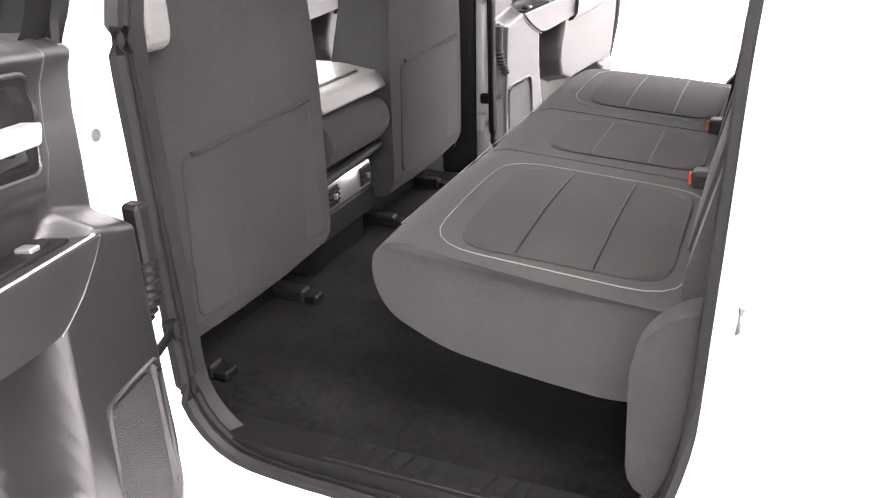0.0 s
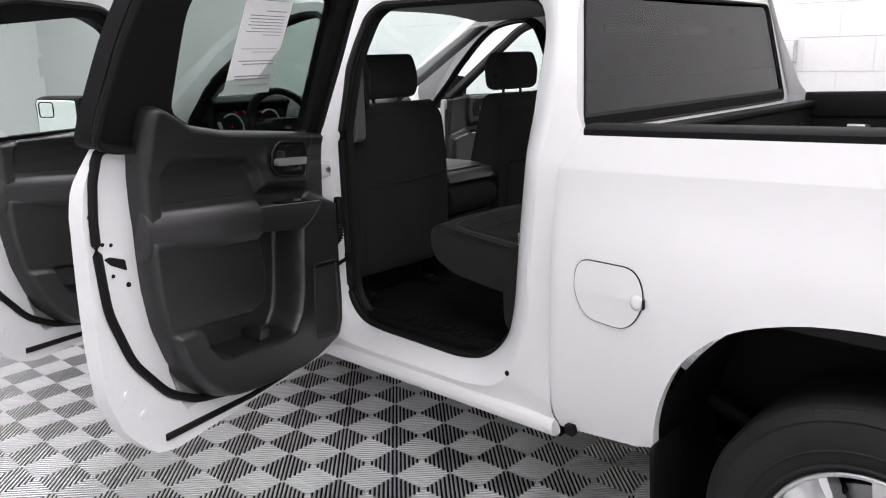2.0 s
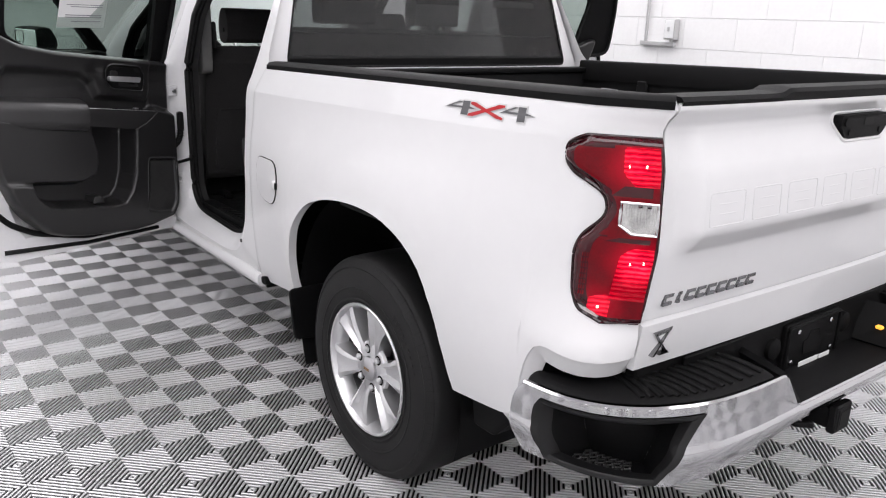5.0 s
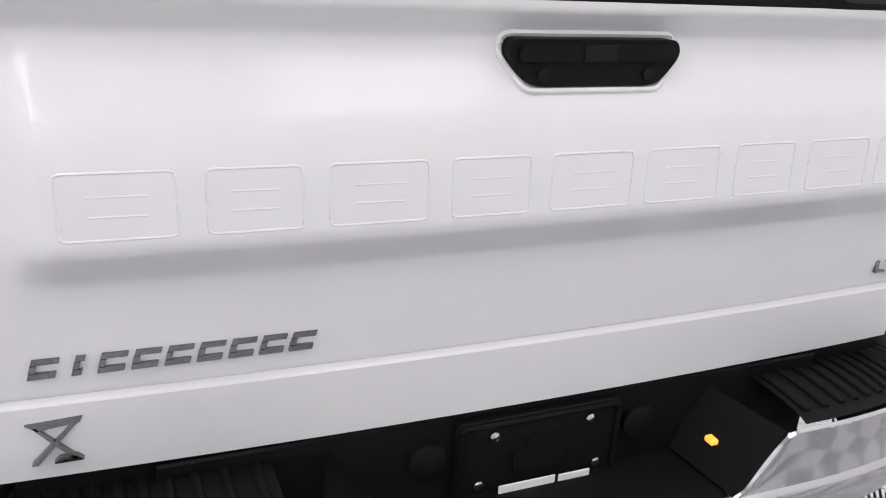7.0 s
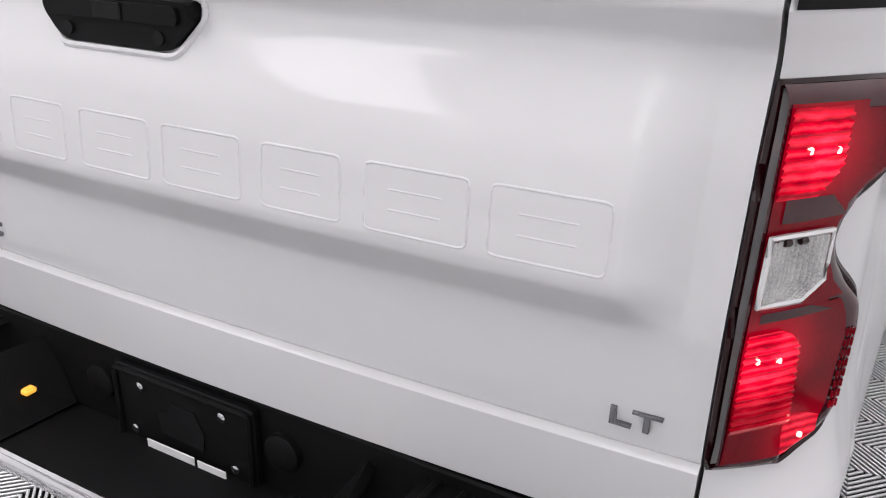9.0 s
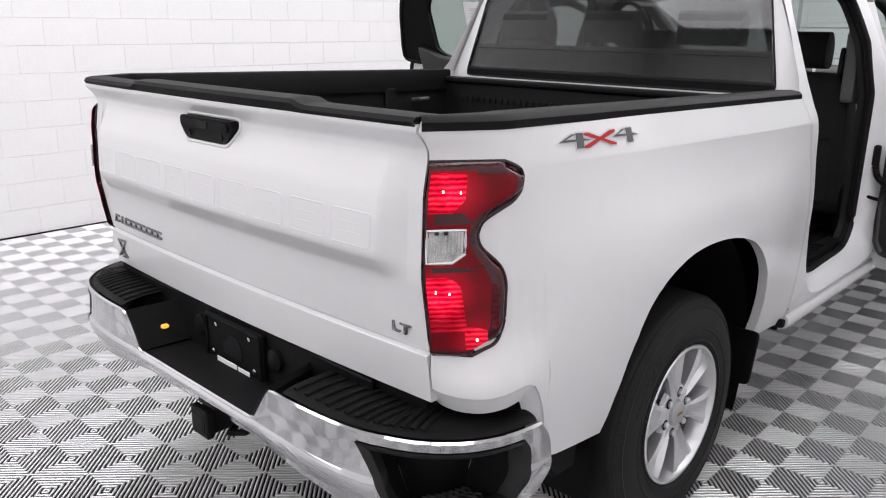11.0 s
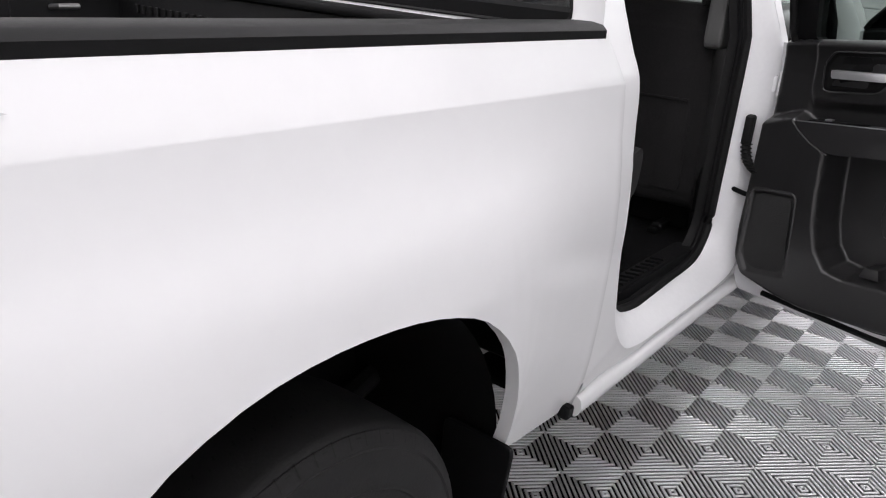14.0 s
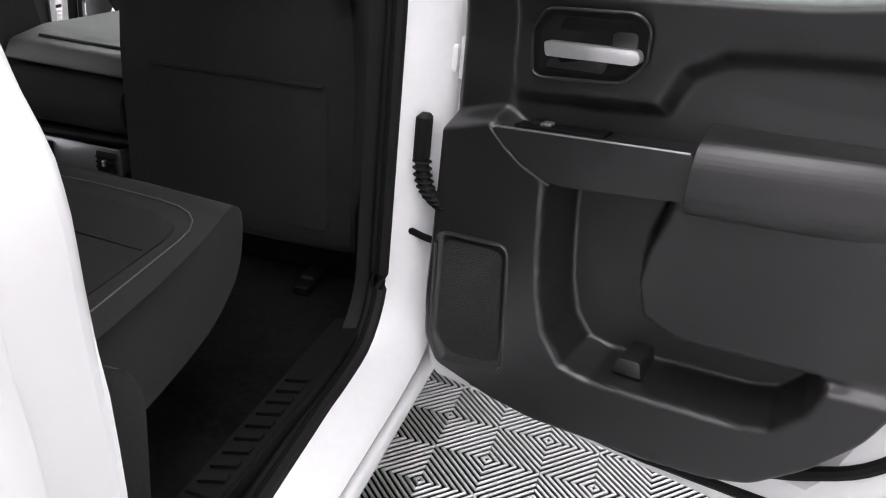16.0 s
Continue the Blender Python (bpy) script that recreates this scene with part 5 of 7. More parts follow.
def cab_side(sx):
    bm = bmesh.new()
    edges = []

    def loop(pts, step=0.05):
        q = dense(rounded(pts, 0.05, 3), step)
        vs = [bm.verts.new((sx * cab_x(y, z), y, z)) for y, z in q]
        for i in range(len(vs)):
            edges.append(bm.edges.new((vs[i], vs[(i + 1) % len(vs)])))
    loop(RIM)
    loop(OUTER_R)
    loop(OUTER_F)
    bmesh.ops.triangle_fill(bm, use_beauty=True, edges=edges)
    side = part("cab_side", bm, WHITE, truck, "white cab side frame with two door openings", smooth=True)
    for outer, inner in ((OUTER_R, INNER_R), (OUTER_F, INNER_F)):
        o, i = rounded(outer, 0.05, 3), [(y + ((-0.028 if sx > 0 else 0.006) * max(0.0, min(1.0, (z - 0.6) / 0.3)) if y < 1.1 else 0.0), z) for y, z in rounded(inner, 0.06, 3)]

        def jamb(k, t):
            k = k % len(o)
            (ya, za), (yb, zb) = o[k], i[k]
            xa = cab_x(ya, za)
            xb = jamb_x(yb, zb)
            e = t
            return (sx * (xa + (xb - xa) * (t ** 1.6 if t < 1 else 1)), ya + (yb - ya) * min(1, t * 1.15), za + (zb - za) * min(1, t * 1.15))
        part("door_jamb", surface(jamb, list(range(len(o) + 1)), [0, 0.1, 0.3, 0.6, 0.85, 1.0]), JAMB, side, "white painted door jamb", smooth=True)
        seal = [(sx * (jamb_x(y, z) - 0.004), y, z) for y, z in i]
        part("door_seal", tube(seal, 0.015, 8, True), RUBBER, side, "black rubber door seal", smooth=True)
        inn = [(sx * (jamb_x(y, z) - 0.022), y + (1.46 - y if outer is OUTER_R else 2.55 - y) * 0.014, z + (1.15 - z) * 0.01) for y, z in i]
        part("inner_seal", tube(inn, 0.009, 8, True), BLACK, side, smooth=True)
        # dark inner trim ring
        def trim(k, t):
            k = k % len(i)
            y, z = i[k]
            x = jamb_x(y, z) - 0.03
            cy = 1.46 if outer is OUTER_R else 2.55
            return (sx * (x - 0.028 * t), y + (cy - y) * 0.022 * t, z + (1.15 - z) * 0.02 * t)
        part("opening_trim", surface(trim, list(range(len(i) + 1)), [0, 0.5, 1.0]), RUBBER, side, smooth=True)
    # small sill plug, striker and hinges
    sx < 0 and part("sill_plug", lathe([(sx * 0.955, 0.009), (sx * 0.9605, 0.008), (sx * 0.9605, 0.0005)], 14, "x", None, (0, 1.01, 0.60)), RUBBER, side, smooth=True)
    if sx < 0:
        st = part("striker", box(sx * 0.895, sx * 0.92, 0.968, 0.98, 0.995, 1.055, 0.004, 1), SATIN, side, "bright steel door striker")
        part("loop", tube([(sx * 0.905, 0.978, 1.042), (sx * 0.905, 1.003, 1.042), (sx * 0.905, 1.003, 1.008), (sx * 0.905, 0.978, 1.008)], 0.005, 6), SATIN, side, smooth=True)
    for y0 in ((1.915,) if sx < 0 else (1.955,)):
        for z in (1.17, 0.72):
            part("hinge", box(sx * 0.90, sx * 0.955, y0 - 0.026, y0 + 0.012, z - 0.028, z + 0.028, 0.008, 2), JAMB, side, "white painted door hinge")
            part("hinge_pin", tube([(sx * 0.957, y0 + 0.0, z - 0.04), (sx * 0.957, y0, z + 0.04)], 0.011, 10), JAMB, side, smooth=True)
            part("bolt", lathe([(y0 - 0.03, 0.011), (y0 - 0.037, 0.010), (y0 - 0.037, 0.0005)], 8, "y", None, (sx * 0.92, 0, z)), SATIN, side)
        part("check_strap", tube([(sx * 0.858, y0 - 0.050, 0.822), (sx * 0.93, y0 - 0.068, 0.812), (sx * 1.04, y0 - 0.080, 0.80)], 0.006, 8, flat=1.4), BLACK, side, smooth=True)
        part("strap_end", box(sx * 0.848, sx * 0.866, y0 - 0.066, y0 - 0.03, 0.806, 0.842, 0.006, 1), BLACK, side)
        bw = [(sx * 0.915, y0 - 0.075, 0.985), (sx * 0.922, y0 - 0.082, 0.95), (sx * 0.938, y0 - 0.088, 0.918), (sx * 0.965, y0 - 0.085, 0.895), (sx * 1.0, y0 - 0.07, 0.885)]
        w = part("wire_boot", tube(flowing(bw), 0.014, 10), RUBBER, side, "black ribbed wiring boot", smooth=True)
        part("boot_plug", box(sx * 0.900, sx * 0.928, y0 - 0.092, y0 - 0.058, 0.975, 1.07, 0.006, 1), RUBBER, side)
        for c in flowing(bw, 3)[1:-1]:
            part("boot_rib", lathe([(-0.003, 0.014), (0, 0.020), (0.003, 0.014)], 12, "z", None, c), RUBBER, w)
    # rocker underside and black seam tab
    part("rocker_tab", prism([(0.755, 0.468), (0.785, 0.468), (0.79, 0.498), (0.76, 0.502)], sx * 0.94, sx * 0.97, "x", 0.004, 1), BLACK, side)
    prof = [(0.925, 0.432), (0.958, 0.440), (0.966, 0.462), (0.962, 0.486), (0.950, 0.494), (0.925, 0.494)]
    rk = prism([(sx * x, z) for x, z in rounded(prof, 0.008, 3)], 0.835, 3.19, "y")
    part("rocker_moulding", rk, WHITE, side, "white rolled rocker edge", smooth=True)
    part("rocker_under", box(sx * 0.60, sx * 0.925, 0.83, 3.2, 0.425, 0.44, 0.004, 1), DARKMETAL, side)
    return side


for sx in (-1, 1):
    cab_side(sx)


def roof_z(x, y):
    return 1.864 - 0.036 * (abs(x) / 0.62) ** 3 - 0.018 * ((y - 1.6) / 0.9) ** 2


rf = surface(lambda x, y: (x, y, roof_z(x, y)), steps(-0.66, 0.66, 26), steps(0.90, 2.5, 24))
part("roof", rf, WHITE, truck, "white cab roof", smooth=True)
part("headliner", surface(lambda x, y: (x, y, roof_z(x, y) - 0.06), steps(-0.66, 0.66, 12), steps(0.95, 2.45, 12)), material("grey_headliner", (0.22, 0.22, 0.22), 0.9, var=0.06, scale=20), truck, "grey fabric headliner", smooth=True)


# back of the cab: sill, pillars, rear window
def back_y(z):
    return 0.812 + 0.20 * (z - 1.35) if z > 1.35 else 0.812


def back_band(x0, x1, z0, z1, n=10):
    def f(u, z):
        a, b = x0(z), x1(z)
        return (a + (b - a) * u, back_y(z) + 0.05 * abs((a + (b - a) * u) / 0.9) ** 4, z)
    return surface(f, steps(0, 1, n), steps(z0, z1, n))


WIN = curve([(1.36, 0.795), (1.748, 0.705)])
EDGE = curve([(1.30, 0.91), (1.36, 0.905), (1.60, 0.80), (1.72, 0.75), (1.79, 0.71)])
bm = back_band(lambda z: -EDGE(z), lambda z: EDGE(z), 0.95, 1.36, 14)
back_band(lambda z: -EDGE(z), lambda z: -WIN(z), 1.36, 1.748, 8).to_mesh(m1 := bpy.data.meshes.new("tmp"))
bm.from_mesh(m1)
back_band(lambda z: WIN(z), lambda z: EDGE(z), 1.36, 1.748, 8).to_mesh(m1)
bm.from_mesh(m1)
back_band(lambda z: -EDGE(z), lambda z: EDGE(z), 1.748, 1.80, 14).to_mesh(m1)
bm.from_mesh(m1)
surface(lambda u, t: (-0.70 + 1.4 * u, 0.905 + 0.0 * t + 0.012 * math.sin(t * 1.57), 1.80 + 0.042 * t + 0.006 * (1 - (2 * u - 1) ** 2)), steps(0, 1, 14), steps(0, 1, 4)).to_mesh(m1)
bm.from_mesh(m1)
bmesh.ops.remove_doubles(bm, verts=bm.verts, dist=0.0006)
part("cab_back", bm, WHITE, truck, "white back panel of the cab", smooth=True)
pane = bmesh.new()
for dy in (0.0, 0.005):
    pane.faces.new([pane.verts.new((x, back_y(z) + 0.004 + 0.05 * abs(x / 0.9) ** 4 + dy, z)) for x, z in ((-0.80, 1.352), (0.80, 1.352), (0.712, 1.755), (-0.712, 1.755))])
bmesh.ops.bridge_loops(pane, edges=[e for e in pane.edges if e.is_boundary])
win = part("rear_window", pane, DARKGLASS, truck, "dark tinted rear cab window")
win.visible_shadow = False
wb = rounded([(-0.80, 1.358), (0.80, 1.358), (0.71, 1.75), (-0.71, 1.75)], 0.04, 4)
part("window_seal", tube([(x, back_y(z) - 0.001 + 0.05 * abs(x / 0.9) ** 4, z) for x, z in dense(wb, 0.08)], 0.0045, 6, True), RUBBER, win, smooth=True)
part("window_sill_strip", tube([(x, back_y(1.345) - 0.006 + 0.05 * abs(x / 0.9) ** 4, 1.343) for x in steps(-0.80, 0.80, 12)], 0.006, 6), SATIN, win, "bright strip below the rear window", smooth=True)
lip = prism([(0.915, 1.772), (0.876, 1.797), (0.868, 1.808), (0.868, 1.832), (0.876, 1.842), (0.915, 1.848)], -0.705, 0.705, "x")
for v in lip.verts:
    v.co.z -= 0.016 * (abs(v.co.x) / 0.705) ** 3
    v.co.y += 0.03 * (abs(v.co.x) / 0.705) ** 4
part("roof_lip", lip, WHITE, truck, "white lip of the roof over the rear window", smooth=True)
ch = part("high_brake_lamp", prism(rounded([(-0.285, 1.80), (0.285, 1.80), (0.30, 1.838), (-0.30, 1.838)], 0.012, 2), 0.862, 0.915, "y", 0.004, 1), SMOKED, truck, "high-mounted brake lamp with smoked red lens")
for sx in (-1, 1):
    part("red_lens", box(sx * 0.085, sx * 0.27, 0.8575, 0.8615, 1.806, 1.833, 0.003, 1), SMOKEDRED, ch)
part("clear_lens", box(-0.075, 0.075, 0.8575, 0.8615, 1.806, 1.833, 0.003, 1), material("smoked_clear_lens", (0.16, 0.07, 0.08), 0.1, coat=0.8, var=0.2), ch, "smoked clear lens")

# windscreen, dash, front end
ws = bmesh.new()
for d in (0.0, 0.006):
    ws.faces.new([ws.verts.new(p) for p in ((-0.78, 3.38 + d, 1.285), (0.78, 3.38 + d, 1.285), (0.62, 2.47 + d, 1.80), (-0.62, 2.47 + d, 1.80))])
bmesh.ops.bridge_loops(ws, edges=[e for e in ws.edges if e.is_boundary])
wsp = part("windscreen", ws, GLASS, truck, "clear front windscreen")
wsp.visible_shadow = False
for sx in (-1, 1):
    part("pillar_trim", prism([(2.44, 1.73), (2.52, 1.73), (3.30, 1.31), (3.22, 1.27)], sx * 0.66, sx * 0.74, "x", 0.01, 1), material("light_grey_trim", (0.30, 0.30, 0.30), 0.6, var=0.05), truck, "pale grey windscreen pillar trim")
dash = part("dashboard", prism(rounded([(2.62, 0.86), (2.58, 1.10), (2.64, 1.24), (2.78, 1.285), (3.06, 1.27), (3.10, 0.70), (2.75, 0.70)], 0.05, 3), -0.80, 0.80, "x", 0.02, 2), TRIM, truck, "dark grey dashboard", smooth=True)
part("gauge_hood", prism(rounded([(2.53, 1.10), (2.515, 1.22), (2.47, 1.285), (2.55, 1.305), (2.80, 1.30), (2.80, 1.10)], 0.02, 3), -0.70, -0.26, "x", 0.02, 2), BLACK, dash, "black instrument hood", smooth=True)
cl = part("instrument_cluster", prism(rounded([(-0.685, 1.09), (-0.275, 1.09), (-0.29, 1.26), (-0.665, 1.25)], 0.03, 4), 2.502, 2.512, "y", 0.003, 1), RUBBER, dash, "black instrument cluster", smooth=True)
for x, z, r in ((-0.600, 1.165, 0.060), (-0.385, 1.180, 0.060)):
    part("gauge_ring", tube([(x + r * math.cos(a), 2.497, z + r * math.sin(a)) for a in steps(-0.9, 2.3, 24)], 0.0045, 6), SATIN, cl, "thin silver gauge ring", smooth=True)
    part("dial", lathe([(2.5015, r * 0.9), (2.499, r * 0.86), (2.499, 0.0005)], 28, "y", None, (x, 0, z)), BLACK, cl, smooth=True)
    part("needle", tube([(x - 0.004, 2.4965, z - 0.006), (x + r * 0.1, 2.4965, z + 0.002)], 0.0022, 5), ORANGE, cl)
    for a in steps(-0.6, 2.1, 8):
        part("dial_mark", tube([(x + k * r * math.cos(a), 2.4975, z + k * r * math.sin(a)) for k in (0.66, 0.8)], 0.0009, 4), STITCH, cl)
for x in (-0.570, -0.522, -0.432):
    part("small_needle", tube([(x - 0.008, 2.4975, 1.236), (x + 0.008, 2.4975, 1.226)], 0.0022, 5), ORANGE, cl)
part("screen", box(-0.13, 0.13, 2.560, 2.575, 1.10, 1.24, 0.006, 1), RUBBER, dash)
part("vent_trim", tube([(-0.665, 2.50, 1.19), (-0.650, 2.495, 1.14), (-0.640, 2.50, 1.08)], 0.006, 8), SATIN, dash, "curved silver vent trim", smooth=True)
for x in (-0.73, 0.70, -0.2, 0.2):
    part("vent", prism(rounded([(x - 0.05, 1.10), (x + 0.05, 1.10), (x + 0.05, 1.19), (x - 0.05, 1.19)], 0.02, 3), 2.57, 2.595, "y", 0.004, 1), BLACK, dash, "black air vent")
    part("vent_core", box(x - 0.038, x + 0.038, 2.565, 2.5695, 1.112, 1.178, 0.004, 1), RUBBER, dash)
part("glove_strip", box(0.22, 0.62, 2.570, 2.580, 1.02, 1.06, 0.004, 1), WOOD, dash, "tan dashboard accent strip")
sw = part("steering_wheel", tube([(-0.41 + 0.185 * math.cos(a), 2.40 + 0.06 * math.sin(a), 1.14 + 0.178 * math.sin(a)) for a in steps(0, 2 * math.pi, 40)[:-1]], 0.018, 10, True), BLACK, truck, "black leather steering wheel", smooth=True)
part("hub", prism(rounded([(-0.49, 1.075), (-0.33, 1.075), (-0.305, 1.165), (-0.33, 1.19), (-0.49, 1.19), (-0.515, 1.165)], 0.025, 3), 2.375, 2.44, "y", 0.014, 2), BLACK, sw, "black steering wheel hub", smooth=True)
part("hub_emblem", box(-0.428, -0.392, 2.371, 2.3745, 1.139, 1.151, 0.002, 1), WOOD, sw, "small gold emblem")
for sg_ in (-1, 1):
    part("spoke", prism(rounded([(-0.41 + sg_ * 0.09, 1.10), (-0.41 + sg_ * 0.178, 1.135), (-0.41 + sg_ * 0.178, 1.175), (-0.41 + sg_ * 0.09, 1.18)], 0.012, 2), 2.39, 2.415, "y", 0.006, 2), BLACK, sw, smooth=True)
    part("lower_spoke", tube([(-0.41 + sg_ * 0.075, 2.39, 1.085), (-0.41 + sg_ * 0.105, 2.37, 1.05), (-0.41 + sg_ * 0.118, 2.352, 1.005)], 0.010, 8, flat=0.6), SATIN, sw, "silver lower spoke", smooth=True)
part("column", tube([(-0.41, 2.44, 1.12), (-0.41, 2.66, 1.05)], 0.05, 12), TRIM, sw, smooth=True)

dash.matrix_basis = Matrix.Translation((0, 0.50, 0.09))
sw.matrix_basis = Matrix.Translation((-0.055, 0.36, 0.11))
bm = surface(lambda x, y: (x, y, 1.285 - 0.10 * (abs(x) / 0.9) ** 3 - 0.10 * ((y - 3.12) / 1.5) ** 2 + 0.03 * math.exp(-((abs(x) - 0.5) / 0.12) ** 2)), steps(-0.86, 0.86, 24), steps(3.38, 4.55, 16))
part("hood", bm, WHITE, truck, "white hood", smooth=True)
for sx in (-1, 1):
    low = [(3.205, 0.44), (3.24, 0.45)] + [(3.72 + 0.05 + y, z) for y, z in ARCH] + [(4.32, 0.52), (4.50, 0.55)]

    def fend(k, v):
        y, z = low[k]
        yt = 3.205 + (4.50 - 3.205) * k / (len(low) - 1)
        zz = z + (1.20 - 0.05 * (yt - 3.2) - z) * v
        yy = y + (yt - y) * v
        return (sx * (cab_x(yy, zz) - 0.12 * max(0, (yy - 4.1) / 0.45) ** 2), yy, zz)
    part("front_fender", surface(fend, list(range(len(low))), steps(0, 1, 12)), WHITE, truck, "white front fender", smooth=True)
fr = part("front_fascia", prism(rounded([(4.50, 0.42), (4.72, 0.45), (4.76, 0.75), (4.72, 1.10), (4.55, 1.18), (4.46, 1.15), (4.46, 0.45)], 0.06, 3), -0.90, 0.90, "x", 0.05, 3), WHITE, truck, "white front fascia with dark grille", smooth=True)
part("grille", box(-0.66, 0.66, 4.745, 4.775, 0.72, 1.06, 0.02, 2), BLACK, fr)
part("front_bumper", prism(rounded([(4.60, 0.45), (4.80, 0.47), (4.84, 0.56), (4.80, 0.66), (4.62, 0.68)], 0.03, 3), -0.95, 0.95, "x", 0.05, 3), CHROME, fr, smooth=True)
part("cowl", box(-0.86, 0.86, 3.28, 3.40, 1.235, 1.282, 0.01, 2), BLACK, truck)
part("firewall", box(-0.86, 0.86, 3.42, 3.45, 0.46, 1.26), DARKMETAL, truck)

# ---- cab floor ----
fl = part("cab_floor", box(-0.83, 0.83, 0.90, 3.41, 0.50, 0.545, 0.01, 1), CARPET, truck, "black carpeted cab floor")
cp = surface(lambda x, y: (x, y, 0.558 + 0.006 * noise.noise((x * 9, y * 9, 0)) + 0.004 * noise.noise((x * 25, y * 25, 3))), steps(-0.80, 0.80, 60), steps(1.0, 2.6, 60))
part("carpet", cp, CARPET, fl, "worn black carpet", smooth=True)
for sx in (-1, 1):
    sp = part("sill_plate", prism(rounded([(1.12, 0.548), (1.85, 0.548), (1.85, 0.60), (1.80, 0.604), (1.18, 0.604), (1.12, 0.59)], 0.01, 2), sx * 0.765, sx * 0.835, "x", 0.01, 2), BLACK, truck, "black plastic door sill plate")
    part("tread_panel", box(sx * 0.77, sx * 0.83, 1.27, 1.62, 0.6045, 0.609, 0.003, 1), BLACK, sp)
    for k in range(9):
        y = 1.29 + k * 0.036
        bm = bmesh.new()
        vs = [bm.verts.new(p) for p in ((sx * 0.78, y, 0.616), (sx * 0.78, y + 0.016, 0.616), (sx * 0.82, y + 0.030, 0.616), (sx * 0.82, y + 0.014, 0.616))]
        bm.faces.new(vs)
        r = bmesh.ops.extrude_face_region(bm, geom=list(bm.faces))
        bmesh.ops.translate(bm, verts=[v for v in r["geom"] if isinstance(v, bmesh.types.BMVert)], vec=(0, 0, -0.008))
        part("tread_rib", bm, BLACK, sp)
    part("kick_panel", box(sx * 0.81, sx * 0.845, 1.93, 2.06, 0.55, 1.25, 0.015, 2), RUBBER, truck, "dark lower pillar trim")
    bt = part("belt_pillar_trim", prism(rounded([(1.90, 1.25), (2.04, 1.25), (2.03, 1.74), (1.90, 1.74)], 0.03, 2), sx * 0.70, sx * 0.76, "x", 0.012, 2), material("grey_pillar_trim", (0.10, 0.10, 0.098), 0.6, var=0.05), truck, "grey door pillar trim with belt guide")
    part("belt_slot", box(sx * 0.690, sx * 0.6995, 1.93, 1.96, 1.42, 1.58, 0.006, 1), RUBBER, bt)
    part("belt_guide", prism(rounded([(1.90, 1.38), (1.99, 1.38), (1.98, 1.50), (1.92, 1.52)], 0.02, 2), sx * 0.672, sx * 0.6895, "x", 0.005, 1), RUBBER, bt)
    part("seat_belt", box(sx * 0.795, sx * 0.7985, 1.94, 1.985, 0.62, 1.40, 0.001, 1), RUBBER, bt, "black seat belt")
    part("rear_quarter_trim", box(sx * 0.72, sx * 0.765, 0.88, 1.0, 0.55, 1.36, 0.015, 2), TRIM, truck, "dark rear pillar trim")
part("seat_back_panel", box(-0.76, 0.76, 0.8765, 0.886, 0.88, 1.50, 0.004, 1), material("black_felt", (0.006, 0.006, 0.006), 0.9, spec=0.1, var=0.2, scale=10), truck, "black felt panel behind the bench")
part("rear_bulkhead", box(-0.80, 0.80, 0.845, 0.875, 0.50, 1.40, 0.01, 1), BLACK, truck)


# ---- seats ----
def soft(pts, lo, hi, axis, r, name, mat, parent, label="", bend=None):
    bm = prism(pts, lo, hi, axis, r, 4)
    bmesh.ops.subdivide_edges(bm, edges=[e for e in bm.edges if e.calc_length() > 0.09], cuts=2, use_grid_fill=True)
    if bend:
        for v in bm.verts:
            v.co = Vector(bend(v.co))
    return part(name, bm, mat, parent, label, smooth=True)


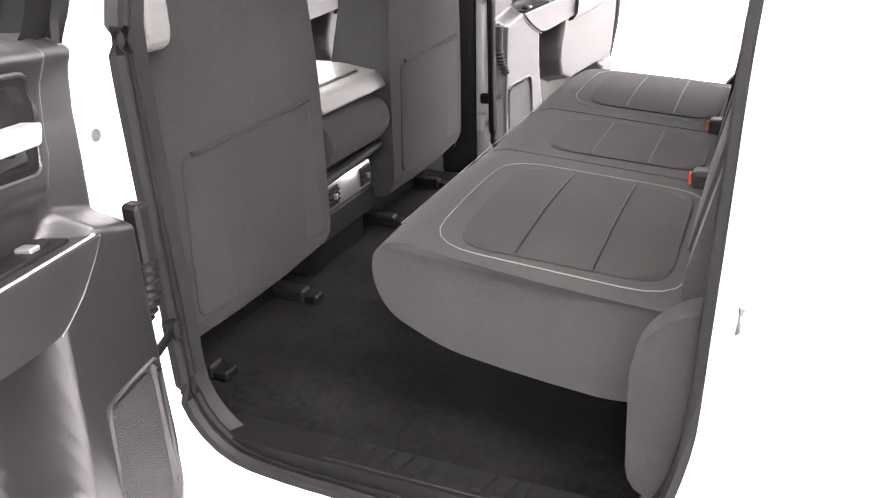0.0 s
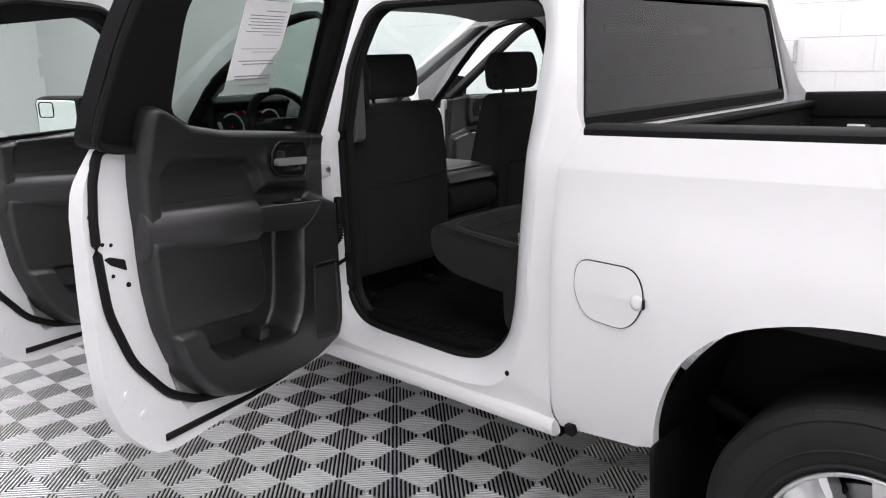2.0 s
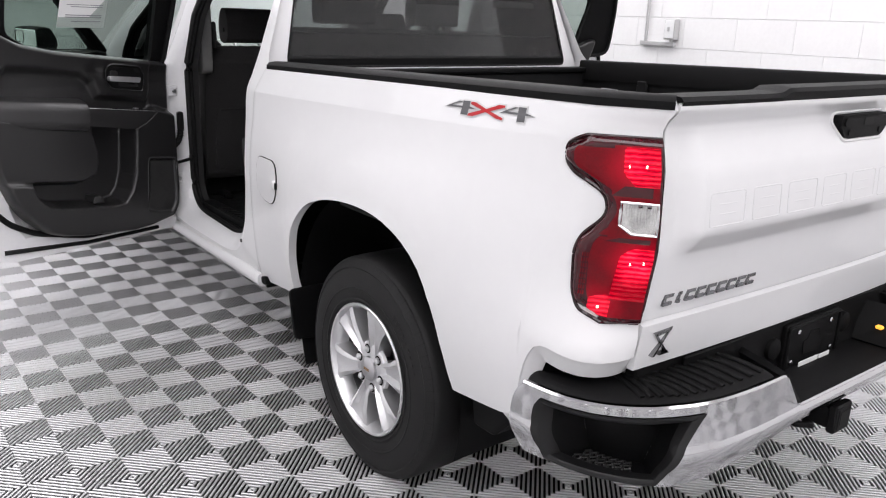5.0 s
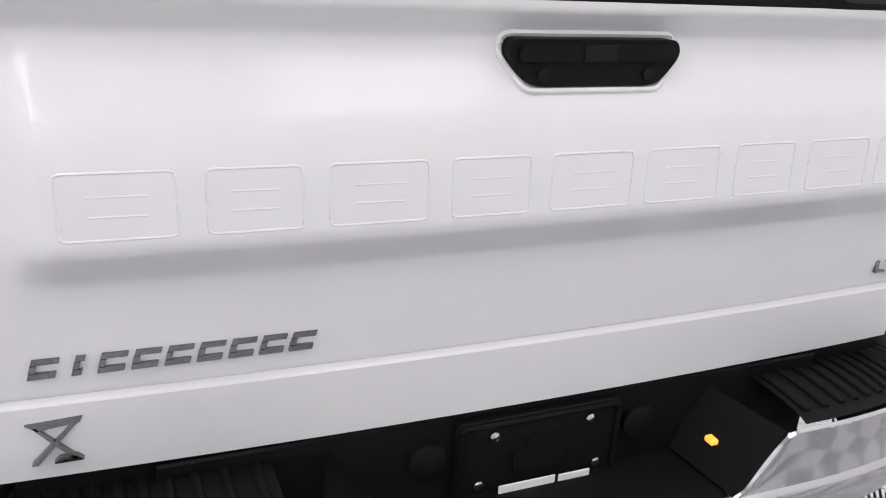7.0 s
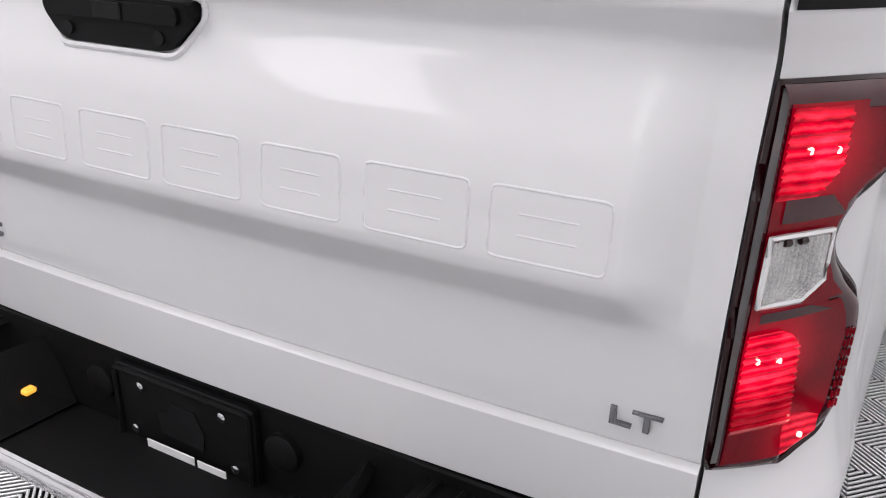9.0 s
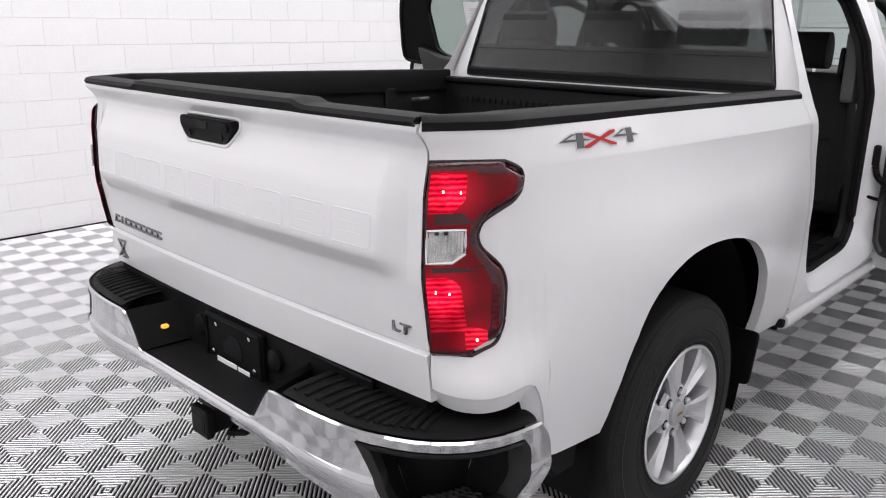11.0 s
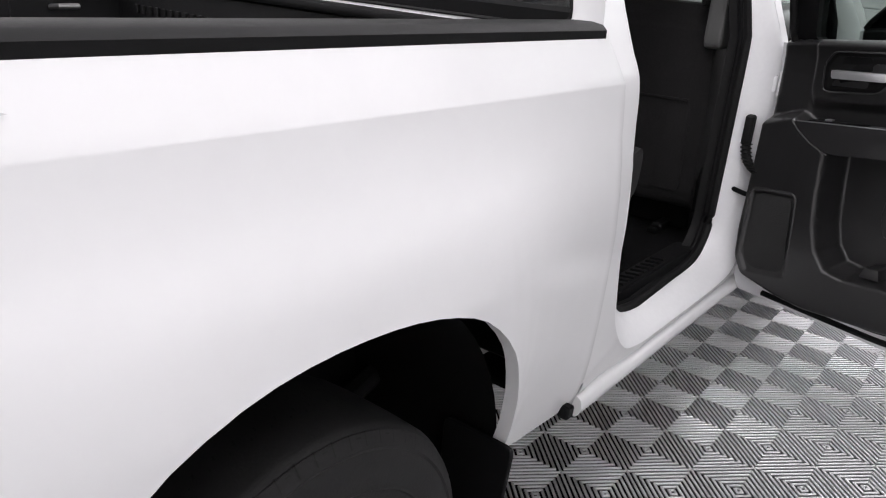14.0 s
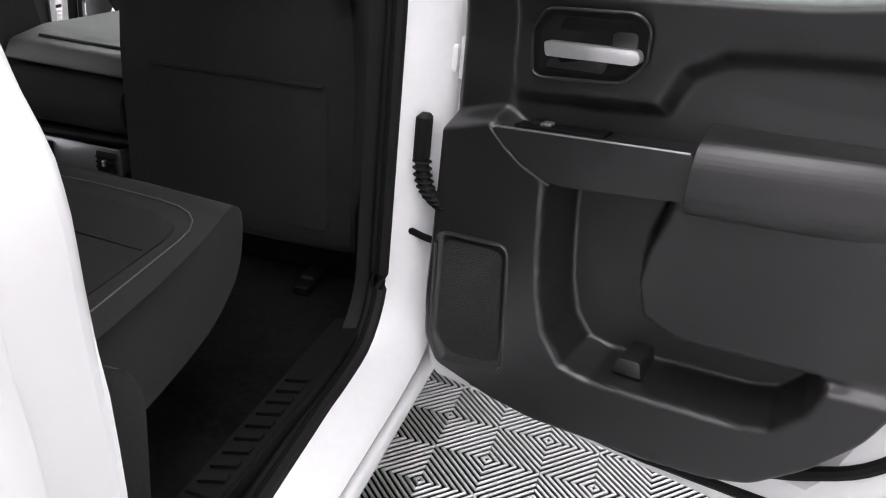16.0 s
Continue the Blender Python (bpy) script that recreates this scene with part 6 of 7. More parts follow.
def front_seat(xc):
    x0, x1 = (xc - 0.30, xc + 0.255) if xc < 0 else (xc - 0.255, xc + 0.30)
    s = soft(rounded([(2.03, 0.74), (2.55, 0.80), (2.60, 0.86), (2.57, 0.93), (2.05, 0.90)], 0.03, 3), x0 + 0.01, x1 - 0.01, "x", 0.04, "front_seat", FABRIC, truck, "charcoal cloth front bucket seat")
    # backrest, its rear shell with a map pocket
    back = rounded([(1.985, 0.675), (2.14, 0.70), (2.16, 0.90), (2.10, 1.20), (2.07, 1.38), (2.00, 1.395), (1.95, 1.33), (1.950, 0.95), (1.952, 0.72)], 0.03, 3)

    def taper(c):
        k = max(0.0, (c.z - 1.05) / 0.35)
        return (xc + (c.x - xc) * (1 - 0.16 * k ** 1.6), c.y - 0.012 * (1 - ((c.x - xc) / 0.26) ** 2), c.z)
    soft(back, x0, x1, "x", 0.045, "backrest", FABRIC, s, bend=taper)
    part("map_pocket", prism(rounded([(x0 + 0.045, 0.74), (x1 - 0.045, 0.74), (x1 - 0.06, 1.072), (x0 + 0.06, 1.06)], 0.03, 3), 1.944, 1.956, "y", 0.005, 3), FABRIC, s, "charcoal cloth map pocket", smooth=True)
    part("pocket_hem", tube([(x0 + 0.085, 1.942, 1.058), (xc, 1.939, 1.062), (x1 - 0.065, 1.942, 1.068)], 0.006, 6), FABRIC2, s, smooth=True)
    soft(rounded([(2.05, 1.40), (2.12, 1.41), (2.13, 1.52), (2.09, 1.585), (2.03, 1.585), (2.00, 1.50), (2.01, 1.42)], 0.03, 3), xc - 0.135, xc + 0.135, "x", 0.035, "headrest", FABRIC, s, "charcoal cloth headrest")
    for d in (-0.07, 0.07):
        part("headrest_post", tube([(xc + d, 2.06, 1.36), (xc + d, 2.065, 1.44)], 0.008, 8), CHROME, s, smooth=True)
    part("headrest_button", lathe([(xc - 0.135, 0.014), (xc - 0.141, 0.012), (xc - 0.141, 0.0005)], 12, "x", None, (0, 2.06, 1.47)), BLACK, s)
    sgn = -1 if xc < 0 else 1
    part("recliner_cover", prism(rounded([(1.98, 0.66), (2.18, 0.66), (2.20, 0.78), (2.10, 0.88), (1.98, 0.82)], 0.03, 3), xc + sgn * 0.302, xc + sgn * 0.325, "x", 0.008, 2), BLACK, s, smooth=True)
    part("recliner_knob", lathe([(xc + sgn * 0.325, 0.04), (xc + sgn * 0.337, 0.036), (xc + sgn * 0.337, 0.0005)], 20, "x", None, (0, 2.05, 0.865)), RUBBER, s, smooth=True)
    part("side_lever", prism(rounded([(1.99, 0.70), (2.03, 0.70), (2.03, 0.83), (1.99, 0.83)], 0.015, 2), xc + sgn * 0.326, xc + sgn * 0.334, "x", 0.003, 1), SATIN, s)
    part("seat_base", box(x0 + 0.04, x1 - 0.04, 2.08, 2.48, 0.56, 0.75, 0.015, 2), BLACK, s)
    for d in (-0.18, 0.18):
        part("seat_rail", box(xc + d - 0.02, xc + d + 0.02, 1.99, 2.55, 0.56, 0.595, 0.006, 1), DARKMETAL, s)
        part("rail_clip", box(xc + d - 0.02, xc + d + 0.02, 1.955, 1.99, 0.563, 0.585, 0.004, 1), BLACK, s)


for xc in (-0.44, 0.44):
    front_seat(xc)

# folded middle seat, a console with vents to the rear
cs = part("centre_console", box(-0.16, 0.16, 2.04, 2.52, 0.56, 0.83, 0.02, 2), BLACK, truck, "black centre console with folded armrest seat", smooth=True)
soft(rounded([(1.985, 0.86), (2.03, 0.84), (2.20, 0.85), (2.24, 0.98), (2.02, 0.995), (1.955, 0.965), (1.945, 0.91)], 0.05, 5), -0.15, 0.17, "x", 0.03, "folded_cushion", FABRIC, cs)
part("armrest_lid", prism(rounded([(1.96, 1.0), (2.42, 1.015), (2.42, 1.06), (2.10, 1.062), (1.985, 1.045)], 0.014, 2), -0.15, 0.20, "x", 0.014, 3), LIDGREY, cs, "grey folded armrest lid", smooth=True)
part("cup_tray", box(-0.10, 0.14, 2.02, 2.30, 1.049, 1.057, 0.004, 1), TRIM, cs)
for sx in (-1, 1):
    for k in range(3):
        part("hinge_ring", lathe([(sx * (0.150 + 0.010 * k) + 0.01, 0.062 - 0.006 * k), (sx * (0.157 + 0.010 * k) + 0.01, 0.066 - 0.006 * k), (sx * (0.164 + 0.010 * k) + 0.01, 0.060 - 0.006 * k)], 24, "x", None, (0, 2.04, 0.92)), BLACK, cs, smooth=True)
vb = part("vent_bezel", prism(rounded([(-0.135, 0.742), (0.125, 0.742), (0.125, 0.815), (-0.135, 0.815)], 0.012, 3), 1.995, 2.04, "y", 0.005, 2), SATIN, cs, "silver rear vent bezel", smooth=True)
for x in (-0.095, 0.085):
    part("vent_mouth", box(x - 0.028, x + 0.028, 1.989, 1.9945, 0.752, 0.805, 0.003, 1), RUBBER, vb)
    for z in (0.766, 0.779, 0.792):
        part("slat", box(x - 0.026, x + 0.026, 1.984, 1.9885, z - 0.003, z + 0.003, 0.001, 1), BLACK, vb)
    part("vent_tab", box(x - 0.004, x + 0.004, 1.978, 1.9885, 0.772, 0.786, 0.001, 1), SATIN, vb)
part("lower_tray", prism(rounded([(-0.16, 0.66), (0.16, 0.66), (0.155, 0.735), (-0.155, 0.735)], 0.02, 2), 2.0, 2.05, "y", 0.008, 1), BLACK, cs)
part("cross_bar", tube([(-0.17, 1.985, 0.83), (0.17, 1.985, 0.845)], 0.012, 8), BLACK, cs, smooth=True)


def bench():
    b = part("rear_bench", box(-0.66, 0.66, 1.0, 1.25, 0.74, 0.79, 0.01, 1), DARKMETAL, truck, "charcoal cloth rear bench seat with pale stitching")
    prof = [(0.96, 0.81), (1.16, 0.782), (1.43, 0.805), (1.535, 0.838), (1.568, 0.885), (1.568, 0.945), (1.515, 0.974), (1.40, 0.965), (1.05, 0.935), (0.96, 0.935)]

    def narrow(c):
        k = max(0.0, (c.y - 1.15) / 0.425) if abs(c.x) > 0.25 else 0.0
        return (c.x * (1 - 0.07 * k ** 2.2 * min(1.0, (abs(c.x) - 0.25) / 0.4)), c.y, c.z + 0.012 * math.exp(-((abs(c.x) - 0.48) / 0.2) ** 2) * (1 if c.z > 0.9 else 0))

    def seg(x0, x1, name, mat=FABRIC):
        c = soft(rounded(prof, [0.02, 0.03, 0.04, 0.05, 0.04, 0.05, 0.05, 0.03, 0.03, 0.02], 5), x0, x1, "x", 0.03, name, mat, b, "charcoal cloth seat cushion", narrow)
        return c
    for x0, x1 in ((-0.755, -0.19), (-0.185, 0.185), (0.19, 0.755)):
        seg(x0, x1, "cushion")
    def topz(x, y):
        return 0.935 + 0.03 * (y - 1.05) / 0.35 + 0.012 * math.exp(-((abs(x) - 0.48) / 0.2) ** 2)
    for xc, w in ((-0.485, 0.20), (0.485, 0.20), (0.0, 0.13)):
        # centre panels lying in the cushions, with seams between
        bm = prism(dense(rounded([(xc - w, 1.10), (xc + w, 1.10), (xc + w + 0.01, 1.43), (xc - w - 0.01, 1.43)], 0.06, 5), 0.04), 0.94, 0.974, "z", 0.005, 2)
        bmesh.ops.triangulate(bm, faces=[f for f in bm.faces if len(f.verts) > 4])
        for v in bm.verts:
            v.co.z = topz(v.co.x, v.co.y) + v.co.z - 0.9705
        part("centre_panel", bm, FABRIC2, b, smooth=True)
        for y in (1.21, 1.33):
            part("seam", tube([(x, y, topz(x, y) + 0.0035) for x in steps(xc - w, xc + w, 8)], 0.0022, 5), RUBBER, b)
        if abs(xc) > 0.1:
            st = rounded([(xc - w - 0.03, 1.075), (xc + w + 0.03, 1.075), (xc + w + 0.025, 1.47), (xc - w - 0.025, 1.47)], 0.09, 5)
            part("stitching", tube([(x, y, topz(x, y) + 0.0015) for x, y in dense(st, 0.03)], 0.0011, 5, True), STITCH, b, "pale grey stitching", smooth=True)
    part("front_stitching", tube([(x, 1.5605, 0.953) for x in steps(-0.60, 0.60, 16)], 0.0011, 5), STITCH, b, smooth=True)
    # reclined backrests and headrests
    bp = rounded([(0.93, 0.90), (1.06, 0.90), (1.08, 0.98), (0.99, 1.40), (0.93, 1.52), (0.89, 1.50), (0.895, 1.0)], 0.03, 3)
    for x0, x1 in ((-0.755, -0.19), (-0.185, 0.185), (0.19, 0.755)):
        bk = soft(bp, x0, x1, "x", 0.03, "backrest", FABRIC, b, "charcoal cloth backrest")
        xc, w = (x0 + x1) / 2, (x1 - x0) / 2 - 0.08
        bm = bmesh.new()
        q = [bm.verts.new(p) for p in ((xc - w, 1.082, 1.0), (xc + w, 1.082, 1.0), (xc + w, 1.006, 1.37), (xc - w, 1.006, 1.37))]
        bm.faces.new(q)
        r = bmesh.ops.extrude_face_region(bm, geom=list(bm.faces))
        bmesh.ops.translate(bm, verts=[v for v in r["geom"] if isinstance(v, bmesh.types.BMVert)], vec=(0, -0.02, -0.004))
        bevelled(bm, list(bm.edges), 0.005, 2)
        part("panel", bm, FABRIC2, bk, smooth=True)
        hw = min(0.135, w + 0.02)
        soft(rounded([(0.90, 1.53), (0.985, 1.53), (0.99, 1.62), (0.95, 1.675), (0.90, 1.665)], 0.025, 3), xc - hw, xc + hw, "x", 0.026, "headrest", FABRIC, b, "charcoal cloth headrest")
    for x in (-0.21, 0.20):
        bk = part("buckle", box(x - 0.022, x + 0.022, 1.06, 1.115, 0.93, 0.975, 0.008, 2), RUBBER, b, "seat belt buckle with red button")
        part("button", box(x - 0.012, x + 0.012, 1.1155, 1.120, 0.945, 0.968, 0.003, 1), RED, b)
    part("belt_strap", tube([(0.20, 1.07, 0.96), (0.18, 1.06, 1.02), (0.12, 1.03, 1.30)], 0.022, 6, flat=0.12), RUBBER, b)
    for sx in (-1, 1):
        part("side_bolster", prism(rounded([(0.95, 0.68), (1.12, 0.68), (1.13, 0.92), (1.06, 0.99), (0.95, 0.99)], 0.05, 4), sx * 0.776, sx * 0.83, "x", 0.015, 3), FABRIC2, b, "charcoal seat side bolster", smooth=True)
        part("seat_leg", box(sx * 0.60 - 0.02, sx * 0.60 + 0.02, 1.05, 1.12, 0.553, 0.80, 0.006, 1), DARKMETAL, b)
    part("underseat_wall", box(-0.78, 0.78, 0.93, 0.96, 0.55, 0.85, 0.005, 1), CARPET, b)


bench()


# ---- doors ----
HX = 0.965


def door(sx, front=False):
    """A door standing open: built as if shut, in metres from its hinge edge, inwards and up, then turned about the hinge."""
    hy = 3.05 if front else (1.95 if sx < 0 else 2.0)
    ph = radians((70.0 if front else 71.5) if sx < 0 else 74.0)
    L = 1.075
    name = "front_door" if front else "rear_door"
    d = Vector((sx * math.sin(ph), -math.cos(ph), 0))
    n = Vector((-sx * math.cos(ph), -math.sin(ph), 0))
    yax = n if sx < 0 else -n
    m = Matrix(((d.x, yax.x, 0, sx * HX), (d.y, yax.y, 0, hy), (0, 0, 1, 0), (0, 0, 0, 1)))
    sg = 1 if sx < 0 else -1

    def lean(z):
        return HX - cab_x(1.5, z)

    AM = curve([(0.465, 0.86), (0.48, 0.93), (0.53, 0.99), (0.60, 1.042), (0.70, L + 0.004), (0.85, L + 0.012), (1.20, L + 0.010), (1.27, L + 0.0), (1.31, L - 0.012), (1.375, L - 0.045)])
    A0 = curve([(0.465, 0.03), (0.50, 0.0), (1.40, 0.0)])

    def put(nm, bm, mat, parent=None, label="", smooth=False):
        if sg < 0:
            for v in bm.verts:
                v.co.y = -v.co.y
        ob = part(nm, bm, mat, parent, label, smooth)
        return ob

    zs_ = [0.465, 0.472, 0.485, 0.51, 0.56, 0.60, 0.65, 0.70, 0.78, 0.86, 0.94, 1.02, 1.10, 1.16, 1.20, 1.23, 1.262, 1.29, 1.325, 1.35, 1.372]
    def top(t, z):
        return min(z, 1.30 + 0.075 * max(0.0, min(1.0, (t - 0.80) / 0.06)))
    shell = surface(lambda t, z: (A0(z) + (AM(z) - A0(z)) * t, lean(top(t, z)), top(t, z)), steps(0, 1, 24), zs_)
    # inner skin and edge
    surface(lambda t, z: (A0(z) + (AM(z) - A0(z)) * t, (0.006 if 0.57 < z < 1.25 and 0.03 < t < 0.78 else 0.052) + 0.5 * max(0, lean(top(t, z))), top(t, z)), steps(0, 1, 24), zs_, shell)
    def rimf(k, t):
        pts = [(A0(z), z) for z in zs_] + [(AM(z), z) for z in zs_[::-1]]
        a, z = pts[k % len(pts)]
        z = min(z, 1.30) if a < 0.5 else z
        return (a, lean(z) * (1 - t) + (0.052 + 0.5 * max(0, lean(z))) * t, z)
    surface(rimf, list(range(2 * len(zs_) + 1)), [0, 0.5, 1.0], shell)
    bmesh.ops.remove_doubles(shell, verts=shell.verts, dist=0.0005)
    lab = "open white " + ("front" if front else "rear") + " door with dark grey inner trim"
    D = put(name, shell, JAMB, truck, lab, True)
    D.matrix_basis = m
    # window frame, leaning in with the cab side
    def fr(a, z, h=0.0):
        return (a, lean(z) + h, z)
    if front:
        hole = [(0.10, 1.325), (1.02, 1.325), (1.025, 1.70), (0.60, 1.745), (0.48, 1.70)]
        outl = [(0.0, 1.30), (L + 0.02, 1.30), (L + 0.045, 1.45), (L + 0.0, 1.76), (0.93, 1.80), (0.56, 1.79), (0.46, 1.74)]
    else:
        hole = [(0.11, 1.315), (0.50, 1.335), (0.68, 1.372), (0.828, 1.445), (0.85, 1.70), (0.82, 1.768), (0.16, 1.765)]
        outl = [(0.03, 1.29), (0.885, 1.29), (0.90, 1.352), (1.03, 1.366), (1.085, 1.385), (1.085, 1.45), (1.06, 1.64), (1.02, 1.79), (0.93, 1.832), (0.06, 1.822), (0.035, 1.60)]
    bm = bmesh.new()
    for h in (-0.004, 0.05):
        es = []
        for pts, rr in ((outl, 0.05), (hole, 0.035)):
            q = dense(rounded(pts, rr, 3), 0.05)
            vs = [bm.verts.new(fr(a, z, h)) for a, z in q]
            es += [bm.edges.new((vs[i], vs[(i + 1) % len(vs)])) for i in range(len(vs))]
        bmesh.ops.triangle_fill(bm, use_beauty=True, edges=es)
    for pts, rr in ((outl, 0.05), (hole, 0.035)):
        q = dense(rounded(pts, rr, 3), 0.05)
        surface(lambda k, h: fr(*q[k % len(q)], h), list(range(len(q) + 1)), [-0.004, 0.05], bm)
    bmesh.ops.remove_doubles(bm, verts=bm.verts, dist=0.0005)
    wf = put("window_frame", bm, BLACK, D, "black window frame", True)
    q = dense(rounded(outl, 0.05, 3), 0.06)
    put("frame_seal", tube([fr(a - 0.012 if a > 0.5 else a + 0.012, z - 0.012 if z > 1.5 else z, 0.055) for a, z in q], 0.012, 7, True), RUBBER, wf, "", True)
    g = bmesh.new()
    hq = rounded([(a + (0.02 if a > 0.4 else -0.02), z + (0.02 if z > 1.5 else -0.04)) for a, z in hole], 0.03, 3)
    for h in (0.018, 0.0225):
        g.faces.new([g.verts.new(fr(a, z, h)) for a, z in hq])
    bmesh.ops.bridge_loops(g, edges=[e for e in g.edges if e.is_boundary])
    glass = put("glass", g, GLASS if front else REARGLASS, D, "green-tinted door glass" if front else "dark green-tinted door glass")
    glass.visible_shadow = False
    # perimeter seal on the inner face
    per = [(0.035, 1.28), (0.035, 0.62), (0.07, 0.535), (0.20, 0.512), (0.516, 0.515), (0.757, 0.575), (0.869, 0.638), (0.985, 0.778), (1.045, 0.94), (1.06, 1.14), (1.048, 1.31), (1.035, 1.37)]
    put("door_seal", tube([(x, 0.056 + 0.5 * max(0.0, lean(z)), z) for x, z in dense(rounded(per, 0.04, 3), 0.05, False)], 0.013, 8), RUBBER, D, "black rubber door seal", True)
    put("lower_strip", tube([(x, 0.058, 0.482 + 0.08 * max(0, x - 0.5)) for x in steps(0.12, 0.90, 8)], 0.015, 8, flat=0.7), RUBBER, D, "black rubber strip along the sill", True)
    # latch side details
    put("latch", prism([(0.962, 1.035), (1.015, 1.062), (1.035, 1.082), (1.015, 1.085), (0.965, 1.066)], 0.045, 0.0575, "y", 0.003, 1), RUBBER, D, "black door latch opening")
    for a, z, r in ((1.034, 1.122, 0.006), (1.007, 1.115, 0.006), (1.011, 1.032, 0.0055), (0.963, 0.996, 0.0075), (1.062, 1.20, 0.010)):
        put("screw_hole", lathe([(0.05, r), (0.0565, r * 0.9), (0.0565, 0.0005)], 10, "y", None, (a, 0, z)), RUBBER, D)
    for a, z in ((1.017, 0.695), (0.967, 0.616)):
        put("bumper_stop", lathe([(0.053, 0.014), (0.059, 0.012), (0.059, 0.0005)], 12, "y", None, (a, 0, z)), JAMB, D, "", True)

    # inner trim: one moulded panel whose face swells and sinks
    up = [(0.93, 1.15), (0.935, 1.31), (0.10, 1.325), (0.02, 1.31)] if front else [(0.93, 1.15), (0.937, 1.30), (0.952, 1.44), (0.945, 1.468), (0.91, 1.468), (0.865, 1.45), (0.785, 1.41), (0.62, 1.378), (0.30, 1.345), (0.10, 1.322), (0.02, 1.31)]
    to = rounded([(0.012, 0.70), (0.022, 0.60), (0.06, 0.54), (0.20, 0.512), (0.30, 0.505), (0.537, 0.527), (0.648, 0.545), (0.722, 0.572), (0.80, 0.645), (0.86, 0.73), (0.905, 0.85), (0.925, 0.98)] + up, 0.02, 3)
    edge = [(0.47, 1.262), (0.60, 1.285), (0.72, 1.30), (0.835, 1.31)]
    layers = [
        ([(0.16, 1.14), (0.42, 1.17), (0.45, 1.235), (0.50, 1.268)] + edge[1:] + [(0.86, 1.27), (0.86, 1.0), (1.0, 1.0), (1.0, 1.5), (0.0, 1.5), (0.0, 1.2), (0.13, 1.2)], 0.104, 0.020),  # bolster above the scoop, handle mound
        ([(0.02, 1.05), (0.145, 1.10), (0.145, 1.6), (-0.1, 1.6), (-0.1, 1.05)], 0.078, 0.010),
        ([(0.25, 0.60), (0.80, 0.66), (0.80, 1.05), (0.25, 1.05)], 0.018, 0.016),  # the well of the pocket
        ([(0.466, 1.10), (0.458, 1.0), (0.440, 0.93), (0.436, 0.87), (0.458, 0.805), (0.53, 0.778), (0.76, 0.805), (1.0, 0.84), (1.0, 1.10)], 0.116, 0.016),  # lower pad
        ([(-0.05, 1.0), (0.03, 1.066), (0.13, 1.10), (0.20, 1.06), (0.258, 1.012), (0.262, 0.95), (0.268, 0.88), (0.281, 0.786), (0.305, 0.715), (0.345, 0.668), (0.40, 0.662), (0.52, 0.675), (0.66, 0.692),
          (0.712, 0.708), (0.752, 0.755), (0.770, 0.812), (1.0, 0.845), (1.0, 0.4), (-0.05, 0.4)], 0.136, 0.014),  # front column and bin
        ([(0.045, 0.84), (0.195, 0.857), (0.218, 0.595), (0.085, 0.570), (0.05, 0.62)], 0.126, 0.004),
    ]
    T = put("trim_panel", moulding(to, layers, 0.072, lambda z: max(0.0, lean(z))), TRIM, D, "dark grey moulded door trim", True)
    T.data.attributes.remove(T.data.attributes["sharp_edge"])

    def slab(nm, pts, lo, hi, r, mat, parent, label="", seg=3):
        bm = prism(pts, lo, hi, "y", r, seg)
        for v in bm.verts:
            v.co.y += max(0.0, lean(v.co.z)) + 0.004 if v.co.z > 1.18 else 0.0
        return put(nm, bm, mat, parent, label, True)
    # armrest pad, its top sloping down to the glass side
    bm = prism(rounded([(0.05, 1.012), (0.135, 1.022), (0.158, 1.05), (0.160, 1.118), (0.142, 1.146), (0.10, 1.160), (0.05, 1.168)], [0.01, 0.012, 0.02, 0.02, 0.02, 0.02, 0.01], 4), 0.500, 0.928, "x", 0.016, 4)
    for v in bm.verts:
        v.co.z += 0.085 * (v.co.x - 0.50)
        v.co.y -= 0.05 * max(0.0, (v.co.x - 0.80) / 0.13) ** 2 * max(0.0, v.co.y - 0.06) / 0.1
    put("armrest", bm, TRIM2, D, "padded grey armrest", True)
    # pull pod in front of the armrest, cut off slantwise at a stitched seam
    pod = rounded([(0.138, 1.084), (0.492, 1.124), (0.500, 1.118), (0.499, 1.046), (0.30, 1.014), (0.262, 1.012), (0.205, 1.035), (0.165, 1.062)], [0.006, 0.006, 0.006, 0.010, 0.02, 0.02, 0.03, 0.02], 3)
    slab("pull_pod", pod, 0.06, 0.146, 0.007, TRIM2, D, "grey pull handle pod with switch")
    put("pod_trim", tube([(0.145, 0.140, 1.0862), (0.30, 0.142, 1.1035), (0.490, 0.142, 1.1240)], 0.0022, 6), SATIN, D, "thin bright pod edge", True)
    put("pod_seam", tube([(0.131, 0.139, 1.080), (0.160, 0.140, 1.056), (0.200, 0.140, 1.029), (0.245, 0.140, 1.011), (0.262, 0.139, 1.006)], 0.0026, 6), STITCH, D, "pale stitched seam", True)
    put("pod_end_gap", tube([(0.5, 0.147, 1.045), (0.5, 0.148, 1.12)], 0.003, 6), RUBBER, D, "", True)
    slab("switch_plate", [(0.17, 1.085), (0.34, 1.104), (0.34, 1.112), (0.17, 1.093)], 0.085, 0.122, 0.002, BLACK, D)
    slab("window_switch", rounded([(0.20, 1.093), (0.236, 1.097), (0.236, 1.106), (0.20, 1.102)], 0.003, 2), 0.092, 0.112, 0.002, SATIN, D, "silver window switch")
    slab("switch_tip", rounded([(0.196, 1.092), (0.216, 1.095), (0.216, 1.107), (0.196, 1.103)], 0.003, 2), 0.090, 0.114, 0.002, RUBBER, D)
    grille = [(0.056, 0.832), (0.186, 0.846), (0.208, 0.602), (0.092, 0.580), (0.060, 0.622)]
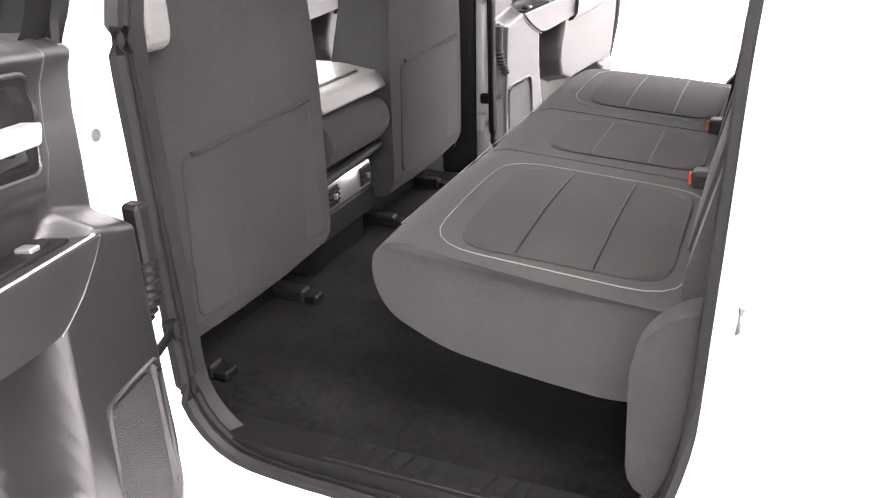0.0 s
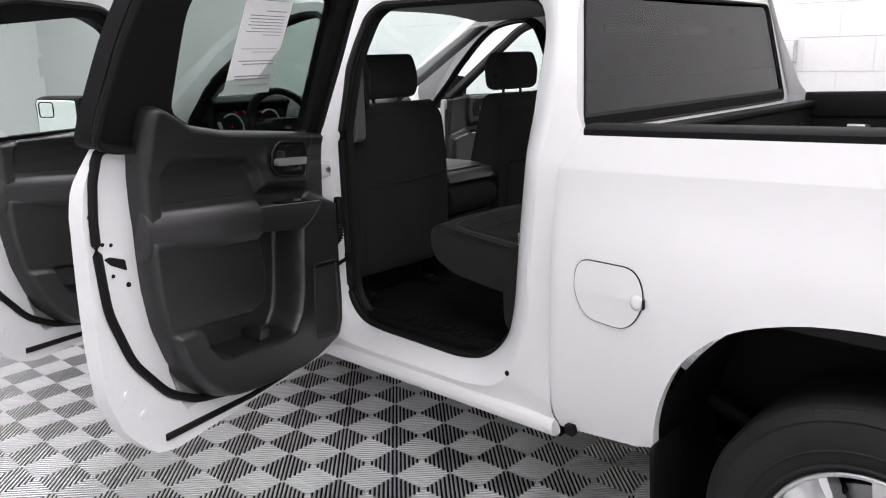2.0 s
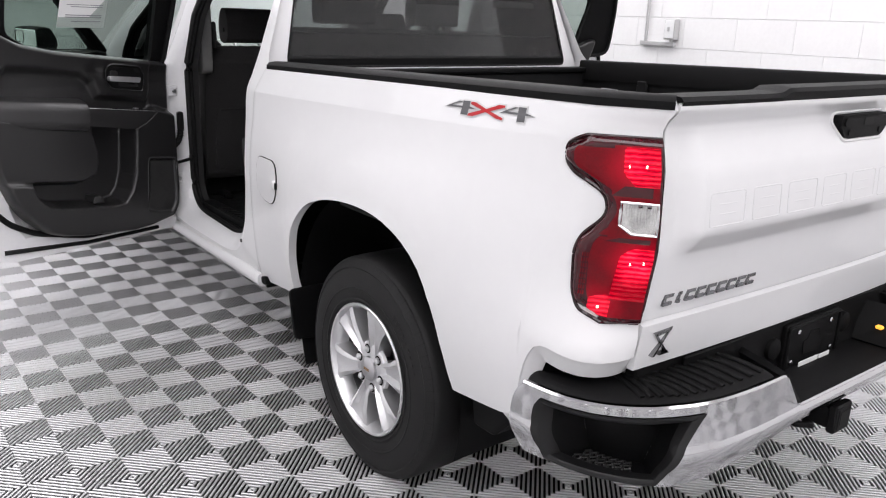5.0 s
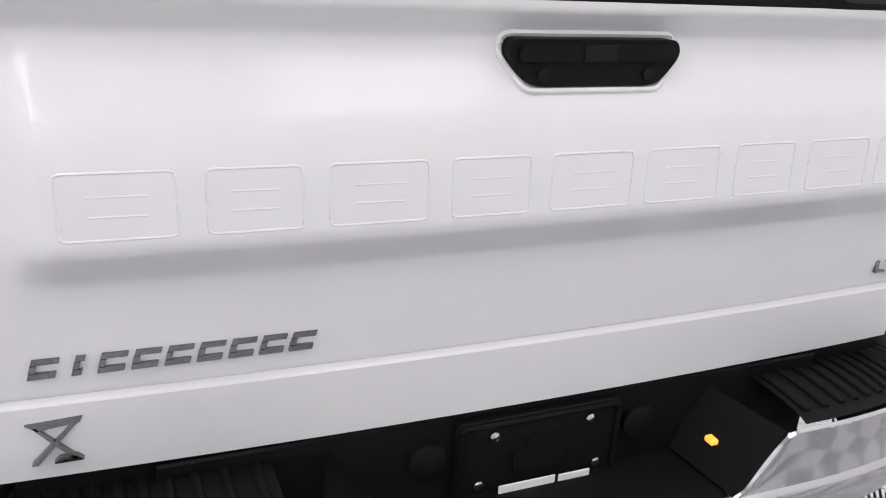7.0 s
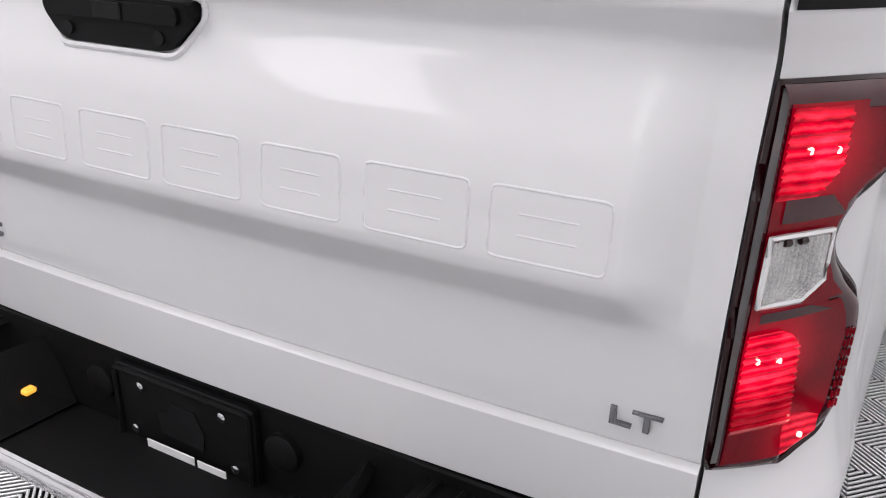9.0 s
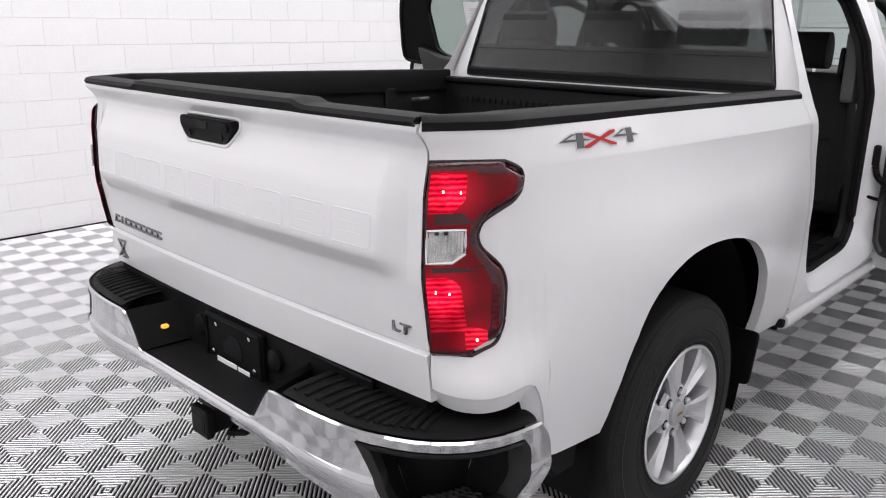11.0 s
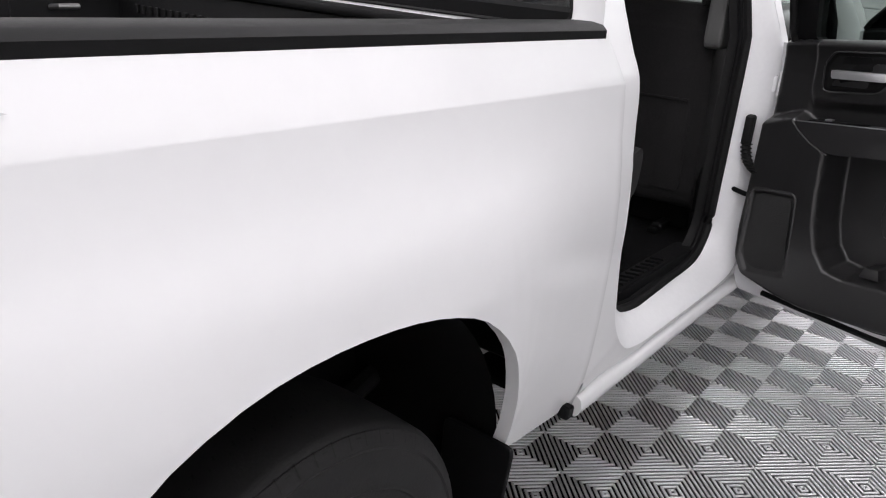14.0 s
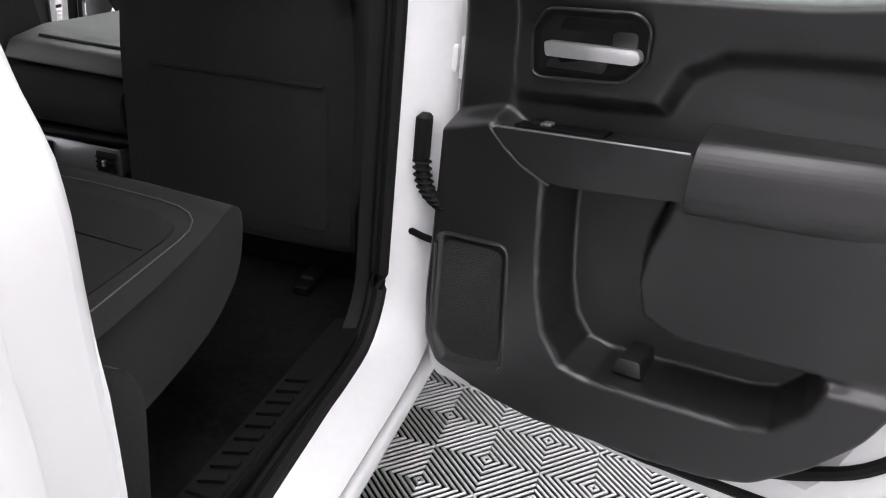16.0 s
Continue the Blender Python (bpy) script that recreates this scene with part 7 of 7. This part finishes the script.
    mesh_mat = bpy.data.materials.get("speaker_mesh") or material("speaker_mesh", (0.013, 0.013, 0.013), 0.6, bump=1.0, bscale=420, bump_kind="VORONOI")
    sp = slab("speaker_grille", rounded(grille, 0.022, 4), 0.118, 0.1335, 0.004, mesh_mat, D, "black door speaker grille")
    put("grille_edge", tube([(x, 0.1365, z) for x, z in dense(rounded([(0.040, 0.846), (0.198, 0.864), (0.224, 0.588), (0.082, 0.561), (0.045, 0.612)], 0.026, 4), 0.03)], 0.0045, 6, True), TRIM, sp, "", True)
    slab("pocket_tab", rounded([(0.428, 0.668), (0.488, 0.672), (0.478, 0.706), (0.436, 0.702)], 0.006, 2), 0.020, 0.100, 0.005, TRIM2, D, "moulded tab in the pocket")
    # door handle in its bezel
    bzp = [(0.190, 1.190), (0.184, 1.262), (0.212, 1.302), (0.366, 1.318), (0.388, 1.300), (0.386, 1.240), (0.352, 1.203), (0.205, 1.184)]
    ins = [(0.202, 1.198), (0.197, 1.258), (0.220, 1.291), (0.361, 1.306), (0.375, 1.294), (0.374, 1.245), (0.346, 1.214), (0.212, 1.196)]
    bz = slab("handle_bezel", rounded(bzp, 0.014, 3), 0.085, 0.108, 0.004, BLACK, D, "black handle bezel", 2)
    put("bezel_ring", tube([(x, 0.112 + max(0.0, lean(z)), z) for x, z in rounded(bzp, 0.014, 3)], 0.003, 6, True), TRIM, bz, "", True)
    slab("handle_well", rounded(ins, 0.012, 3), 0.1082, 0.1095, 0, RUBBER, bz)
    slab("upper_cup", rounded([(0.230, 1.262), (0.245, 1.294), (0.325, 1.300), (0.325, 1.268)], 0.010, 3), 0.1096, 0.1125, 0.001, BLACK, bz)
    slab("lower_cup", rounded([(0.215, 1.205), (0.222, 1.222), (0.325, 1.232), (0.318, 1.212)], 0.006, 3), 0.1096, 0.1125, 0.001, TRIM, bz)
    slab("lever_mount", rounded([(0.330, 1.240), (0.330, 1.284), (0.372, 1.288), (0.372, 1.244)], 0.010, 3), 0.1096, 0.120, 0.003, TRIM, bz)
    slab("door_lever", rounded([(0.222, 1.227), (0.378, 1.240), (0.384, 1.250), (0.378, 1.264), (0.218, 1.251)], [0.006, 0.010, 0.010, 0.010, 0.006], 4), 0.114, 0.134, 0.007, LEVER, bz, "chrome inner door lever")
    if front:
        mir = put("side_mirror", prism(rounded([(0.215, 1.215), (0.30, 1.22), (0.31, 1.43), (0.225, 1.445), (0.175, 1.36)], 0.025, 4), -0.40, -0.15, "y", 0.025, 3), BLACK, D, "black side mirror", True)
        put("mirror_glass", prism(rounded([(-0.390, 1.228), (-0.160, 1.228), (-0.160, 1.422), (-0.390, 1.426)], 0.02, 3), 0.302, 0.3135, "x", 0.002, 1), MIRROR, mir, "silver mirror glass")
        put("spot_mirror", tube([(0.3145, y, z) for y, z in rounded([(-0.375, 1.35), (-0.29, 1.35), (-0.29, 1.415), (-0.375, 1.415)], 0.015, 3)], 0.0022, 5, True), BLACK, mir, "thin edge of the round spot mirror", True)
        put("mirror_arm", prism(rounded([(0.215, 1.275), (0.285, 1.275), (0.275, 1.32), (0.22, 1.32)], 0.012, 3), -0.17, 0.0, "y", 0.008, 2), BLACK, mir, "", True)
    put("outer_handle", prism(rounded([(0.82, 1.13), (1.0, 1.13), (1.0, 1.165), (0.82, 1.165)], 0.012, 2), lean(1.15) - 0.035, lean(1.15) - 0.012, "y", 0.008, 2), WHITE, D, "white outer door handle", True)
    if sx < 0 and not front:
        # sheet of paper taped to the glass
        pp = put("paper_sheet", box(0.375, 0.598, 0, 0.001, 0, 0.265), PAPER, D, "white printed sheet taped to the glass")
        for v in pp.data.vertices:
            z = 1.476 + v.co.z
            v.co.y, v.co.z = lean(z) + 0.026 + v.co.y, z
        for k, (za, wd) in enumerate(((0.27, 0.10), (0.255, 0.17), (0.245, 0.17), (0.235, 0.16), (0.225, 0.17), (0.215, 0.15), (0.205, 0.17), (0.195, 0.09), (0.15, 0.17), (0.14, 0.12), (0.11, 0.17), (0.10, 0.15), (0.06, 0.17), (0.05, 0.17), (0.03, 0.14))):
            z = 1.476 + za * 0.88
            put("text_bar", box(0.395, 0.395 + wd, lean(z) + 0.0285, lean(z) + 0.0292, z - 0.0018, z + 0.0018), INK, pp)
    return D


for sx in (-1, 1):
    door(sx)
    door(sx, True)

# ---- floor tiles: squares of diagonal ribs that change direction from square to square ----
SQ, TH, OX, OY = 0.15254, 0.01235, -1.0574, 1.6027
NR = 13


def tile_data(odd):
    """Verts and faces of one square, its rounded ribs along one diagonal."""
    vs, fs = [], []
    p = 2.0 / NR
    prof = ((0.05, -0.0070), (0.0, -0.0028), (0.12, -0.0010), (0.32, -0.0003), (0.5, 0.0), (0.68, -0.0003), (0.88, -0.0010), (1.0, -0.0028), (0.95, -0.0070))
    e = 0.004
    for k in range(NR):
        lo, wd = -1 + p * (k + 0.25), p * 0.50
        lines = []
        for t, z in prof:
            c = lo + wd * t
            a, b = ((0, -c), (1 + c, 1)) if c <= 0 else ((c, 0), (1, 1 - c))
            row = []
            for q in (a, b):
                u, v = min(1 - e, max(e, q[0])), min(1 - e, max(e, q[1]))
                row.append(len(vs))
                vs.append(((u if odd else 1 - u) * SQ, v * SQ, z))
            lines.append(row)
        for A, B in zip(lines, lines[1:]):
            q = [A[0], B[0], B[1], A[1]]
            fs.append(q if odd else q[::-1])
        for s in (0, 1):
            q = [len(vs) + m for m in range(len(lines))]
            vs += [vs[r[s]] for r in lines]
            fs.append(q if (s == 1) == bool(odd) else q[::-1])
    return vs, fs


TILES = []
for odd in (0, 1):
    vs, fs = tile_data(odd)
    me = bpy.data.meshes.new("tile")
    me.from_pydata(vs, [], fs)
    me.materials.append(RIB)
    TILES.append((vs, fs, me))
ct, stn = math.cos(TH), math.sin(TH)
far_v, far_f = [], []
i0, i1 = int((WL - OX) / SQ) - 1, int((WR - OX) / SQ) + 1
j0, j1 = int((-6.0 - OY) / SQ), int((WF - OY) / SQ) + 1
near = 0
for i in range(i0, i1 + 1):
    for j in range(j0, j1 + 1):
        x, y = OX + SQ * (i * ct - j * stn), OY + SQ * (i * stn + j * ct)
        if not (WL < x and x + SQ < WR and y + SQ < WF):
            continue
        odd = (i + j) % 2
        vs, fs, me = TILES[odd]
        close = (1.0 < x < 1.95 and -0.3 < y < 1.7) or (-1.9 < x < -1.05 and -0.6 < y < 1.7)
        if close and near < 300:
            near += 1
            ob = new("tile", me)
            ob.matrix_basis = Matrix.Translation((x, y, 0)) @ Matrix.Rotation(TH, 4, "Z")
            ob.parent = FLOOR
        else:
            b = len(far_v)
            far_v += [(x + a * ct - c * stn, y + a * stn + c * ct, z) for a, c, z in vs]
            far_f += [[b + k for k in f] for f in fs]
me = bpy.data.meshes.new("tiles_beyond")
me.from_pydata(far_v, [], far_f)
me.materials.append(RIB)
ob = new("tiles_beyond", me)
ob.parent = FLOOR
ob["kind"] = "stuff"

# ---- wall blocks ----
def blocks(wall, x, sx, ylo, yhi, zlo, zhi, count):
    """Painted blocks, 0.40 by 0.20, proud of their joints; the nearest are parts, the rest one mesh."""
    W, H, g, dpt = 0.406, 0.2035, 0.003, 0.0018
    def one(y, z, w):
        a, b, c, e = y + 0.0006, y + w - 0.0006, z + g / 2, z + H - g / 2
        k = 0.0015
        back = [(x, a, c), (x, b, c), (x, b, e), (x, a, e)]
        front = [(x + sx * dpt, a + k, c + k), (x + sx * dpt, b - k, c + k), (x + sx * dpt, b - k, e - k), (x + sx * dpt, a + k, e - k)]
        return back + front
    faces = [(4, 5, 6, 7), (0, 1, 5, 4), (1, 2, 6, 5), (2, 3, 7, 6), (3, 0, 4, 7)]
    vs, fs = [], []
    made = 0
    base = one(0, 0, W)
    me0 = bpy.data.meshes.new("block")
    me0.from_pydata([(p[0] - x, p[1], p[2]) for p in base], [], faces)
    me0.materials.append(WALL)
    r = 0
    z = 0.0
    while z + H < CEIL:
        y = WB - (W / 2 if r % 2 else 0)
        while y < WF:
            yy, w = max(y, WB), min(y + W, WF) - max(y, WB)
            if w > 0.03:
                if made < count and ylo < y < yhi and zlo < z < zhi and w > W - 0.001:
                    ob = new("block", me0)
                    ob.location = (x, y, z)
                    ob.parent = wall
                    made += 1
                else:
                    n = len(vs)
                    vs += one(yy, z, w)
                    fs += [[n + k for k in f] for f in faces]
            y += W
        z += H
        r += 1
    me = bpy.data.meshes.new("blocks_beyond")
    me.from_pydata(vs, [], fs)
    me.materials.append(WALL)
    ob = new("blocks_beyond", me)
    ob.parent = wall
    ob["kind"] = "stuff"


blocks(wall_right, WR + 0.0065, -1, -1.0, 6.2, 1.0, 3.2, 180)
blocks(wall_left, WL - 0.0065, 1, -2.2, 6.6, 0.0, 2.4, 260)
